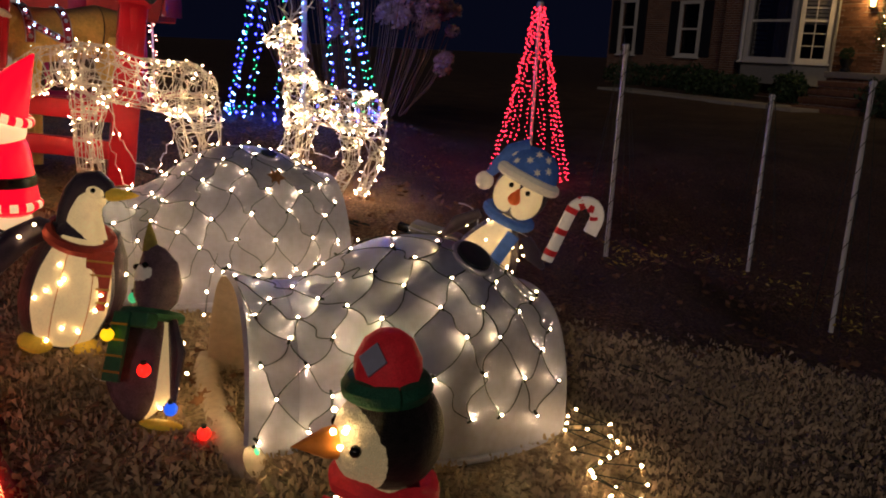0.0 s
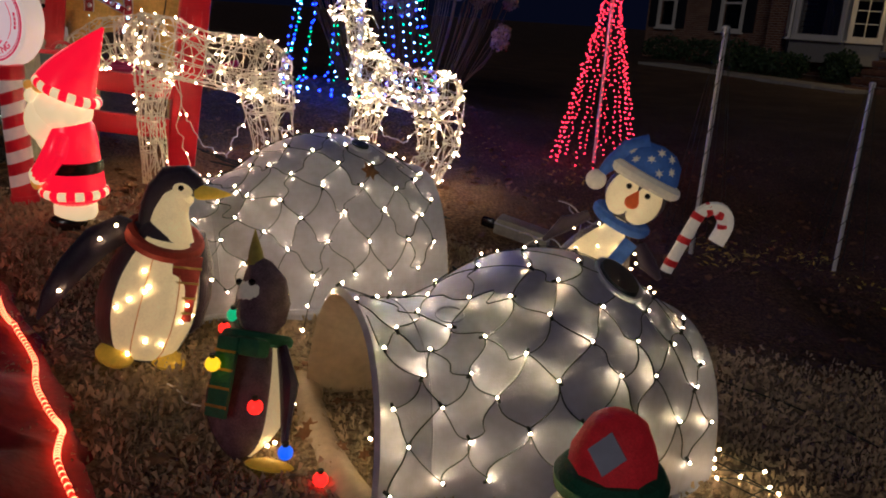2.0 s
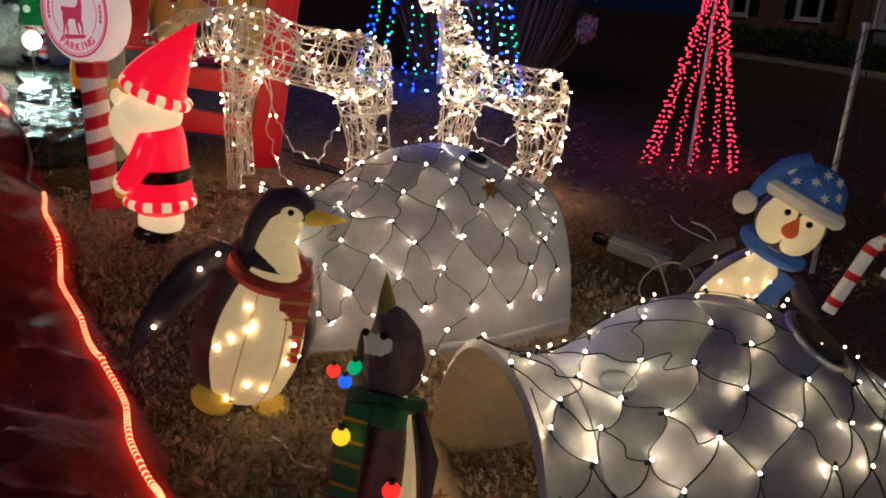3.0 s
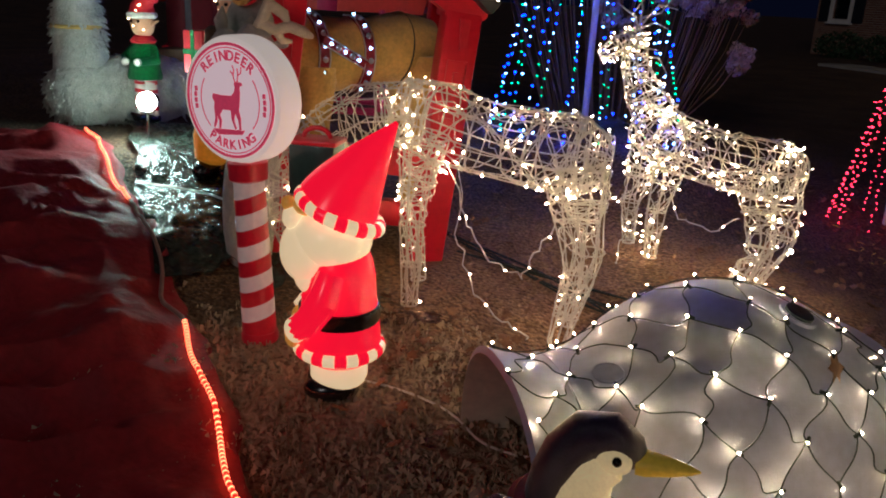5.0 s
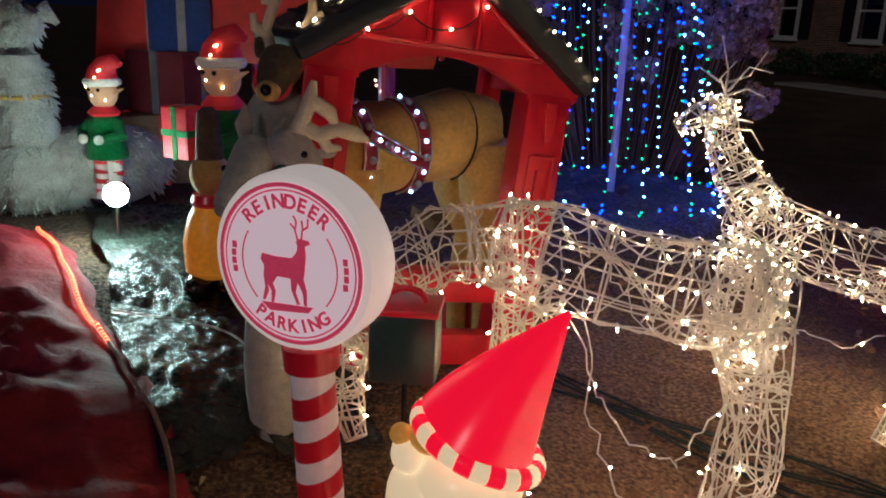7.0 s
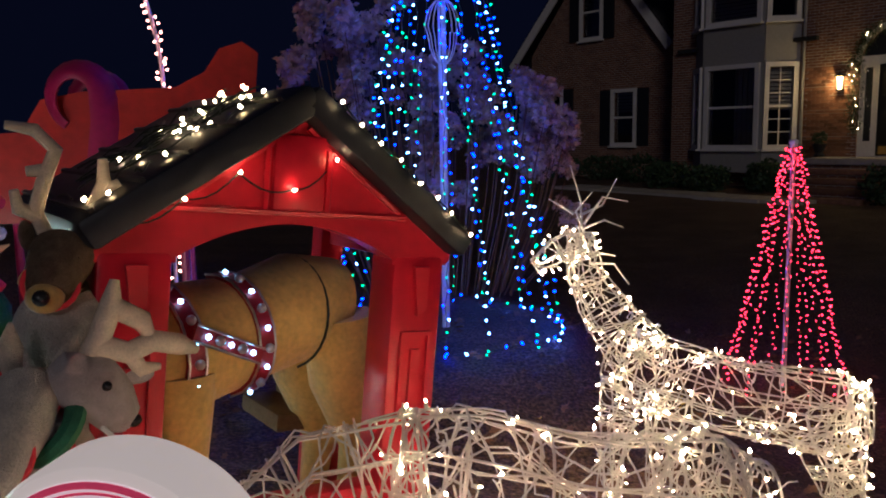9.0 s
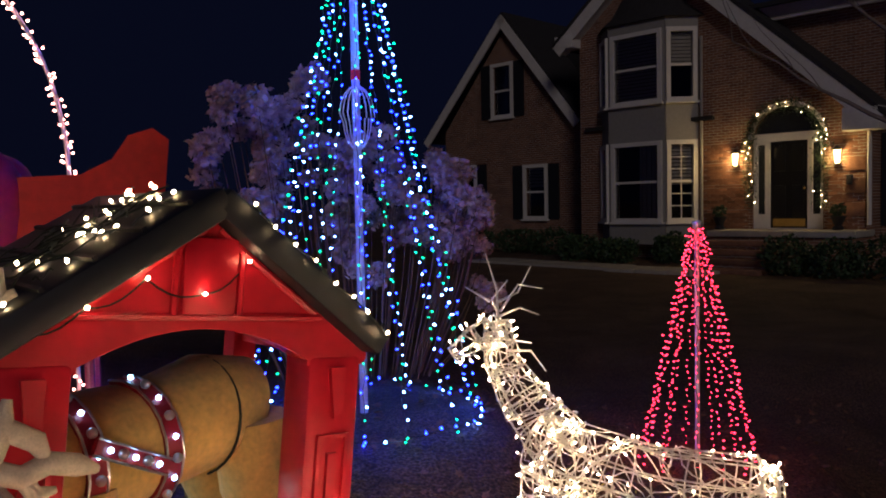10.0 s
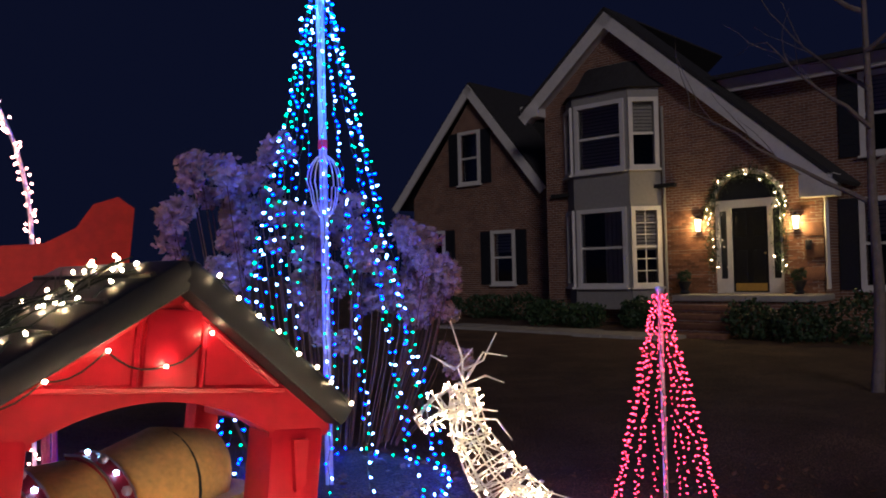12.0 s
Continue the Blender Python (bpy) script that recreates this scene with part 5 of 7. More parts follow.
for sx in (-1, 1):
    part("flipper", Shape().tube([(sx * 0.11, 0, 0.29), (sx * 0.18, 0, 0.2), (sx * 0.2, 0.02, 0.1)], [0.02, 0.04, 0.01], 8, flat=0.5), m_tinsel_dark, p4)
    part("foot", Shape().ball((sx * 0.07, -0.08, 0.01), (0.05, 0.07, 0.018), 12, 8), m_beak_o, p4)
body_bulbs(p4, 10, 0.152, 0.40, 0.2, 0.8, 1.0, 34)
rf = random.Random(35)
for _ in range(7):
    a, z = rf.uniform(-2.6, -0.5), rf.uniform(-0.5, 0.6)
    part("bulb", glow_small, None, p4, "", aim((0.095 * math.cos(a) * math.cos(z), -0.03 + 0.085 * math.sin(a) * math.cos(z), 0.44 + 0.105 * math.sin(z)), (math.cos(a), math.sin(a), z)))

# ---- light-up gnome figure ----
SZ = ground_z(-2.25, 3.92) - 0.01
sn = thing("gnome_figure", pose(-2.21, 3.935, SZ, 0, 2, -78) @ Matrix.Diagonal((0.86, 0.86, 1, 1)), "glowing red and white plastic gnome with a tall pointed hat", "lawn figure")
part("boots", Shape().ball((-0.055, -0.03, 0.035), (0.06, 0.1, 0.045), 16, 10).ball((0.055, -0.03, 0.035), (0.06, 0.1, 0.045), 16, 10), m_santa_black, sn, "black boots")
part("trouser_cuff", Shape().lathe([(0.10, 0.05), (0.11, 0.07), (0.11, 0.105), (0.10, 0.13)], 24), m_santa_white, sn, "white cuff")
part("coat", Shape().lathe([(0.10, 0.12), (0.13, 0.14), (0.155, 0.17), (0.15, 0.22), (0.14, 0.30), (0.132, 0.36), (0.128, 0.42), (0.115, 0.48), (0.08, 0.54)], 30, sy=1.05), m_santa_red, sn, "red coat")


def striped_ring(parent, r, z, tube_r, n, sy=1.0, tilt=0.0, base=(0, 0, 0)):
    for k in range(n):
        pts = []
        for a in np.linspace(2 * math.pi * k / n, 2 * math.pi * (k + 1) / n, 4):
            pts.append((base[0] + r * math.cos(a), base[1] + r * sy * math.sin(a), z + tilt * math.sin(a)))
        part("trim_band", Shape().tube(pts, tube_r, 10), m_santa_white if k % 2 else m_santa_red, parent)


striped_ring(sn, 0.148, 0.175, 0.022, 24, 1.05)
part("belt", Shape().lathe([(0.143, 0.27), (0.148, 0.28), (0.146, 0.32), (0.14, 0.325)], 28, sy=1.05), m_santa_black, sn, "black belt")
for sx in (-1, 1):
    part("sleeve", Shape().tube([(sx * 0.11, -0.02, 0.45), (sx * 0.15, -0.04, 0.38), (sx * 0.14, -0.1, 0.3), (sx * 0.10, -0.14, 0.27)], [0.05, 0.058, 0.052, 0.045], 12), m_santa_red, sn, "red sleeve")
    part("sleeve_cuff", Shape().tube([(sx * 0.115, -0.125, 0.285), (sx * 0.09, -0.155, 0.255)], [0.045, 0.045], 12), m_santa_white, sn, "white cuff")
    part("mitten", Shape().ball((sx * 0.075, -0.165, 0.235), (0.035, 0.03, 0.045), 12, 8), m_santa_skin, sn, "ochre mitten")
part("beard", Shape().ball((0, -0.03, 0.545), (0.138, 0.15, 0.105), 26, 18).ball((0, -0.11, 0.50), (0.115, 0.11, 0.11), 24, 16).ball((0, -0.09, 0.42), (0.09, 0.08, 0.07), 20, 14).ball((0, -0.165, 0.605), (0.06, 0.045, 0.04), 16, 10), m_santa_white, sn, "creamy white beard and hair")
part("face", Shape().ball((0, -0.115, 0.65), (0.075, 0.055, 0.035), 16, 10).ball((0, -0.185, 0.65), (0.026, 0.028, 0.024), 12, 8), m_santa_skin, sn, "ochre face and nose")
hatp = []
for i in range(13):
    f = i / 12
    hatp.append((0, -0.005 + 0.20 * f ** 1.1, 0.64 + 0.275 * f))
hat = part("hat", Shape().tube(hatp, [0.148 * (1 - (i / 12) ** 1.15) + 0.006 for i in range(13)], 28), m_santa_red, sn, "tall red pointed hat")
striped_ring(hat, 0.142, 0.632, 0.024, 26, 1.0, -0.05)

# ---- striped sign ----
sg = thing("lollipop_sign", pose(-2.60, 4.19, ground_z(-2.6, 4.19), 0, -3, 0), "glowing round reindeer parking sign on a striped post", "sign")
H_N = 0.66
rnd = random.Random(1)
part("post_base", Shape().lathe([(0.066, 0), (0.07, 0.01), (0.066, 0.04)], 24), m_post_red, sg)
nb = 10
for k in range(nb):
    z0, z1 = 0.04 + (H_N - 0.09) * k / nb, 0.04 + (H_N - 0.09) * (k + 1) / nb
    vs, fs = [], []
    n = 28
    for i in range(n):
        a = 2 * math.pi * i / n
        tl = 0.016 * math.sin(a + 1.2)
        lo_z = z0 + (tl if k > 0 else 0)
        hi_z = z1 + (tl if k < nb - 1 else 0)
        rr = 0.062 - 0.008 * k / nb
        vs += [(rr * math.cos(a), rr * math.sin(a), lo_z), (rr * math.cos(a), rr * math.sin(a), hi_z)]
    fs = [(2 * i, 2 * ((i + 1) % n), 2 * ((i + 1) % n) + 1, 2 * i + 1) for i in range(n)]
    part("post_band", Shape().add(vs, fs), m_post_red if k % 2 == 0 else m_post_white, sg, "red band" if k % 2 == 0 else "white band")
part("collar", Shape().lathe([(0.05, H_N - 0.06), (0.068, H_N - 0.05), (0.07, H_N + 0.01), (0.055, H_N + 0.02)], 24), m_post_red, sg, "red collar")
DZ = H_N + 0.225
disc_pose = pose(0, 0, DZ, 0, 0, -17.5)
RD = 0.215
prof = [(0.001, -0.062), (RD - 0.02, -0.062), (RD - 0.006, -0.056), (RD, -0.04), (RD, 0.045), (RD - 0.015, 0.06), (0.001, 0.062)]
disc = part("disc", Shape().lathe(prof, 64, pose(0, 0, 0, -90, 0, 0)), m_sign_rim, sg, "white plastic drum", disc_pose)
FY = -0.0625
face = part("sign_face", Shape().prism([((RD - 0.022) * math.cos(a), (RD - 0.022) * math.sin(a)) for a in np.linspace(0, 2 * math.pi, 64)[:-1]], FY - 0.002, FY + 0.002), m_sign_white, disc, "glowing white face")
for r0, tr in ((RD - 0.028, 0.0055), (RD - 0.04, 0.0022)):
    part("ring", Shape().tube([(r0 * math.cos(a), FY - 0.002, r0 * math.sin(a)) for a in np.linspace(0, 2 * math.pi, 72)], tr, 6, flat=1.0), m_sign_pink, disc, "pink printed ring")
for a0, a1 in ((-0.75, 0.6), (math.pi - 0.6, math.pi + 0.75)):
    part("ring", Shape().tube([(0.128 * math.cos(a), FY - 0.002, 0.128 * math.sin(a)) for a in np.linspace(a0, a1, 24)], 0.0022, 6), m_sign_pink, disc)


def letters(text, radius, centre, spread, size, top):
    for i, ch in enumerate(text):
        f = i - (len(text) - 1) / 2
        a = (math.pi / 2 - f * spread) if top else (-math.pi / 2 + f * spread)
        cu = bpy.data.curves.new("letter", "FONT")
        cu.body, cu.size, cu.extrude, cu.offset = ch, size, 0.001, 0.0012
        cu.align_x, cu.align_y = "CENTER", "CENTER"
        tmp = bpy.data.objects.new("letter", cu)
        scene.collection.objects.link(tmp)
        bpy.context.view_layer.update()
        me = bpy.data.meshes.new_from_object(tmp.evaluated_get(bpy.context.evaluated_depsgraph_get()))
        bpy.data.objects.remove(tmp)
        me.materials.clear()
        me.materials.append(m_sign_pink)
        turn = math.degrees(a) - 90 if top else math.degrees(a) + 90
        part("letter", me, None, disc, "", pose(radius * math.cos(a), FY - 0.0035, radius * math.sin(a), 90, 0, 0) @ pose(0, 0, 0, 0, 0, turn))


letters("REINDEER", 0.148, (0, 0), 0.21, 0.046, True)
letters("PARKING", 0.148, (0, 0), 0.21, 0.044, False)
for side in (-1, 1):
    for k in range(4):
        a = (0 if side > 0 else math.pi) + (k - 1.5) * 0.13 - 0.05
        part("small_print", Shape().box((0.152 * math.cos(a), FY - 0.003, 0.152 * math.sin(a)), (0.012, 0.002, 0.016)), m_sign_pink, disc)
deer_out = [(-0.075, 0.02), (-0.07, 0.035), (-0.03, 0.03), (0.015, 0.03), (0.03, 0.045), (0.035, 0.062), (0.03, 0.072), (0.042, 0.08), (0.066, 0.076), (0.07, 0.068), (0.055, 0.062), (0.056, 0.04), (0.05, 0.0), (0.045, -0.02), (0.052, -0.05), (0.05, -0.088), (0.042, -0.088), (0.04, -0.055), (0.028, -0.03), (0.02, -0.055), (0.03, -0.085), (0.022, -0.088), (0.008, -0.05), (0.008, -0.022), (-0.03, -0.02), (-0.045, -0.04), (-0.038, -0.06), (-0.045, -0.088), (-0.053, -0.088), (-0.05, -0.06), (-0.06, -0.04), (-0.058, -0.06), (-0.07, -0.085), (-0.078, -0.083), (-0.068, -0.05), (-0.07, -0.02), (-0.066, 0.005)]
pic = Shape().prism([(x * 0.95 - 0.005, z * 0.95 - 0.01) for x, z in deer_out], FY - 0.004, FY - 0.001)
for pts in ([(0.037, 0.07), (0.03, 0.1), (0.035, 0.12), (0.028, 0.135)], [(0.032, 0.1), (0.018, 0.115)], [(0.045, 0.07), (0.05, 0.1), (0.066, 0.11), (0.068, 0.13)], [(0.052, 0.102), (0.05, 0.125)]):
    pic.tube([(x * 0.95 - 0.005, FY - 0.002, z * 0.95 - 0.01) for x, z in pts], 0.003, 5)
pic.prism([(-0.085, -0.095), (0.06, -0.095), (0.045, -0.11), (-0.06, -0.115)], FY - 0.004, FY - 0.001)
part("deer_picture", pic, m_sign_pink, disc, "pink printed deer", sharp=30)


# ---- wire deer ----
deer_bulb = bulb_mesh("bulb", bulb_deer, 0.0030, 0.011)


def cage(parent, name, path, seed, rods=6, rings=4, wires=4, bulbs=20):
    """A cage of bent rods along a path of (point, radius), loosely wound with light string."""
    rnd = random.Random(seed)
    pts = [Vector(p) for p, _ in path]
    rad = [r for _, r in path]
    n = len(path)

    def at(f, a, k=1.0):
        g = min(max(f, 0.0), 1.0) * (n - 1)
        i = min(int(g), n - 2)
        t = g - i
        t2 = t * t * (3 - 2 * t) if n > 2 else t
        p = pts[i].lerp(pts[i + 1], t)
        d0 = pts[min(i + 1, n - 1)] - pts[max(i - 1, 0)] if i > 0 else pts[1] - pts[0]
        d1 = pts[min(i + 2, n - 1)] - pts[i]
        d = d0.normalized().lerp(d1.normalized(), t2).normalized()
        sx = d.cross(Vector((0.13, 0.21, 1.0)))
        sx = sx.normalized() if sx.length > 0.1 else d.cross(Vector((1, 0, 0))).normalized()
        sy = d.cross(sx)
        r = (rad[i] + (rad[i + 1] - rad[i]) * t2) * k
        return p + sx * (r * math.cos(a)) + sy * (r * math.sin(a)), p
    limb = part(name, Shape().tube([at(0, a)[0] for a in np.linspace(0, 2 * math.pi, 17)], 0.0034, 5), m_white_wire, parent, "white wire frame")
    for k in range(rods):
        a = 2 * math.pi * (k + rnd.uniform(-0.2, 0.2)) / rods
        part("rod", Shape().tube([at(f, a + 0.15 * math.sin(3 * f + k))[0] for f in np.linspace(0, 1, 4 * n)], 0.0034, 5), m_white_wire, limb)
    for k in range(1, rings + 1):
        part("hoop", Shape().tube([at(k / rings, a)[0] for a in np.linspace(0, 2 * math.pi, 17)], 0.0036, 5), m_white_wire, limb)
    spots = []
    for w in range(wires):
        a, f = rnd.uniform(0, 6.28), rnd.uniform(0, 0.3)
        line, va, vf = [], rnd.uniform(-0.5, 0.5), rnd.uniform(0.01, 0.03)
        for i in range(46):
            va = 0.85 * va + rnd.gauss(0, 0.16)
            vf = 0.88 * vf + rnd.gauss(0, 0.012) + 0.002
            if f > 1:
                vf = -abs(vf)
            if f < 0:
                vf = abs(vf)
            f, a = f + vf, a + va
            p, c = at(f, a, rnd.uniform(0.88, 1.08))
            line.append(p)
            spots.append((p, p - c))
        part("wound_string", Shape().tube(line, 0.0027, 4), m_white_wire, limb)
    hold = Shape()
    for p, o in rnd.sample(spots, min(bulbs, len(spots))):
        o = o.normalized() if o.length > 1e-5 else Vector((0, 0, 1))
        o = (o + Vector((rnd.gauss(0, 0.6), rnd.gauss(0, 0.6), rnd.gauss(0, 0.6)))).normalized()
        part("bulb", deer_bulb, None, limb, "", aim(p + o * 0.014, o))
        hold.tube([p - o * 0.003, p + o * 0.015], 0.0048, 5)
    if hold.v:
        tagged(part("socket", hold, m_white_wire, limb), kind="stuff")
    return limb


def wire_deer(label, body, neck, head, legs, antlers, seed, lit):
    d = thing("wire_deer", pose(0, 0, 0), label, "lighted deer", "wire deer")
    cage(d, "body", body, seed, 9, 5, int(14 * lit[3]), lit[0])
    for k, leg in enumerate(legs):
        cage(d, "leg", leg, seed + 10 + k, 5, 4, int(5 * lit[3]), lit[1])
    cage(d, "neck", neck, seed + 30, 7, 5, int(8 * lit[3]), lit[2])
    cage(d, "head", head, seed + 40, 6, 2, int(5 * lit[3]), lit[2] // 2)
    for line in antlers:
        part("antler", Shape().tube(line, [0.007 - 0.004 * i / (len(line) - 1) for i in range(len(line))], 6), m_white_wire, d, "pale wire antler")
    return d


wire_deer("white wire grazing deer sparsely wound with warm lights",
          [((-1.40, 4.60, 0.90), 0.10), ((-1.52, 4.62, 0.91), 0.155), ((-1.80, 4.65, 0.93), 0.14), ((-2.05, 4.68, 0.98), 0.155), ((-2.22, 4.69, 1.02), 0.13)],
          [((-2.15, 4.69, 1.02), 0.125), ((-2.38, 4.70, 1.0), 0.115), ((-2.55, 4.64, 0.88), 0.10), ((-2.64, 4.56, 0.72), 0.07)],
          [((-2.64, 4.56, 0.74), 0.07), ((-2.62, 4.47, 0.60), 0.055), ((-2.57, 4.41, 0.50), 0.03)],
          [[((-2.10, 4.58, 0.92), 0.09), ((-2.12, 4.56, 0.6), 0.05), ((-2.12, 4.55, 0.27), 0.032)], [((-2.12, 4.78, 0.92), 0.09), ((-2.18, 4.80, 0.6), 0.05), ((-2.14, 4.80, 0.29), 0.032)],
           [((-1.52, 4.54, 0.88), 0.11), ((-1.46, 4.47, 0.5), 0.06), ((-1.53, 4.42, 0.17), 0.035)], [((-1.50, 4.72, 0.88), 0.11), ((-1.43, 4.77, 0.5), 0.06), ((-1.50, 4.76, 0.18), 0.035)]],
          [[(-2.6, 4.5, 0.7), (-2.7, 4.45, 0.66), (-2.78, 4.4, 0.7)], [(-2.6, 4.6, 0.7), (-2.66, 4.7, 0.64)]], 100, (85, 9, 12, 1.5))
wire_deer("white wire standing deer with raised head densely wound with warm lights",
          [((-0.55, 5.38, 0.78), 0.09), ((-0.63, 5.45, 0.77), 0.145), ((-0.86, 5.68, 0.76), 0.135), ((-1.08, 5.90, 0.80), 0.15), ((-1.2, 6.02, 0.86), 0.12)],
          [((-1.12, 5.95, 0.86), 0.13), ((-1.22, 6.06, 1.0), 0.10), ((-1.29, 6.15, 1.16), 0.075), ((-1.30, 6.19, 1.32), 0.055)],
          [((-1.28, 6.20, 1.30), 0.06), ((-1.38, 6.22, 1.25), 0.055), ((-1.48, 6.23, 1.19), 0.032)],
          [[((-1.06, 5.82, 0.74), 0.09), ((-1.11, 5.80, 0.45), 0.05), ((-1.11, 5.79, 0.2), 0.032)], [((-1.18, 5.98, 0.74), 0.09), ((-1.24, 5.97, 0.45), 0.05), ((-1.22, 5.97, 0.22), 0.032)],
           [((-0.72, 5.38, 0.74), 0.10), ((-0.68, 5.28, 0.45), 0.055), ((-0.80, 5.22, 0.2), 0.035)], [((-0.58, 5.52, 0.74), 0.10), ((-0.54, 5.48, 0.45), 0.055), ((-0.64, 5.50, 0.2), 0.035)]],
          [[(-1.29, 6.2, 1.34), (-1.28, 6.24, 1.45), (-1.32, 6.26, 1.60)], [(-1.28, 6.2, 1.36), (-1.20, 6.2, 1.47), (-1.10, 6.18, 1.45)], [(-1.28, 6.22, 1.4), (-1.18, 6.26, 1.43), (-1.11, 6.28, 1.54)],
           [(-1.29, 6.2, 1.34), (-1.21, 6.15, 1.38), (-1.14, 6.12, 1.35)], [(-1.31, 6.24, 1.4), (-1.40, 6.3, 1.46)], [(-1.27, 6.16, 1.25), (-1.18, 6.1, 1.24)], [(-1.28, 6.2, 1.33), (-1.33, 6.15, 1.42), (-1.28, 6.1, 1.5)], [(-1.26, 6.18, 1.2), (-1.17, 6.14, 1.2), (-1.12, 6.1, 1.12)]], 200, (120, 22, 46, 1.5))
# strings that hang from the deer
dr = random.Random(3)
hang = thing("light_string", pose(0, 0, 0), "loose white light string hanging below the deer", "string lights")
for line in ([(-2.0, 4.6, 0.85), (-1.9, 4.55, 0.62), (-1.8, 4.52, 0.5), (-1.68, 4.5, 0.45), (-1.6, 4.48, 0.6), (-1.55, 4.5, 0.75)],
             [(-1.95, 4.6, 0.9), (-1.93, 4.5, 0.6), (-1.85, 4.42, 0.4), (-1.7, 4.38, 0.3), (-1.6, 4.36, 0.25)],
             [(-1.15, 5.8, 0.7), (-1.2, 5.6, 0.55), (-1.28, 5.4, 0.4), (-1.32, 5.2, 0.3)], [(-1.1, 5.85, 0.65), (-1.0, 5.7, 0.45), (-0.85, 5.55, 0.42), (-0.75, 5.45, 0.55)],
             [(-1.1, 5.75, 0.6), (-1.15, 5.62, 0.4), (-1.12, 5.5, 0.3)]):
    fine = []
    for a, b in zip(line, line[1:]):
        for k in range(6):
            p = Vector(a).lerp(Vector(b), k / 6)
            fine.append(p + Vector((jig(0.012), jig(0.012), jig(0.012))))
    part("wire", Shape().tube(fine, 0.003, 4), m_white_wire, hang)
    for p in fine[::5]:
        part("bulb", deer_bulb, None, hang, "", aim(p, (jig(1), jig(1), jig(1))))


# ---- toy stable ----
STG = pose(-2.405, 5.107, 0.33, 0, 0, 30.7)
ST = pose(-2.436, 5.121, 1.428, 0, 6.5, 26.9) @ pose(0, 0, -1.0)
stable = thing("toy_stable", ST, "red plastic toy stable with a dark roof, leaning a little", "playhouse")
arch_l = [(-0.479, 0.985), (-0.297, 0.985)] + [(x, 1.0 + 0.085 * (1 - (x / 0.297) ** 2)) for x in np.linspace(-0.297, 0.297, 15)] + [(0.297, 0.985), (0.479, 0.985), (0.492, 1.0), (0.492, 1.05), (0.04, 1.362), (-0.04, 1.362), (-0.492, 1.05), (-0.492, 1.0)]
part("gable", Shape().prism(arch_l, -0.03, 0.05), m_house_red, stable, "red moulded gable panel")
# raised mouldings of the gable
for pts in ([(-0.33, 1.115), (0.33, 1.115)], [(-0.31, 1.125), (-0.09, 1.275)], [(0.31, 1.125), (0.09, 1.275)], [(-0.085, 1.12), (-0.085, 1.275), (-0.02, 1.33)], [(0.085, 1.12), (0.085, 1.275), (0.02, 1.33)]):
    part("moulding", Shape().tube([(x, -0.03, z) for x, z in pts], 0.010, 6), m_house_red, stable)
part("king_post", Shape().box((0, -0.032, 1.215), (0.14, 0.02, 0.19), ch=0.006), m_house_red, stable)
for sx in (-1, 1):
    pst = part("post", Shape().box((sx * 0.388, 0.03, 0.42), (0.17, 0.13, 1.18), ch=0.015), m_house_red, stable, "red moulded corner post")
    fr = Shape()
    for x, z, w, h in ((-0.045, 0.66, 0.012, 0.26), (0.045, 0.66, 0.012, 0.26), (0, 0.79, 0.1, 0.012), (0, 0.53, 0.1, 0.012), (0, 0.66, 0.03, 0.17)):
        fr.box((sx * 0.388 + x, -0.038, z), (w, 0.014, h))
    part("post_panel", fr, m_house_red, pst)
    part("bracket", Shape().prism([(sx * 0.388 - 0.025, 0.98), (sx * 0.388 + 0.025, 0.98), (sx * 0.388 + 0.025, 0.86), (sx * 0.388 - 0.005, 0.84)], -0.05, -0.03), m_house_red, pst)
    part("post", Shape().box((sx * 0.43, 0.60, 0.47), (0.09, 0.08, 1.2), ch=0.015), m_house_red, stable)
    part("side_wall", Shape().box((sx * 0.455, 0.32, 0.12), (0.05, 0.48, 0.40), ch=0.01), m_house_red, stable)
    part("side_beam", Shape().box((sx * 0.445, 0.32, 1.02), (0.06, 0.56, 0.07), ch=0.01), m_house_red, stable)
    ang = sx * math.degrees(math.atan2(0.356, 0.512))
    part("roof_slope", Shape().box((sx * 0.305, 0, 0.0), (0.635, 0.86, 0.075), ch=0.016), m_roof, stable, "dark grey plastic roof slope", pose(0, 0.33, 1.398, 0, ang, 0))
    for k in range(5):
        part("roof_rib", Shape().box((sx * (0.08 + 0.125 * k), 0, 0.041), (0.012, 0.84, 0.012)), m_roof, stable, "", pose(0, 0.33, 1.398, 0, ang, 0))
part("front_sill", Shape().box((0, 0.02, 0.30), (0.66, 0.08, 0.12), ch=0.012), m_house_red, stable)
part("front_sill", Shape().box((0, 0.02, 0.06), (0.66, 0.08, 0.12), ch=0.012), m_house_red, stable)
# The panel shares the sign post's emission, so its paleness is partly painted glow.
part("back_panel", Shape().box((-0.34, 0.57, 0.75), (0.12, 0.03, 0.7), ch=0.008), m_post_white, stable, "pale shutter panel")
part("manger", Shape().box((0.30, 0.62, 0.40), (0.16, 0.3, 0.06), ch=0.01).box((0.36, 0.62, 0.52), (0.03, 0.3, 0.3), ch=0.01), m_tan_dark, stable, "dark wooden manger")
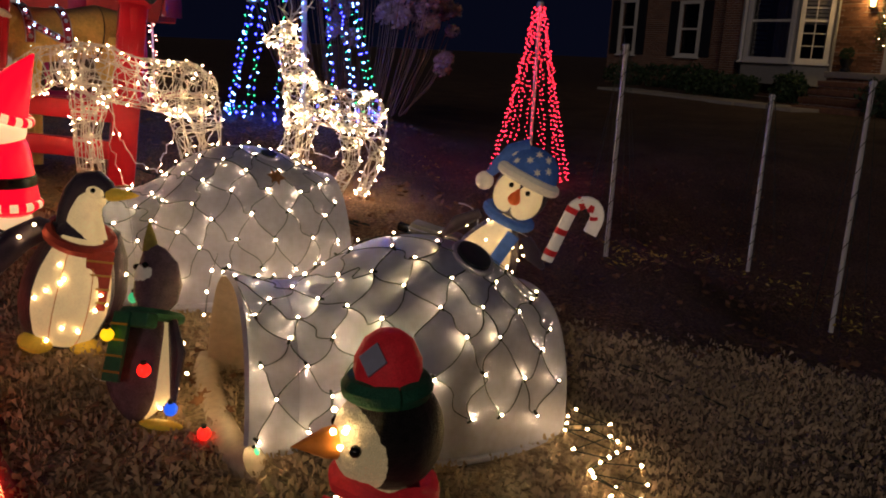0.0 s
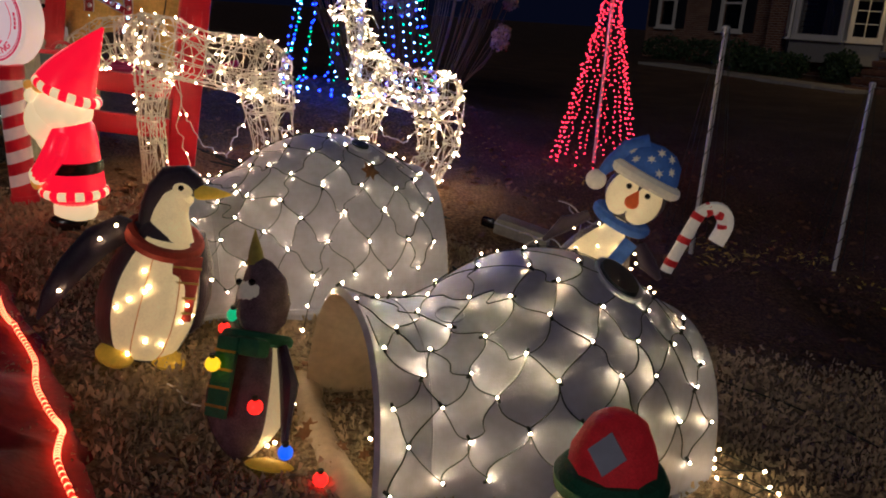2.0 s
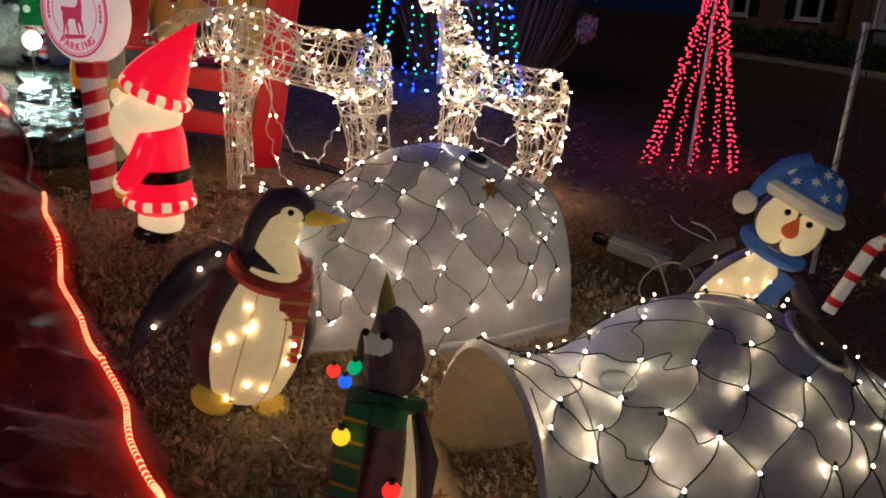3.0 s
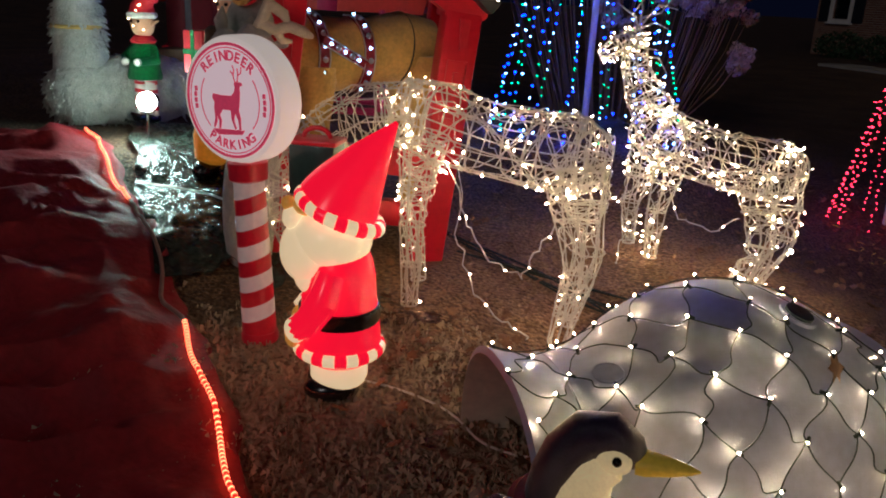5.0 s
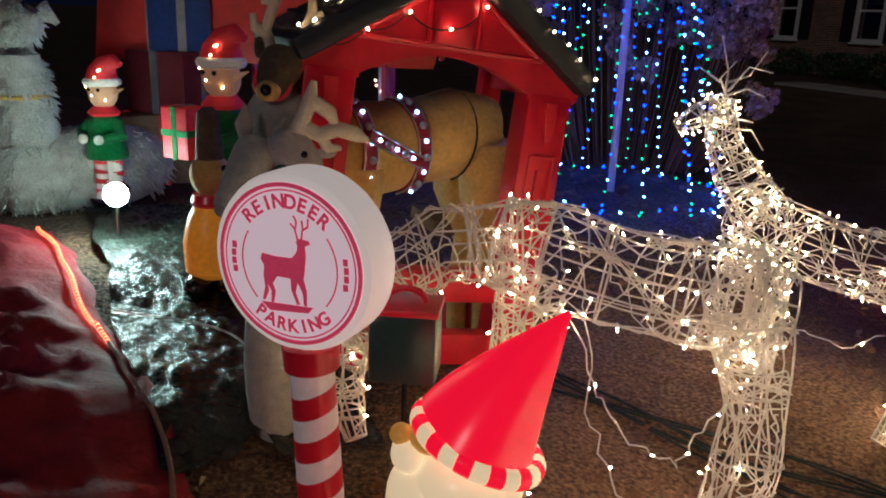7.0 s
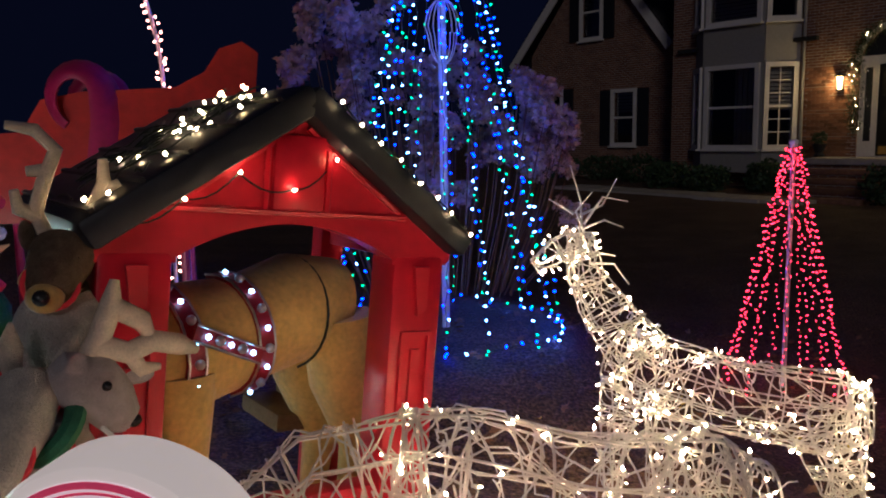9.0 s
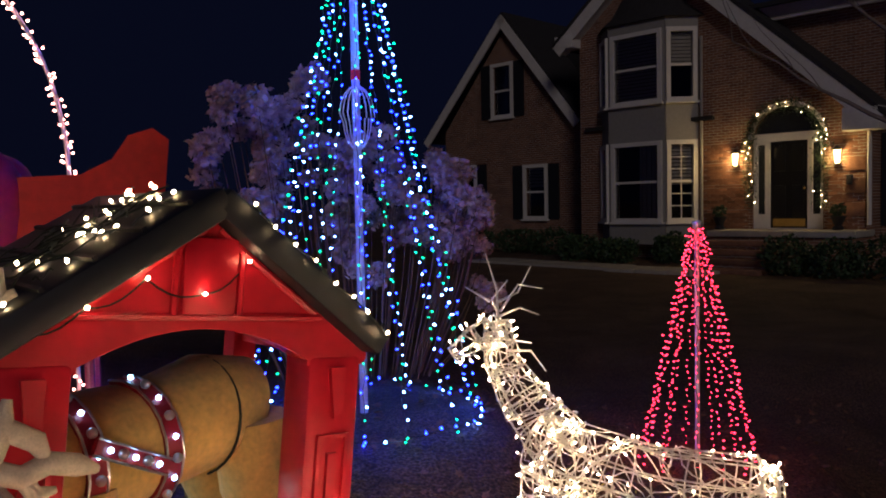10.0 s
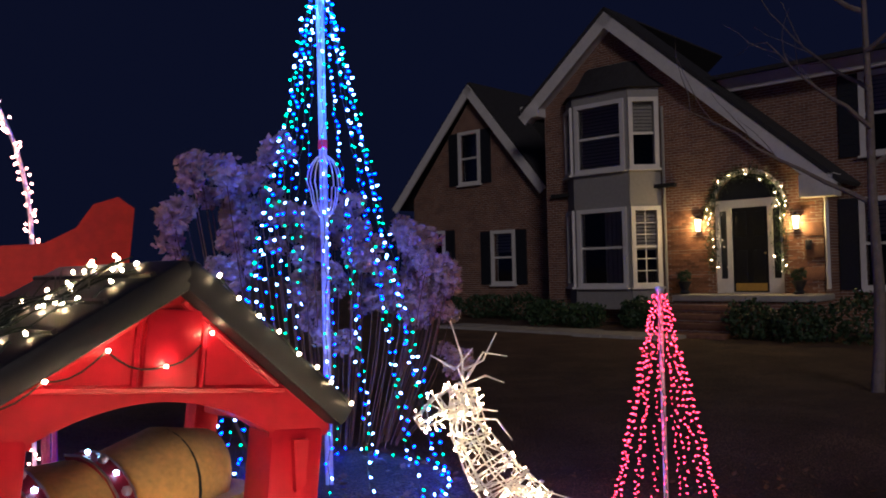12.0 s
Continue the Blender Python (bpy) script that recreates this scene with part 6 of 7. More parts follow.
# lights on the gable and the roof
stl = thing("light_string", ST, "warm light string along the stable gable and roof", "string lights")
sb = bulb_mesh("bulb", bulb_soft, 0.0048, 0.012)
gline = [(-0.42, 1.076), (-0.294, 1.134), (-0.164, 1.204), (-0.023, 1.171), (0.091, 1.255)]
ww = []
for (a, b), (c, d) in zip(gline, gline[1:]):
    for f in np.linspace(0, 1, 6)[:-1]:
        ww.append((a + (c - a) * f, -0.05, b + (d - b) * f - 0.022 * math.sin(math.pi * f)))
part("wire", Shape().tube(ww, 0.0028, 4), m_green_wire, stl)
for a, b in gline + [(-0.046, 1.328)]:
    part("bulb", sb, None, stl, "", aim((a, -0.055, b), (jig(0.4), -1, 0.3)))
rr = random.Random(6)


def roof_top(x, y):
    return (x, y, 1.443 - 0.695 * abs(x) + 0.012)


run = [(0.03 + 0.5 * (k + 0.5) / 8, -0.112 + jig(0.012), 1.43 - 0.695 * (0.03 + 0.5 * (k + 0.5) / 8) + jig(0.012)) for k in range(8)]
part("wire", Shape().tube(run, 0.0028, 4), m_green_wire, stl)
for p in run:
    part("bulb", sb, None, stl, "", aim(p, (jig(0.6), -0.8, 0.6)))
# clumps of the net along the ridge and three rows down the slope
spots = [(-0.01 - 0.09 * rr.random(), -0.06 + 0.62 * rr.random()) for _ in range(11)]
spots += [(-0.12 - 0.12 * rr.random(), -0.06 + 0.5 * rr.random()) for k in range(11)] + [(-0.32 + jig(0.01), 0.0), (-0.34, 0.17), (-0.35, 0.3), (-0.46, -0.05), (-0.49, 0.03)]
for x, y in spots:
    part("bulb", sb, None, stl, "", aim(roof_top(x, y), (jig(0.9), jig(0.9), 0.7)))
mesh_net = Shape()
for k in range(26):
    a, b = (-0.5 * rr.random(), 0.6 * rr.random()), (-0.5 * rr.random(), 0.6 * rr.random())
    mesh_net.tube([(a[0] + (b[0] - a[0]) * f, a[1] + (b[1] - a[1]) * f, 1.455 - 0.695 * abs(a[0] + (b[0] - a[0]) * f) + 0.008 * math.sin(9 * f)) for f in np.linspace(0, 1, 8)], 0.003, 4)
tagged(part("roof_net", mesh_net, m_green_wire, stl, "tangle of dark green wire on the roof"), kind="stuff")

# tan reindeer in harness
td = thing("reindeer_figure", STG @ pose(0.0, 0.36, 0.0, 0, 0, 10) @ Matrix.Scale(1.06, 4), "tan felt reindeer figure wearing a crimson harness with lights", "reindeer figure")
spine = [(-0.38, 0, 0.83), (-0.30, 0, 0.80), (-0.18, 0, 0.79), (0.0, 0, 0.80), (0.18, 0, 0.83), (0.30, 0, 0.82), (0.37, 0, 0.78)]
part("body", Shape().tube(spine, [0.10, 0.15, 0.165, 0.15, 0.16, 0.14, 0.05], 24), m_tan, td, "tan felt body")
for x, y in ((-0.25, -0.08), (-0.22, 0.08)):
    part("leg", Shape().tube([(x, y, 0.75), (x - 0.01, y, 0.5), (x + 0.01, y, 0.28), (x, y, 0.02)], [0.095, 0.065, 0.045, 0.04], 14), m_tan, td)
for x, y in ((0.28, -0.08), (0.27, 0.08)):
    part("leg", Shape().tube([(x, y, 0.80), (x + 0.01, y, 0.6), (x + 0.06, y, 0.38), (x + 0.02, y, 0.2), (x + 0.02, y, 0.02)], [0.11, 0.10, 0.055, 0.042, 0.04], 14), m_tan, td)
part("neck", Shape().tube([(-0.34, 0, 0.84), (-0.44, 0, 0.95), (-0.50, 0, 1.05)], [0.13, 0.10, 0.085], 18), m_tan, td)
part("tail", Shape().tube([(0.37, 0, 0.84), (0.42, 0, 0.78)], [0.03, 0.01], 8), m_tan, td)
part("seam_wire", Shape().tube([(0.15 + 0.03 * math.sin(a), -0.162 * math.cos(a - 0.9), 0.82 + 0.165 * math.sin(a - 0.9) * 1.0) for a in np.linspace(0.9 - 1.2, 0.9 + 1.57, 14)], 0.004, 5), m_green_wire, td)
hb = bulb_mesh("bulb", glow_mat("harness_led", (0.28, 0.6, 1.0), 9), 0.008, 0.012)


def strap(pts, wid, nrm):
    """A flat band along pts with a silver edge."""
    s, e = Shape(), Shape()
    P = [Vector(p) for p in pts]
    for i in range(len(P) - 1):
        d = (P[i + 1] - P[i]).normalized()
        w = d.cross(Vector(nrm[i])).normalized() * wid
        n2 = Vector(nrm[i]).normalized() * 0.005
        q = [P[i] - w, P[i] + w, P[i + 1] + w, P[i + 1] - w]
        s.add([a + n2 for a in q] + [a - n2 * 2 for a in q], [(0, 1, 2, 3), (7, 6, 5, 4), (0, 4, 5, 1), (1, 5, 6, 2), (2, 6, 7, 3), (3, 7, 4, 0)])
    for sgn in (-1, 1):
        ln = []
        for i in range(len(P)):
            d = (P[min(i + 1, len(P) - 1)] - P[max(i - 1, 0)]).normalized()
            k = min(i, len(nrm) - 1)
            ln.append(P[i] + d.cross(Vector(nrm[k])).normalized() * wid * sgn + Vector(nrm[k]).normalized() * 0.006)
        e.tube(ln, 0.0035, 5)
    a = part("harness_strap", s, m_harness, td, "crimson harness strap")
    part("strap_edging", e, m_silver, a, "silver braid")
    for i in range(1, len(P) - 1):
        if i % 2:
            part("bulb", hb, None, a, "", aim(P[i] + Vector(nrm[min(i, len(nrm) - 1)]).normalized() * 0.006, nrm[min(i, len(nrm) - 1)]))
        else:
            part("bell", Shape().ball(P[i] + Vector(nrm[min(i, len(nrm) - 1)]).normalized() * 0.012, 0.013, 8, 6), m_silver, a)


for x0, rr_, zz in ((-0.27, 0.168, 0.80), (-0.06, 0.163, 0.795)):
    angs = np.linspace(-0.2, 2.9, 11) if x0 < 0 else np.linspace(0.0, 2.6, 10)
    strap([(x0 + 0.02 * math.sin(a), -rr_ * math.sin(a), zz + rr_ * math.cos(a)) for a in angs], 0.024, [(0, -math.sin(a), math.cos(a)) for a in angs])
strap([(-0.26 + 0.19 * f, -0.176, 0.865 - 0.10 * f) for f in np.linspace(0, 1, 7)], 0.02, [(0, -1, 0.1)] * 7)


# ---- plush animals by the stable ----
def plush(name, m, material, label, parts_):
    t = thing(name, m, label, "plush animal")
    for nm, shape, mt, lb in parts_:
        part(nm, shape, mt or material, t, lb)
    return t


GR = STG @ pose(-0.55, -0.08, 0.325) @ Matrix.Scale(0.66, 4)
gp = plush("plush_reindeer", GR, m_grey_plush, "grey plush reindeer with cream antlers and a green collar", [
    ("body", Shape().ball((0.02, 0.16, 0.0), (0.13, 0.14, 0.55), 20, 14).tube([(0.0, 0.14, 0.40), (-0.10, 0.06, 0.62), (-0.14, 0.0, 0.72), (-0.12, -0.02, 0.82)], [0.13, 0.125, 0.12, 0.10], 18), None, "grey plush body and neck"),
    ("head", Shape().tube([(-0.13, -0.02, 0.88), (-0.08, -0.03, 0.90), (-0.01, -0.03, 0.88), (0.035, -0.04, 0.82), (0.07, -0.045, 0.75), (0.085, -0.046, 0.725)], [0.05, 0.095, 0.105, 0.09, 0.066, 0.036], 20), None, "grey plush head"),
    ("nose", Shape().ball((0.10, -0.075, 0.745), (0.026, 0.024, 0.022), 12, 8), m_eye, "black nose"),
    ("mouth", Shape().tube([(0.075, -0.10, 0.695), (0.03, -0.115, 0.71), (-0.01, -0.118, 0.76)], 0.008, 6), m_white_f, "white mouth line"),
    ("eye", Shape().ball((0.01, -0.132, 0.89), 0.016, 10, 8), m_eye, ""),
    ("ear", Shape().ball((-0.06, -0.10, 0.95), (0.035, 0.018, 0.05), 12, 8), None, ""),
    ("ear", Shape().ball((0.13, -0.06, 0.88), (0.05, 0.016, 0.025), 12, 8), None, ""),
    ("collar", Shape().tube([(-0.13 + 0.13 * math.cos(a) * 0.5, -0.02 + 0.135 * math.sin(a), 0.76 + 0.07 * math.cos(a)) for a in np.linspace(0, 6.28, 22)], 0.032, 8), m_green_f, "dark green collar"),
    ("bow", Shape().ball((-0.07, -0.155, 0.70), (0.035, 0.02, 0.03), 10, 8).ball((-0.13, -0.15, 0.73), (0.035, 0.02, 0.03), 10, 8), m_red_f, "red bow"),
])
for line, w in (([(-0.02, -0.02, 0.94), (0.02, -0.05, 1.02), (0.06, -0.06, 1.12), (0.08, -0.05, 1.2)], 0.036), ([(0.06, -0.06, 1.12), (0.15, -0.07, 1.06), (0.18, -0.07, 0.99)], 0.034), ([(0.02, -0.05, 1.0), (0.1, -0.07, 0.965), (0.18, -0.07, 0.99), (0.27, -0.06, 0.96), (0.33, -0.05, 0.93)], 0.036), ([(0.1, -0.07, 0.97), (0.14, -0.06, 0.90), (0.2, -0.06, 0.9)], 0.028), ([(0.06, -0.06, 1.12), (0.03, -0.06, 1.06), (-0.01, -0.05, 1.0)], 0.03)):
    part("antler", Shape().tube(line, [w] * (len(line) - 1) + [w * 0.4], 10), m_antler, gp, "floppy cream felt antler")
plush("plush_deer", pose(-2.95, 4.68, 0.30), m_pale_plush, "cream plush deer head down, with a red halter", [
    ("body", Shape().ball((0.02, 0.16, 0.20), (0.11, 0.13, 0.40), 20, 14), None, ""),
    ("neck", Shape().tube([(0.02, 0.13, 0.55), (0.015, 0.09, 0.72), (0.01, 0.04, 0.86)], [0.095, 0.075, 0.065], 18), None, ""),
    ("head", Shape().tube([(0.01, 0.07, 0.94), (0.01, 0.02, 0.935), (0.012, -0.05, 0.895), (0.0, -0.12, 0.845), (-0.006, -0.165, 0.815), (-0.008, -0.185, 0.805)], [0.035, 0.062, 0.062, 0.05, 0.042, 0.022], 20), None, ""),
    ("ear", Shape().tube([(-0.02, 0.03, 0.965), (-0.025, 0.035, 1.02), (-0.02, 0.04, 1.075)], [0.018, 0.030, 0.004], 12, flat=0.45), None, ""),
    ("ear", Shape().tube([(0.05, 0.04, 0.96), (0.085, 0.05, 1.0), (0.10, 0.05, 1.04)], [0.016, 0.026, 0.004], 12, flat=0.45), None, ""),
    ("eye", Shape().ball((0.035, -0.085, 0.905), 0.010, 10, 8), m_eye, "black eye"),
    ("eye", Shape().ball((-0.045, -0.08, 0.905), 0.010, 10, 8), m_eye, "black eye"),
    ("halter", Shape().tube([(0.0 + 0.055 * math.cos(a), -0.115 + 0.032 * math.sin(a), 0.85 + 0.047 * math.sin(a)) for a in np.linspace(0, 6.28, 20)], 0.006, 6).tube([(0.052, -0.10, 0.875), (0.066, -0.04, 0.90), (0.066, 0.03, 0.91)], 0.006, 6), m_red_f, "red halter"),
    ("muzzle", Shape().ball((-0.008, -0.185, 0.81), (0.03, 0.012, 0.022), 12, 8), m_grey_plush, "grey nose"),
])
DK = pose(-2.925, 4.89, 1.008, 0, 0, 20) @ Matrix.Scale(0.55, 4)
dk = plush("reindeer_figure", DK, m_dark_deer, "dark brown reindeer figure with tall antlers and white chest", [
    ("body", Shape().ball((0.05, 0.2, 0.42), (0.17, 0.30, 0.2), 20, 14), None, ""),
    ("chest", Shape().ball((0.0, -0.02, 0.54), (0.19, 0.15, 0.22), 18, 12), m_white_fur, "white furry chest"),
    ("neck", Shape().tube([(0.02, 0.02, 0.6), (0.02, -0.02, 0.75)], [0.11, 0.085], 16), None, ""),
    ("head", Shape().tube([(0.03, 0.05, 0.86), (0.02, -0.02, 0.86), (-0.02, -0.10, 0.80), (-0.05, -0.16, 0.74)], [0.07, 0.125, 0.105, 0.075], 18), None, ""),
    ("muzzle", Shape().ball((-0.06, -0.185, 0.73), (0.07, 0.06, 0.06), 12, 8), m_tan, "tan muzzle"),
    ("nose", Shape().ball((-0.075, -0.24, 0.74), 0.032, 10, 8), m_eye, ""),
    ("halter", Shape().tube([(-0.035 + 0.098 * math.cos(a), -0.13 + 0.05 * math.sin(a), 0.77 + 0.088 * math.sin(a)) for a in np.linspace(0, 6.28, 18)], 0.010, 6), m_red_f, "red halter"),
    ("leg", Shape().tube([(-0.08, 0.0, 0.4), (-0.08, 0.0, -1.02)], [0.05, 0.035], 10), None, ""), ("leg", Shape().tube([(0.12, 0.0, 0.4), (0.12, 0.0, -1.02)], [0.05, 0.035], 10), None, ""),
    ("leg", Shape().tube([(-0.06, 0.4, 0.4), (-0.06, 0.4, -1.02)], [0.05, 0.035], 10), None, ""), ("leg", Shape().tube([(0.14, 0.4, 0.4), (0.14, 0.4, -1.02)], [0.05, 0.035], 10), None, ""),
    ("ear", Shape().ball((0.15, -0.0, 0.93), (0.07, 0.02, 0.03), 10, 8), None, ""),
    ("ear", Shape().ball((-0.10, 0.03, 0.95), (0.03, 0.02, 0.06), 10, 8), None, ""),
    ("eye", Shape().ball((0.06, -0.125, 0.86), 0.018, 8, 6), m_eye, ""),
])
for line in ([(-0.02, 0.02, 0.92), (-0.06, 0.03, 1.04), (-0.02, 0.04, 1.16), (0.03, 0.04, 1.28), (-0.04, 0.04, 1.36), (-0.14, 0.03, 1.38)], [(-0.05, 0.03, 1.02), (-0.12, 0.01, 1.06), (-0.13, 0.0, 1.13)], [(0.06, 0.02, 0.92), (0.14, 0.03, 1.02), (0.2, 0.04, 1.14), (0.2, 0.03, 1.24)], [(0.0, 0.04, 1.2), (-0.08, 0.03, 1.2)], [(0.18, 0.04, 1.1), (0.26, 0.03, 1.14)]):
    part("antler", Shape().tube(line, [0.034] * (len(line) - 1) + [0.022], 10, flat=0.75), m_antler, dk, "beige antler")
go = thing("snowman_figure", pose(-3.46, 5.62, ground_z(-3.46, 5.62)), "orange glowing plastic figure with black boots", "lawn figure")
part("boot", Shape().ball((-0.05, -0.03, 0.06), (0.07, 0.1, 0.065), 16, 10), m_santa_black, go, "black boot")
part("boot", Shape().ball((0.09, -0.01, 0.06), (0.07, 0.1, 0.065), 16, 10), m_santa_black, go, "black boot")
part("body", Shape().lathe([(0.08, 0.1), (0.12, 0.13), (0.125, 0.25), (0.10, 0.36), (0.07, 0.42)], 20), m_goose, go, "orange glowing body")
part("collar", Shape().lathe([(0.075, 0.41), (0.085, 0.43), (0.075, 0.46)], 18), m_post_red, go)
part("head", Shape().ball((0, 0, 0.54), (0.085, 0.085, 0.095), 18, 12), m_tan, go, "tan head")
part("hat", Shape().lathe([(0.06, 0.60), (0.05, 0.72), (0.045, 0.80), (0.02, 0.82)], 14), m_dark_deer, go, "dark hat")


# ---- elves ----
def elf(m, label, turn, box):
    e = thing("elf_figure", m, label, "elf figure", "elf figures")
    for sx in (-1, 1):
        lp = [(sx * 0.05, 0, 0.36), (sx * 0.075, -0.03 * sx, 0.2), (sx * 0.07, 0.0, 0.05)]
        lg = part("leg", Shape().tube(lp, [0.05, 0.042, 0.036], 12), m_white_f, e, "red and white striped leg")
        for k in range(4):
            f = 0.1 + 0.22 * k
            a, b = Vector(lp[0]).lerp(Vector(lp[2]), f), Vector(lp[0]).lerp(Vector(lp[2]), f + 0.1)
            off = Vector((sx * 0.015 * math.sin(math.pi * f), -0.02 * sx * math.sin(math.pi * f), 0))
            part("stripe", Shape().tube([a + off, b + off], 0.05 - 0.012 * f, 12), m_red_f, lg)
        part("shoe", Shape().tube([(sx * 0.07, 0.04, 0.025), (sx * 0.075, -0.05, 0.03), (sx * 0.08, -0.1, 0.07)], [0.03, 0.035, 0.008], 10), m_santa_black, e)
        part("arm", Shape().tube([(sx * 0.09, 0, 0.58), (sx * 0.15, -0.04, 0.5), (sx * 0.08, -0.13, 0.48)], [0.04, 0.042, 0.03], 12), m_elf_green, e, "green tinsel sleeve")
        part("mitten", Shape().ball((sx * 0.06, -0.15, 0.48), 0.032, 10, 8), m_white_f, e, "white mitten")
        part("ear", Shape().tube([(sx * 0.085, 0, 0.77), (sx * 0.15, 0.02, 0.80)], [0.03, 0.004], 8, flat=0.5), m_skin, e)
        part("eye", Shape().ball((sx * 0.035, -0.088, 0.79), 0.012, 8, 6), m_eye, e)
    part("tunic", Shape().lathe([(0.13, 0.34), (0.135, 0.37), (0.11, 0.48), (0.115, 0.56), (0.07, 0.65)], 18), m_elf_green, e, "green tinsel tunic")
    part("collar", Shape().lathe([(0.09, 0.62), (0.105, 0.64), (0.07, 0.68)], 14), m_red_f, e, "red collar")
    part("head", Shape().ball((0, 0, 0.76), (0.092, 0.09, 0.1), 20, 14), m_skin, e, "elf face lit from within")
    part("nose", Shape().ball((0, -0.092, 0.765), 0.013, 8, 6), m_skin, e)
    h = part("hat", Shape().tube([(0, 0, 0.84), (0.01, 0, 0.89), (0.04, 0.0, 0.94), (0.10, 0.0, 0.97), (0.15, 0.0, 0.95)], [0.10, 0.095, 0.07, 0.045, 0.02], 18), m_red_f, e, "red hat")
    part("hat_brim", Shape().tube([(0.095 * math.cos(a), 0.095 * math.sin(a), 0.835) for a in np.linspace(0, 6.28, 24)], 0.026, 8), m_white_f, h, "white hat brim")
    rnd = random.Random(5)
    for _ in range(8):
        a, z = rnd.uniform(-2.5, -0.6), rnd.uniform(0.7, 0.93)
        part("bulb", glow_small, None, e, "", aim((0.096 * math.cos(a), 0.096 * math.sin(a), z), (math.cos(a), math.sin(a), 0)))
    if box:
        g = part("present", Shape().box((-0.06, -0.20, 0.52), (0.16, 0.12, 0.24), ch=0.006), m_red_f, e, "red present with green ribbon")
        part("ribbon", Shape().box((-0.06, -0.20, 0.52), (0.03, 0.126, 0.246)).box((-0.06, -0.20, 0.52), (0.166, 0.126, 0.03)), m_elf_green, g)
    return e


elf(pose(-3.62, 6.2, 0.56, 0, 0, -22), "green and red tinsel elf holding a present", 0, True)
e2 = elf(pose(-4.42, 6.55, 0.56, 0, 0, -10) @ Matrix.Scale(0.82, 4), "small green and red elf beside a bright floodlight", 0, False)

# white floodlight low on the ground
fl = thing("floodlight", pose(-4.08, 5.98, ground_z(-4.08, 5.98)), "small bright floodlight on a ground stake", "floodlight")
part("stake", Shape().tube([(0, 0, -0.05), (0, 0, 0.2)], 0.008, 6), m_santa_black, fl)
part("housing", Shape().lathe([(0.03, 0.06), (0.05, 0.0), (0.055, -0.02)], 16, pose(0, 0.03, 0.25, -80, 0, 0)), m_santa_black, fl, "black lamp housing")
part("lens", Shape().lathe([(0.001, 0.0), (0.058, 0.0), (0.058, 0.006), (0.001, 0.012)], 16, pose(0.0, -0.0, 0.25, 80, 0, 20)), m_spot, fl, "glowing white lens")
fp = bpy.data.lights.new("floodlight_beam", "POINT")
fp.energy, fp.color, fp.shadow_soft_size = 20, (0.72, 1.0, 0.93), 0.05
new("floodlight_beam", fp).matrix_world = pose(-4.05, 5.90, ground_z(-4.08, 5.98) + 0.30)

# white llama lying down
ll = thing("llama_figure", pose(-4.80, 6.75, 0.52, 0, 0, -25) @ Matrix.Scale(1.25, 4), "white furry llama figure lying down", "lawn figure")
part("body", Shape().ball((0.05, 0.15, 0.16), (0.24, 0.40, 0.2), 24, 16).ball((-0.02, -0.15, 0.15), (0.2, 0.2, 0.18), 20, 12), m_white_fur, ll, "white furry body")
part("neck", Shape().tube([(-0.05, -0.12, 0.2), (-0.06, -0.15, 0.45), (-0.05, -0.15, 0.68)], [0.17, 0.12, 0.10], 18), m_white_fur, ll)
part("head", Shape().tube([(0.06, -0.10, 0.80), (-0.04, -0.15, 0.80), (-0.14, -0.2, 0.76), (-0.2, -0.23, 0.72)], [0.05, 0.10, 0.08, 0.045], 18), m_white_fur, ll)
for q in ((0.08, -0.08, 0.86), (0.0, -0.04, 0.88)):
    part("ear", Shape().tube([q, (q[0] + 0.06, q[1] + 0.02, q[2] - 0.05)], [0.035, 0.012], 10, flat=0.5), m_white_fur, ll)
part("eye", Shape().ball((-0.11, -0.265, 0.80), 0.014, 8, 6), m_eye, ll)
rl = random.Random(61)
fur = Shape()
for c, r, n in (((0.05, 0.15, 0.16), (0.24, 0.40, 0.2), 700), ((-0.02, -0.15, 0.15), (0.2, 0.2, 0.18), 400), ((-0.055, -0.14, 0.42), (0.125, 0.125, 0.30), 700), ((-0.05, -0.15, 0.80), (0.11, 0.11, 0.10), 200)):
    for _ in range(n):
        d = Vector((rl.gauss(0, 1), rl.gauss(0, 1), rl.gauss(0, 1))).normalized()
        p = Vector(c) + Vector((d.x * r[0], d.y * r[1], d.z * r[2])) * 0.97
        if p.z < 0.01:
            continue
        t = aim(p, (d.x, d.y, d.z - 0.9), rl.uniform(0, 360))
        a = rl.uniform(0.03, 0.06)
        fur.add([(-0.012, 0, 0), (0.012, 0, 0), (0.0, 0.006, a), (0.0, -0.012, a * 0.3)], [(0, 1, 2), (0, 3, 2), (1, 3, 2)], t)
part("fur", fur, m_white_fur, ll, "shaggy white tufts", sharp=180)
part("halter", Shape().tube([(-0.06 + 0.12 * math.cos(a), -0.15 + 0.12 * math.sin(a), 0.50) for a in np.linspace(0, 6.28, 20)], 0.012, 6), m_tan, ll, "tan band")

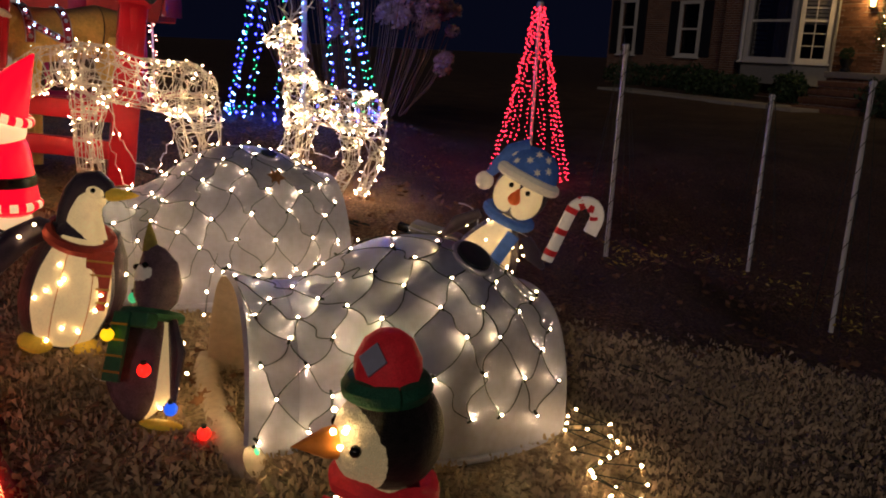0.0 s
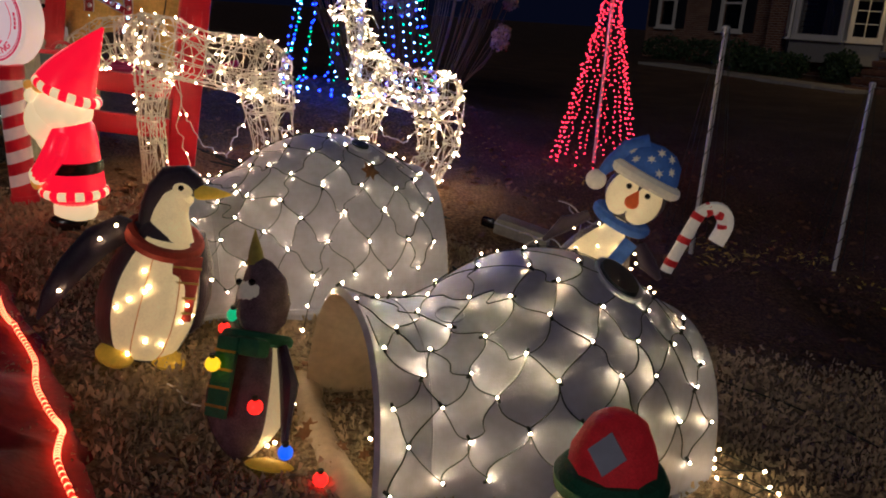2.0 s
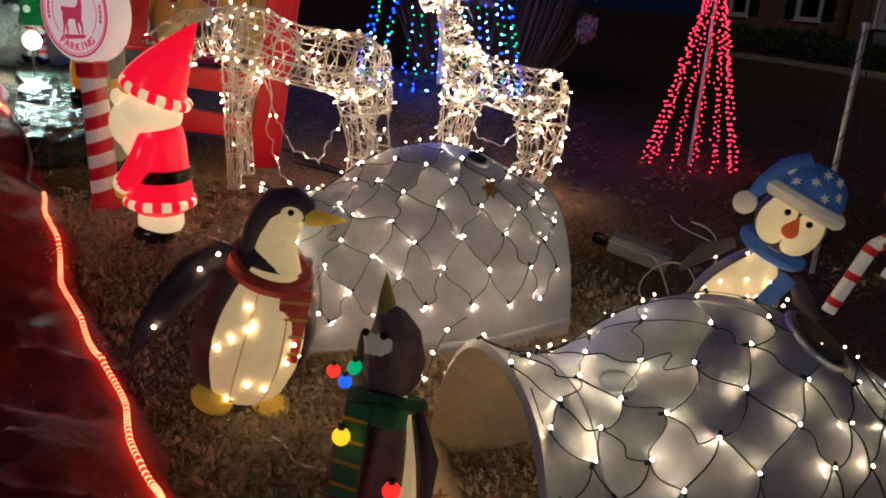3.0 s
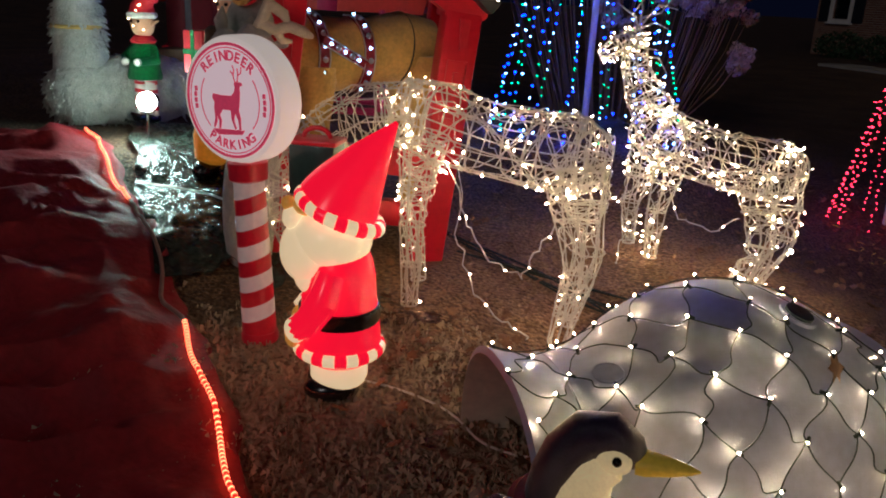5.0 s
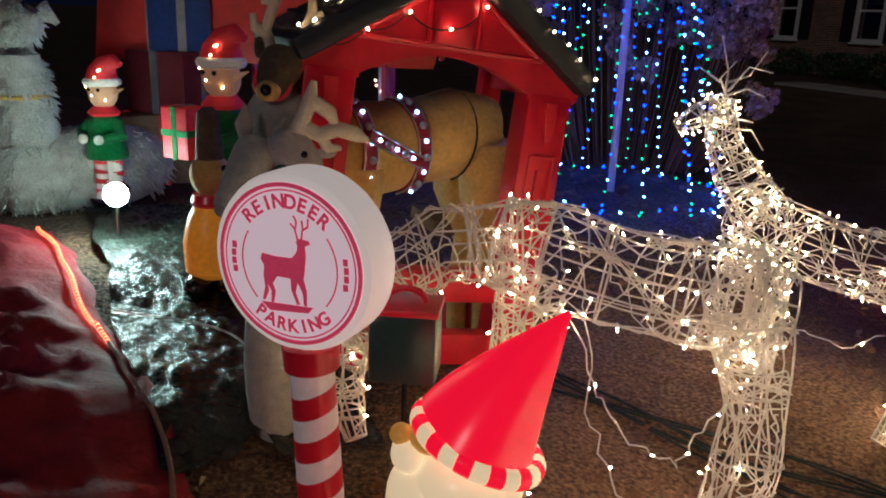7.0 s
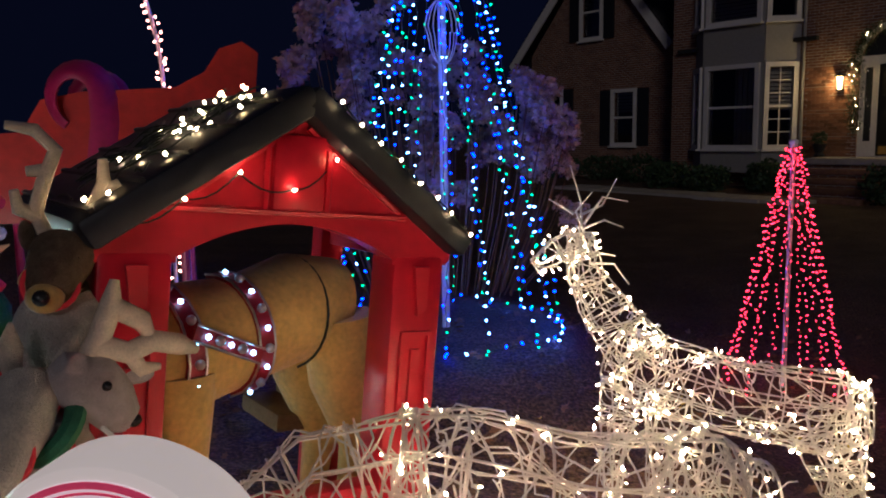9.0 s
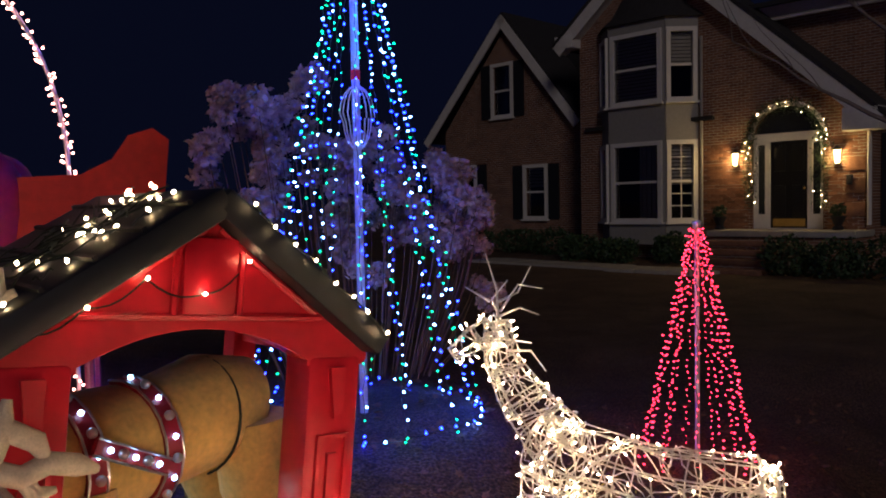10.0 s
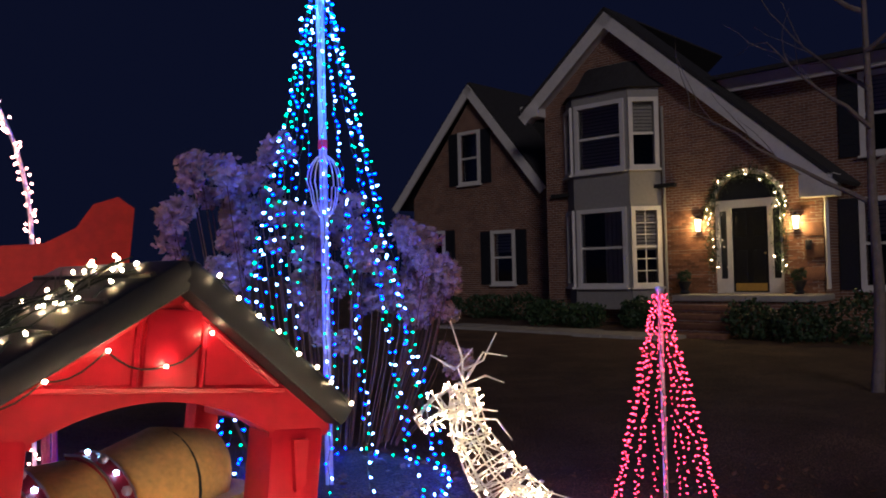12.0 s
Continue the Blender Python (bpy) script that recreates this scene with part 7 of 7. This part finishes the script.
# stacked presents
for x, y, z, s, rot, m, lb in ((-4.45, 7.35, 0.58, (0.5, 0.45, 0.42), 20, m_gift_tan, "brown wrapped present box"), (-4.4, 7.4, 1.0, (0.42, 0.4, 0.38), -12, m_gift_red, "dark red wrapped present box"), (-4.36, 7.4, 1.38, (0.36, 0.34, 0.34), 30, m_gift_blue, "blue wrapped present box"), (-4.33, 7.4, 1.72, (0.3, 0.3, 0.3), 5, m_elf_green, "green tinsel present box")):
    g = thing("present_box", pose(x, y, z, 0, 0, rot), lb + " in a tall stack", "present", "stacked presents")
    part("box", Shape().box((0, 0, s[2] / 2), s, ch=0.01), m, g)
    part("ribbon", Shape().box((0, 0, s[2] / 2), (0.05, s[1] + 0.012, s[2] + 0.012)).box((0, 0, s[2] / 2), (s[0] + 0.012, 0.05, s[2] + 0.01)), m_silver if m is not m_gift_tan else m_red_f, g, "ribbon")

# red sleigh on a stand
SL = pose(-3.55, 7.75, 1.32, 0, 0, 6)
sl = thing("sleigh", SL, "large red painted sleigh with curled front and runners", "sleigh")
for y in (-0.3, 0.3):
    side = [(-1.35, 0.0), (0.75, 0.0), (0.82, 0.3), (0.88, 0.86), (0.80, 0.92), (0.68, 0.88), (0.60, 0.76), (0.45, 0.68), (0.0, 0.66), (-0.20, 0.62), (-0.30, 0.46), (-0.75, 0.43), (-1.30, 0.46)]
    part("side_panel", Shape().prism(side, y - 0.015, y + 0.015), m_sleigh, sl, "red side panel")
    part("runner", Shape().tube([(0.85, y, -0.65)] + [(x, y, -0.72) for x in np.linspace(0.6, -0.8, 6)] + [(-1.05 - 0.2 * math.sin(a), y, -0.5 - 0.22 * math.cos(a)) for a in np.linspace(0, 3.0, 8)], 0.03, 8), m_sleigh2, sl, "sleigh runner")
    for x in (-0.5, 0.45):
        part("strut", Shape().tube([(x, y, -0.72), (x, y, 0.02)], 0.025, 8), m_sleigh2, sl)
    curl = [(0.06, y - 0.03, 0.0), (0.08, y - 0.03, 0.3), (0.11, y - 0.03, 0.5)] + [(-0.02 + 0.13 * math.cos(a), y - 0.03, 0.62 + 0.15 * math.sin(a)) for a in np.linspace(0.0, 4.2, 14)]
    part("curl", Shape().tube(curl, [0.10] * 3 + [0.10 - 0.004 * i for i in range(14)], 10, flat=0.35), m_sleigh2, sl, "magenta scroll")
part("floor", Shape().box((-0.05, 0, 0.03), (1.6, 0.6, 0.04)), m_sleigh, sl)
part("back_panel", Shape().box((0.80, 0, 0.45), (0.04, 0.6, 0.8), ch=0.01), m_sleigh, sl)
part("seat", Shape().box((0.4, 0, 0.3), (0.5, 0.58, 0.12), ch=0.03), m_sleigh2, sl)

# candy arch of lights behind the sleigh
ca = thing("light_arch", pose(-3.38, 8.95, ground_z(-3.38, 8.95)), "curved pole wound with pinkish white lights", "light arch")
line = [(0, 0, z) for z in np.linspace(-0.05, 1.6, 8)] + [(-0.9 + 0.9 * math.cos(a), 0, 1.6 + 1.5 * math.sin(a)) for a in np.linspace(0.12, 2.6, 22)]
part("pole", Shape().tube(line, 0.014, 8), m_pole, ca)
pb = bulb_mesh("bulb", bulb_pink, 0.010, 0.02)
rc = random.Random(12)
for i in range(len(line) - 1):
    for k in range(7):
        p = Vector(line[i]).lerp(Vector(line[i + 1]), (k + rc.random()) / 7)
        a = rc.uniform(0, 6.28)
        d = Vector((math.cos(a), math.sin(a), 0.3))
        part("bulb", pb, None, ca, "", aim(p + d * 0.03, d))

# ---- red cloth with its rope light ----
ROPE = [(-1.05, 1.75), (-1.39, 2.22), (-1.52, 2.41), (-1.79, 2.78), (-2.06, 3.08), (-2.36, 3.42), (-2.6, 3.77), (-2.88, 4.12), (-3.06, 4.32), (-3.30, 4.66), (-3.65, 5.04), (-3.95, 5.36), (-4.19, 5.66), (-4.5, 6.0)]


def rope_at(f):
    g = f * (len(ROPE) - 1)
    i = min(int(g), len(ROPE) - 2)
    return Vector(ROPE[i]).lerp(Vector(ROPE[i + 1]), g - i)


def cloth_z(p, t):
    d = Vector((p.x, p.y, 0))
    warp = 0.35 * noise.noise((p.x * 1.1, p.y * 1.1, 8))
    fold = (1 - abs(noise.noise((p.x * 1.3 + 4 + warp, p.y * 3.4 - p.x * 1.6, 0)))) ** 7 * 0.09 + (1 - abs(noise.noise((p.x * 4 + warp * 3, p.y * 6.5, 2)))) ** 6 * 0.028 + abs(noise.noise((p.x * 9, p.y * 12, 5))) * 0.014
    return ground_z(p.x, p.y) + 0.022 + fold * min(1.0, 0.12 + t / 0.25)


cv, nu, nw = [], 150, 70
for i in range(nu + 1):
    f = i / nu
    p = rope_at(f)
    q = rope_at(min(1, f + 0.01)) - rope_at(max(0, f - 0.01))
    left = Vector((-q.y, q.x)).normalized()
    for j in range(nw + 1):
        t = 2.9 * (j / nw) ** 1.3 - 0.06
        w = p + left * t
        w += Vector((0.03 * math.sin(i * 0.5), 0)) * (1 if j == 0 else 0)
        cv.append((w.x, w.y, cloth_z(w, max(0, t)) if j else ground_z(w.x, w.y) + 0.005))
k = nw + 1
cl = Shape()
cl.add(cv, [(i * k + j, i * k + j + 1, (i + 1) * k + j + 1, (i + 1) * k + j) for i in range(nu) for j in range(nw)])
single("red_cloth", cl, m_tarp, "wrinkled dark red cloth spread on the ground", "cloth", sharp=80)

rp = thing("rope_light", pose(0, 0, 0), "red rope light along the cloth edge, partly unlit", "rope light")
tube_pts = []
for i in range(261):
    f = i / 260
    p = rope_at(f)
    tube_pts.append(Vector((p.x + 0.012 * math.sin(f * 60), p.y + 0.012 * math.cos(f * 47), cloth_z(p, 0.03) + 0.016)))
off0, off1 = 7.05 / 13, 10.0 / 13
part("tube", Shape().tube(tube_pts[int(off0 * 260):int(off1 * 260) + 1], 0.0085, 8), m_rope_off, rp, "unlit clear rope tube")
for a, b in ((0, int(off0 * 260)), (int(off1 * 260), 260)):
    part("tube", Shape().tube(tube_pts[a:b + 1], 0.0075, 8), m_rope, rp, "lit red rope tube")
    beads = Shape()
    for i in range(a, b):
        p, q = tube_pts[i], tube_pts[i + 1]
        for h in (0.5,):
            c = p.lerp(q, h)
            d = (q - p).normalized()
            beads.tube([c - d * 0.0035, c + d * 0.0035], 0.0088, 8)
    tagged(part("bead", beads, glow_mat("rope_bead", (1.0, 0.16, 0.07), 5) if a == 0 else bpy.data.materials["rope_bead"], rp, "bright beads of the rope light"), kind="stuff")

# wet plastic sheet by the floodlight
ps = Shape()
n = 110
vs = []
for i in range(n + 1):
    for j in range(n + 1):
        a, b = i / n, j / n
        x, y = -3.17 + 0.62 * a - 1.5 * b + 0.16 * noise.noise((a * 4, b * 4, 7)), 4.52 + 0.25 * a + 2.15 * b + 0.16 * noise.noise((a * 4, b * 4, 9))
        vs.append((x, y, ground_z(x, y) + 0.02 + 0.04 * abs(noise.noise((x * 5, y * 5, 1))) + 0.03 * abs(noise.noise((x * 15, y * 15, 4)))))
ps.add(vs, [(i * (n + 1) + j, i * (n + 1) + j + 1, (i + 1) * (n + 1) + j + 1, (i + 1) * (n + 1) + j) for i in range(n) for j in range(n)])
single("plastic_sheet", ps, m_plastic_wrap, "dark wet plastic sheet crumpled on the ground", "plastic sheet", sharp=180)

# teal lantern on a hook behind the gnome
tl = thing("lantern", pose(-2.42, 4.30, ground_z(-2.42, 4.30)), "dark teal plastic lantern with a red rim on a stake", "lantern")
part("stake", Shape().tube([(0, 0, -0.05), (0, 0, 0.54)], 0.008, 6), m_santa_black, tl)
part("box", Shape().box((0, 0, 0.64), (0.17, 0.13, 0.19), ch=0.012), m_tealbox, tl, "dark teal box")
# Rim and handle are brightened by the post plastic's emission; nothing here is lit.
part("rim", Shape().box((0, 0, 0.735), (0.18, 0.14, 0.018), ch=0.005), m_post_red, tl, "red rim")
part("handle", Shape().tube([(0.05 * math.cos(a), 0, 0.745 + 0.035 * math.sin(a)) for a in np.linspace(0, math.pi, 12)], 0.009, 8), m_post_red, tl)

# grey flood box and its cable behind the second igloo
bx = thing("power_box", pose(-0.10, 4.62, ground_z(-0.10, 4.62), 0, 12, -14), "grey plastic power box lying in the mulch", "power box")
part("case", Shape().box((0, 0, 0.06), (0.30, 0.13, 0.09), ch=0.012), m_grey_box, bx)
part("lid_seam", Shape().box((0, 0, 0.075), (0.306, 0.136, 0.008)), m_igloo, bx)
part("plug", Shape().box((-0.2, 0.02, 0.04), (0.08, 0.05, 0.05), ch=0.01), m_santa_black, bx, "black plug")


# ---- cables on the ground ----
def ground_cable(a, b, wob, seed, r=0.005, m=m_green_wire, lift=0.012):
    rnd = random.Random(seed)
    ph = rnd.uniform(0, 6)
    pts = []
    for f in np.linspace(0, 1, 30):
        x, y = a[0] + (b[0] - a[0]) * f + wob * math.sin(7 * f + ph), a[1] + (b[1] - a[1]) * f + wob * math.cos(5 * f + ph)
        pts.append((x, y, ground_z(x, y) + lift))
    return single("cable", Shape().tube(pts, r, 6), m, "dark extension cable lying on the mulch" if m is m_green_wire else "white cable lying on the ground", "cable", group="ground cables")


for k in range(7):
    ground_cable((-2.3 + 0.05 * k, 5.75 - 0.06 * k), (-0.75 + 0.05 * k, 4.5 + 0.04 * k), 0.05, k)
ground_cable((-2.15, 3.95), (-1.45, 3.8), 0.05, 20, 0.004, m_white_wire)
ground_cable((-1.35, 2.75), (-1.0, 2.6), 0.03, 21, 0.003, m_white_wire)
ground_cable((0.7, 3.6), (1.7, 2.6), 0.06, 22, 0.004)
ground_cable((0.6, 5.9), (0.35, 6.4), 0.04, 23, 0.004, m_white_wire)
ground_cable((-3.7, 5.3), (-2.9, 5.0), 0.05, 24, 0.004, m_white_wire, 0.06)

# ---- small growth ----
rg2 = random.Random(77)


def flat_leaf(s, x, y, z, a, kind):
    t = pose(x, y, z, rg2.uniform(-35, 35), rg2.uniform(-35, 35), rg2.uniform(0, 360))
    if kind == 0:
        pts = [(0, -a), (0.2 * a, -0.5 * a), (0.6 * a, -0.55 * a), (0.35 * a, -0.1 * a), (0.65 * a, 0.25 * a), (0.25 * a, 0.35 * a), (0, a), (-0.25 * a, 0.35 * a), (-0.65 * a, 0.25 * a), (-0.35 * a, -0.1 * a), (-0.6 * a, -0.55 * a), (-0.2 * a, -0.5 * a)]
        s.add([(0, 0, 0.1 * a)] + [(p, q, 0.12 * a * math.sin(p * 40)) for p, q in pts], [(0, i + 1, (i + 1) % 12 + 1) for i in range(12)], t)
    else:
        s.add([(-0.3 * a, 0, 0), (0, -a, 0), (0.3 * a, 0, 0.2 * a), (0, a, 0)], [(0, 1, 2, 3)], t)


lv = Shape()
for _ in range(1500):
    x, y = rg2.uniform(-3.0, 3.4), rg2.uniform(3.6, 9.5)
    if y > lawn_edge(x) - 0.3:
        flat_leaf(lv, x, y, ground_z(x, y) + 0.015, rg2.uniform(0.02, 0.045), 0)
for _ in range(160):
    x, y = rg2.uniform(-2.3, -0.9), rg2.uniform(3.7, 4.6)
    flat_leaf(lv, x, y, ground_z(x, y) + 0.02, rg2.uniform(0.025, 0.05), 0)
for _ in range(40):
    x, y = rg2.uniform(-0.95, -0.3), rg2.uniform(2.4, 3.0)
    flat_leaf(lv, x, y, ground_z(x, y) + 0.02, rg2.uniform(0.025, 0.045), 0)
single("leaf_litter", lv, m_leaf, "scattered dry oak leaves", "leaves", kind="stuff")
for x, y, a in ((-1.16, 2.30, 0.06), (-0.75, 2.12, 0.055), (-1.92, 2.98, 0.06), (-1.12, 2.42, 0.05)):
    s = Shape()
    flat_leaf(s, 0, 0, 0, a, 0)
    single("oak_leaf", s, m_leaf, "dry brown oak leaf lying on the grass", "leaf", pose(x, y, ground_z(x, y) + 0.03), "oak leaves")
s = Shape()
flat_leaf(s, 0, 0, 0, 0.06, 0)
nn = igloo_normal(-0.12, 2.2)
single("oak_leaf", s, m_leaf, "dry brown leaf caught in the igloo light net", "leaf", IG2 @ aim(igloo_at(-0.12, 2.2) + nn * 0.02, nn, 30), "oak leaves")

yp = Shape()
for cx, cy, n in ((1.25, 5.55, 46), (2.1, 6.55, 40), (2.5, 6.0, 40), (2.3, 6.5, 30), (1.25, 5.35, 30), (0.4, 7.0, 20), (2.75, 5.3, 30), (-0.3, 7.2, 20), (2.9, 5.8, 26)):
    for _ in range(n):
        x, y = cx + rg2.gauss(0, 0.12), cy + rg2.gauss(0, 0.12)
        flat_leaf(yp, x, y, ground_z(x, y) + rg2.uniform(0.03, 0.14), rg2.uniform(0.016, 0.034), 1)
single("bedding_plants", yp, m_yellow, "low bedding plants with yellowed leaves", "plants", kind="stuff")

# winter grass
m_grass = mat("winter_grass", (0.50, 0.39, 0.27), 0.85, var=0.45, scale=3)
rng = np.random.default_rng(5)
gvs, gfs = [], []
for _ in range(30000):
    x, y = rng.uniform(-3.1, 3.4), rng.uniform(0.5, 4.7)
    if y > lawn_edge(x) + rng.normal(0, 0.08):
        continue
    if y < 0.9 and abs(x) > 1.5:
        continue
    z = ground_z(x, y) - 0.005
    for _b in range(3):
        a, h, ln = rng.uniform(0, 6.28), rng.uniform(0.014, 0.042), rng.uniform(0.006, 0.024)
        w = 0.0011
        cx, sx = math.cos(a), math.sin(a)
        k = len(gvs)
        gvs += [(x - sx * w, y + cx * w, z), (x + sx * w, y - cx * w, z), (x + cx * ln * 0.5, y + sx * ln * 0.5, z + h), (x + cx * ln * 1.3, y + sx * ln * 1.3, z + h * 0.75)]
        gfs += [(k, k + 1, k + 2), (k + 2, k + 1, k + 3)]
        x, y = x + rng.normal(0, 0.012), y + rng.normal(0, 0.012)
gm = bpy.data.meshes.new("grass")
gm.from_pydata(gvs, [], gfs)
gm.materials.append(m_grass)
tagged(new("grass", gm), "dormant tan winter grass", "grass", kind="stuff")
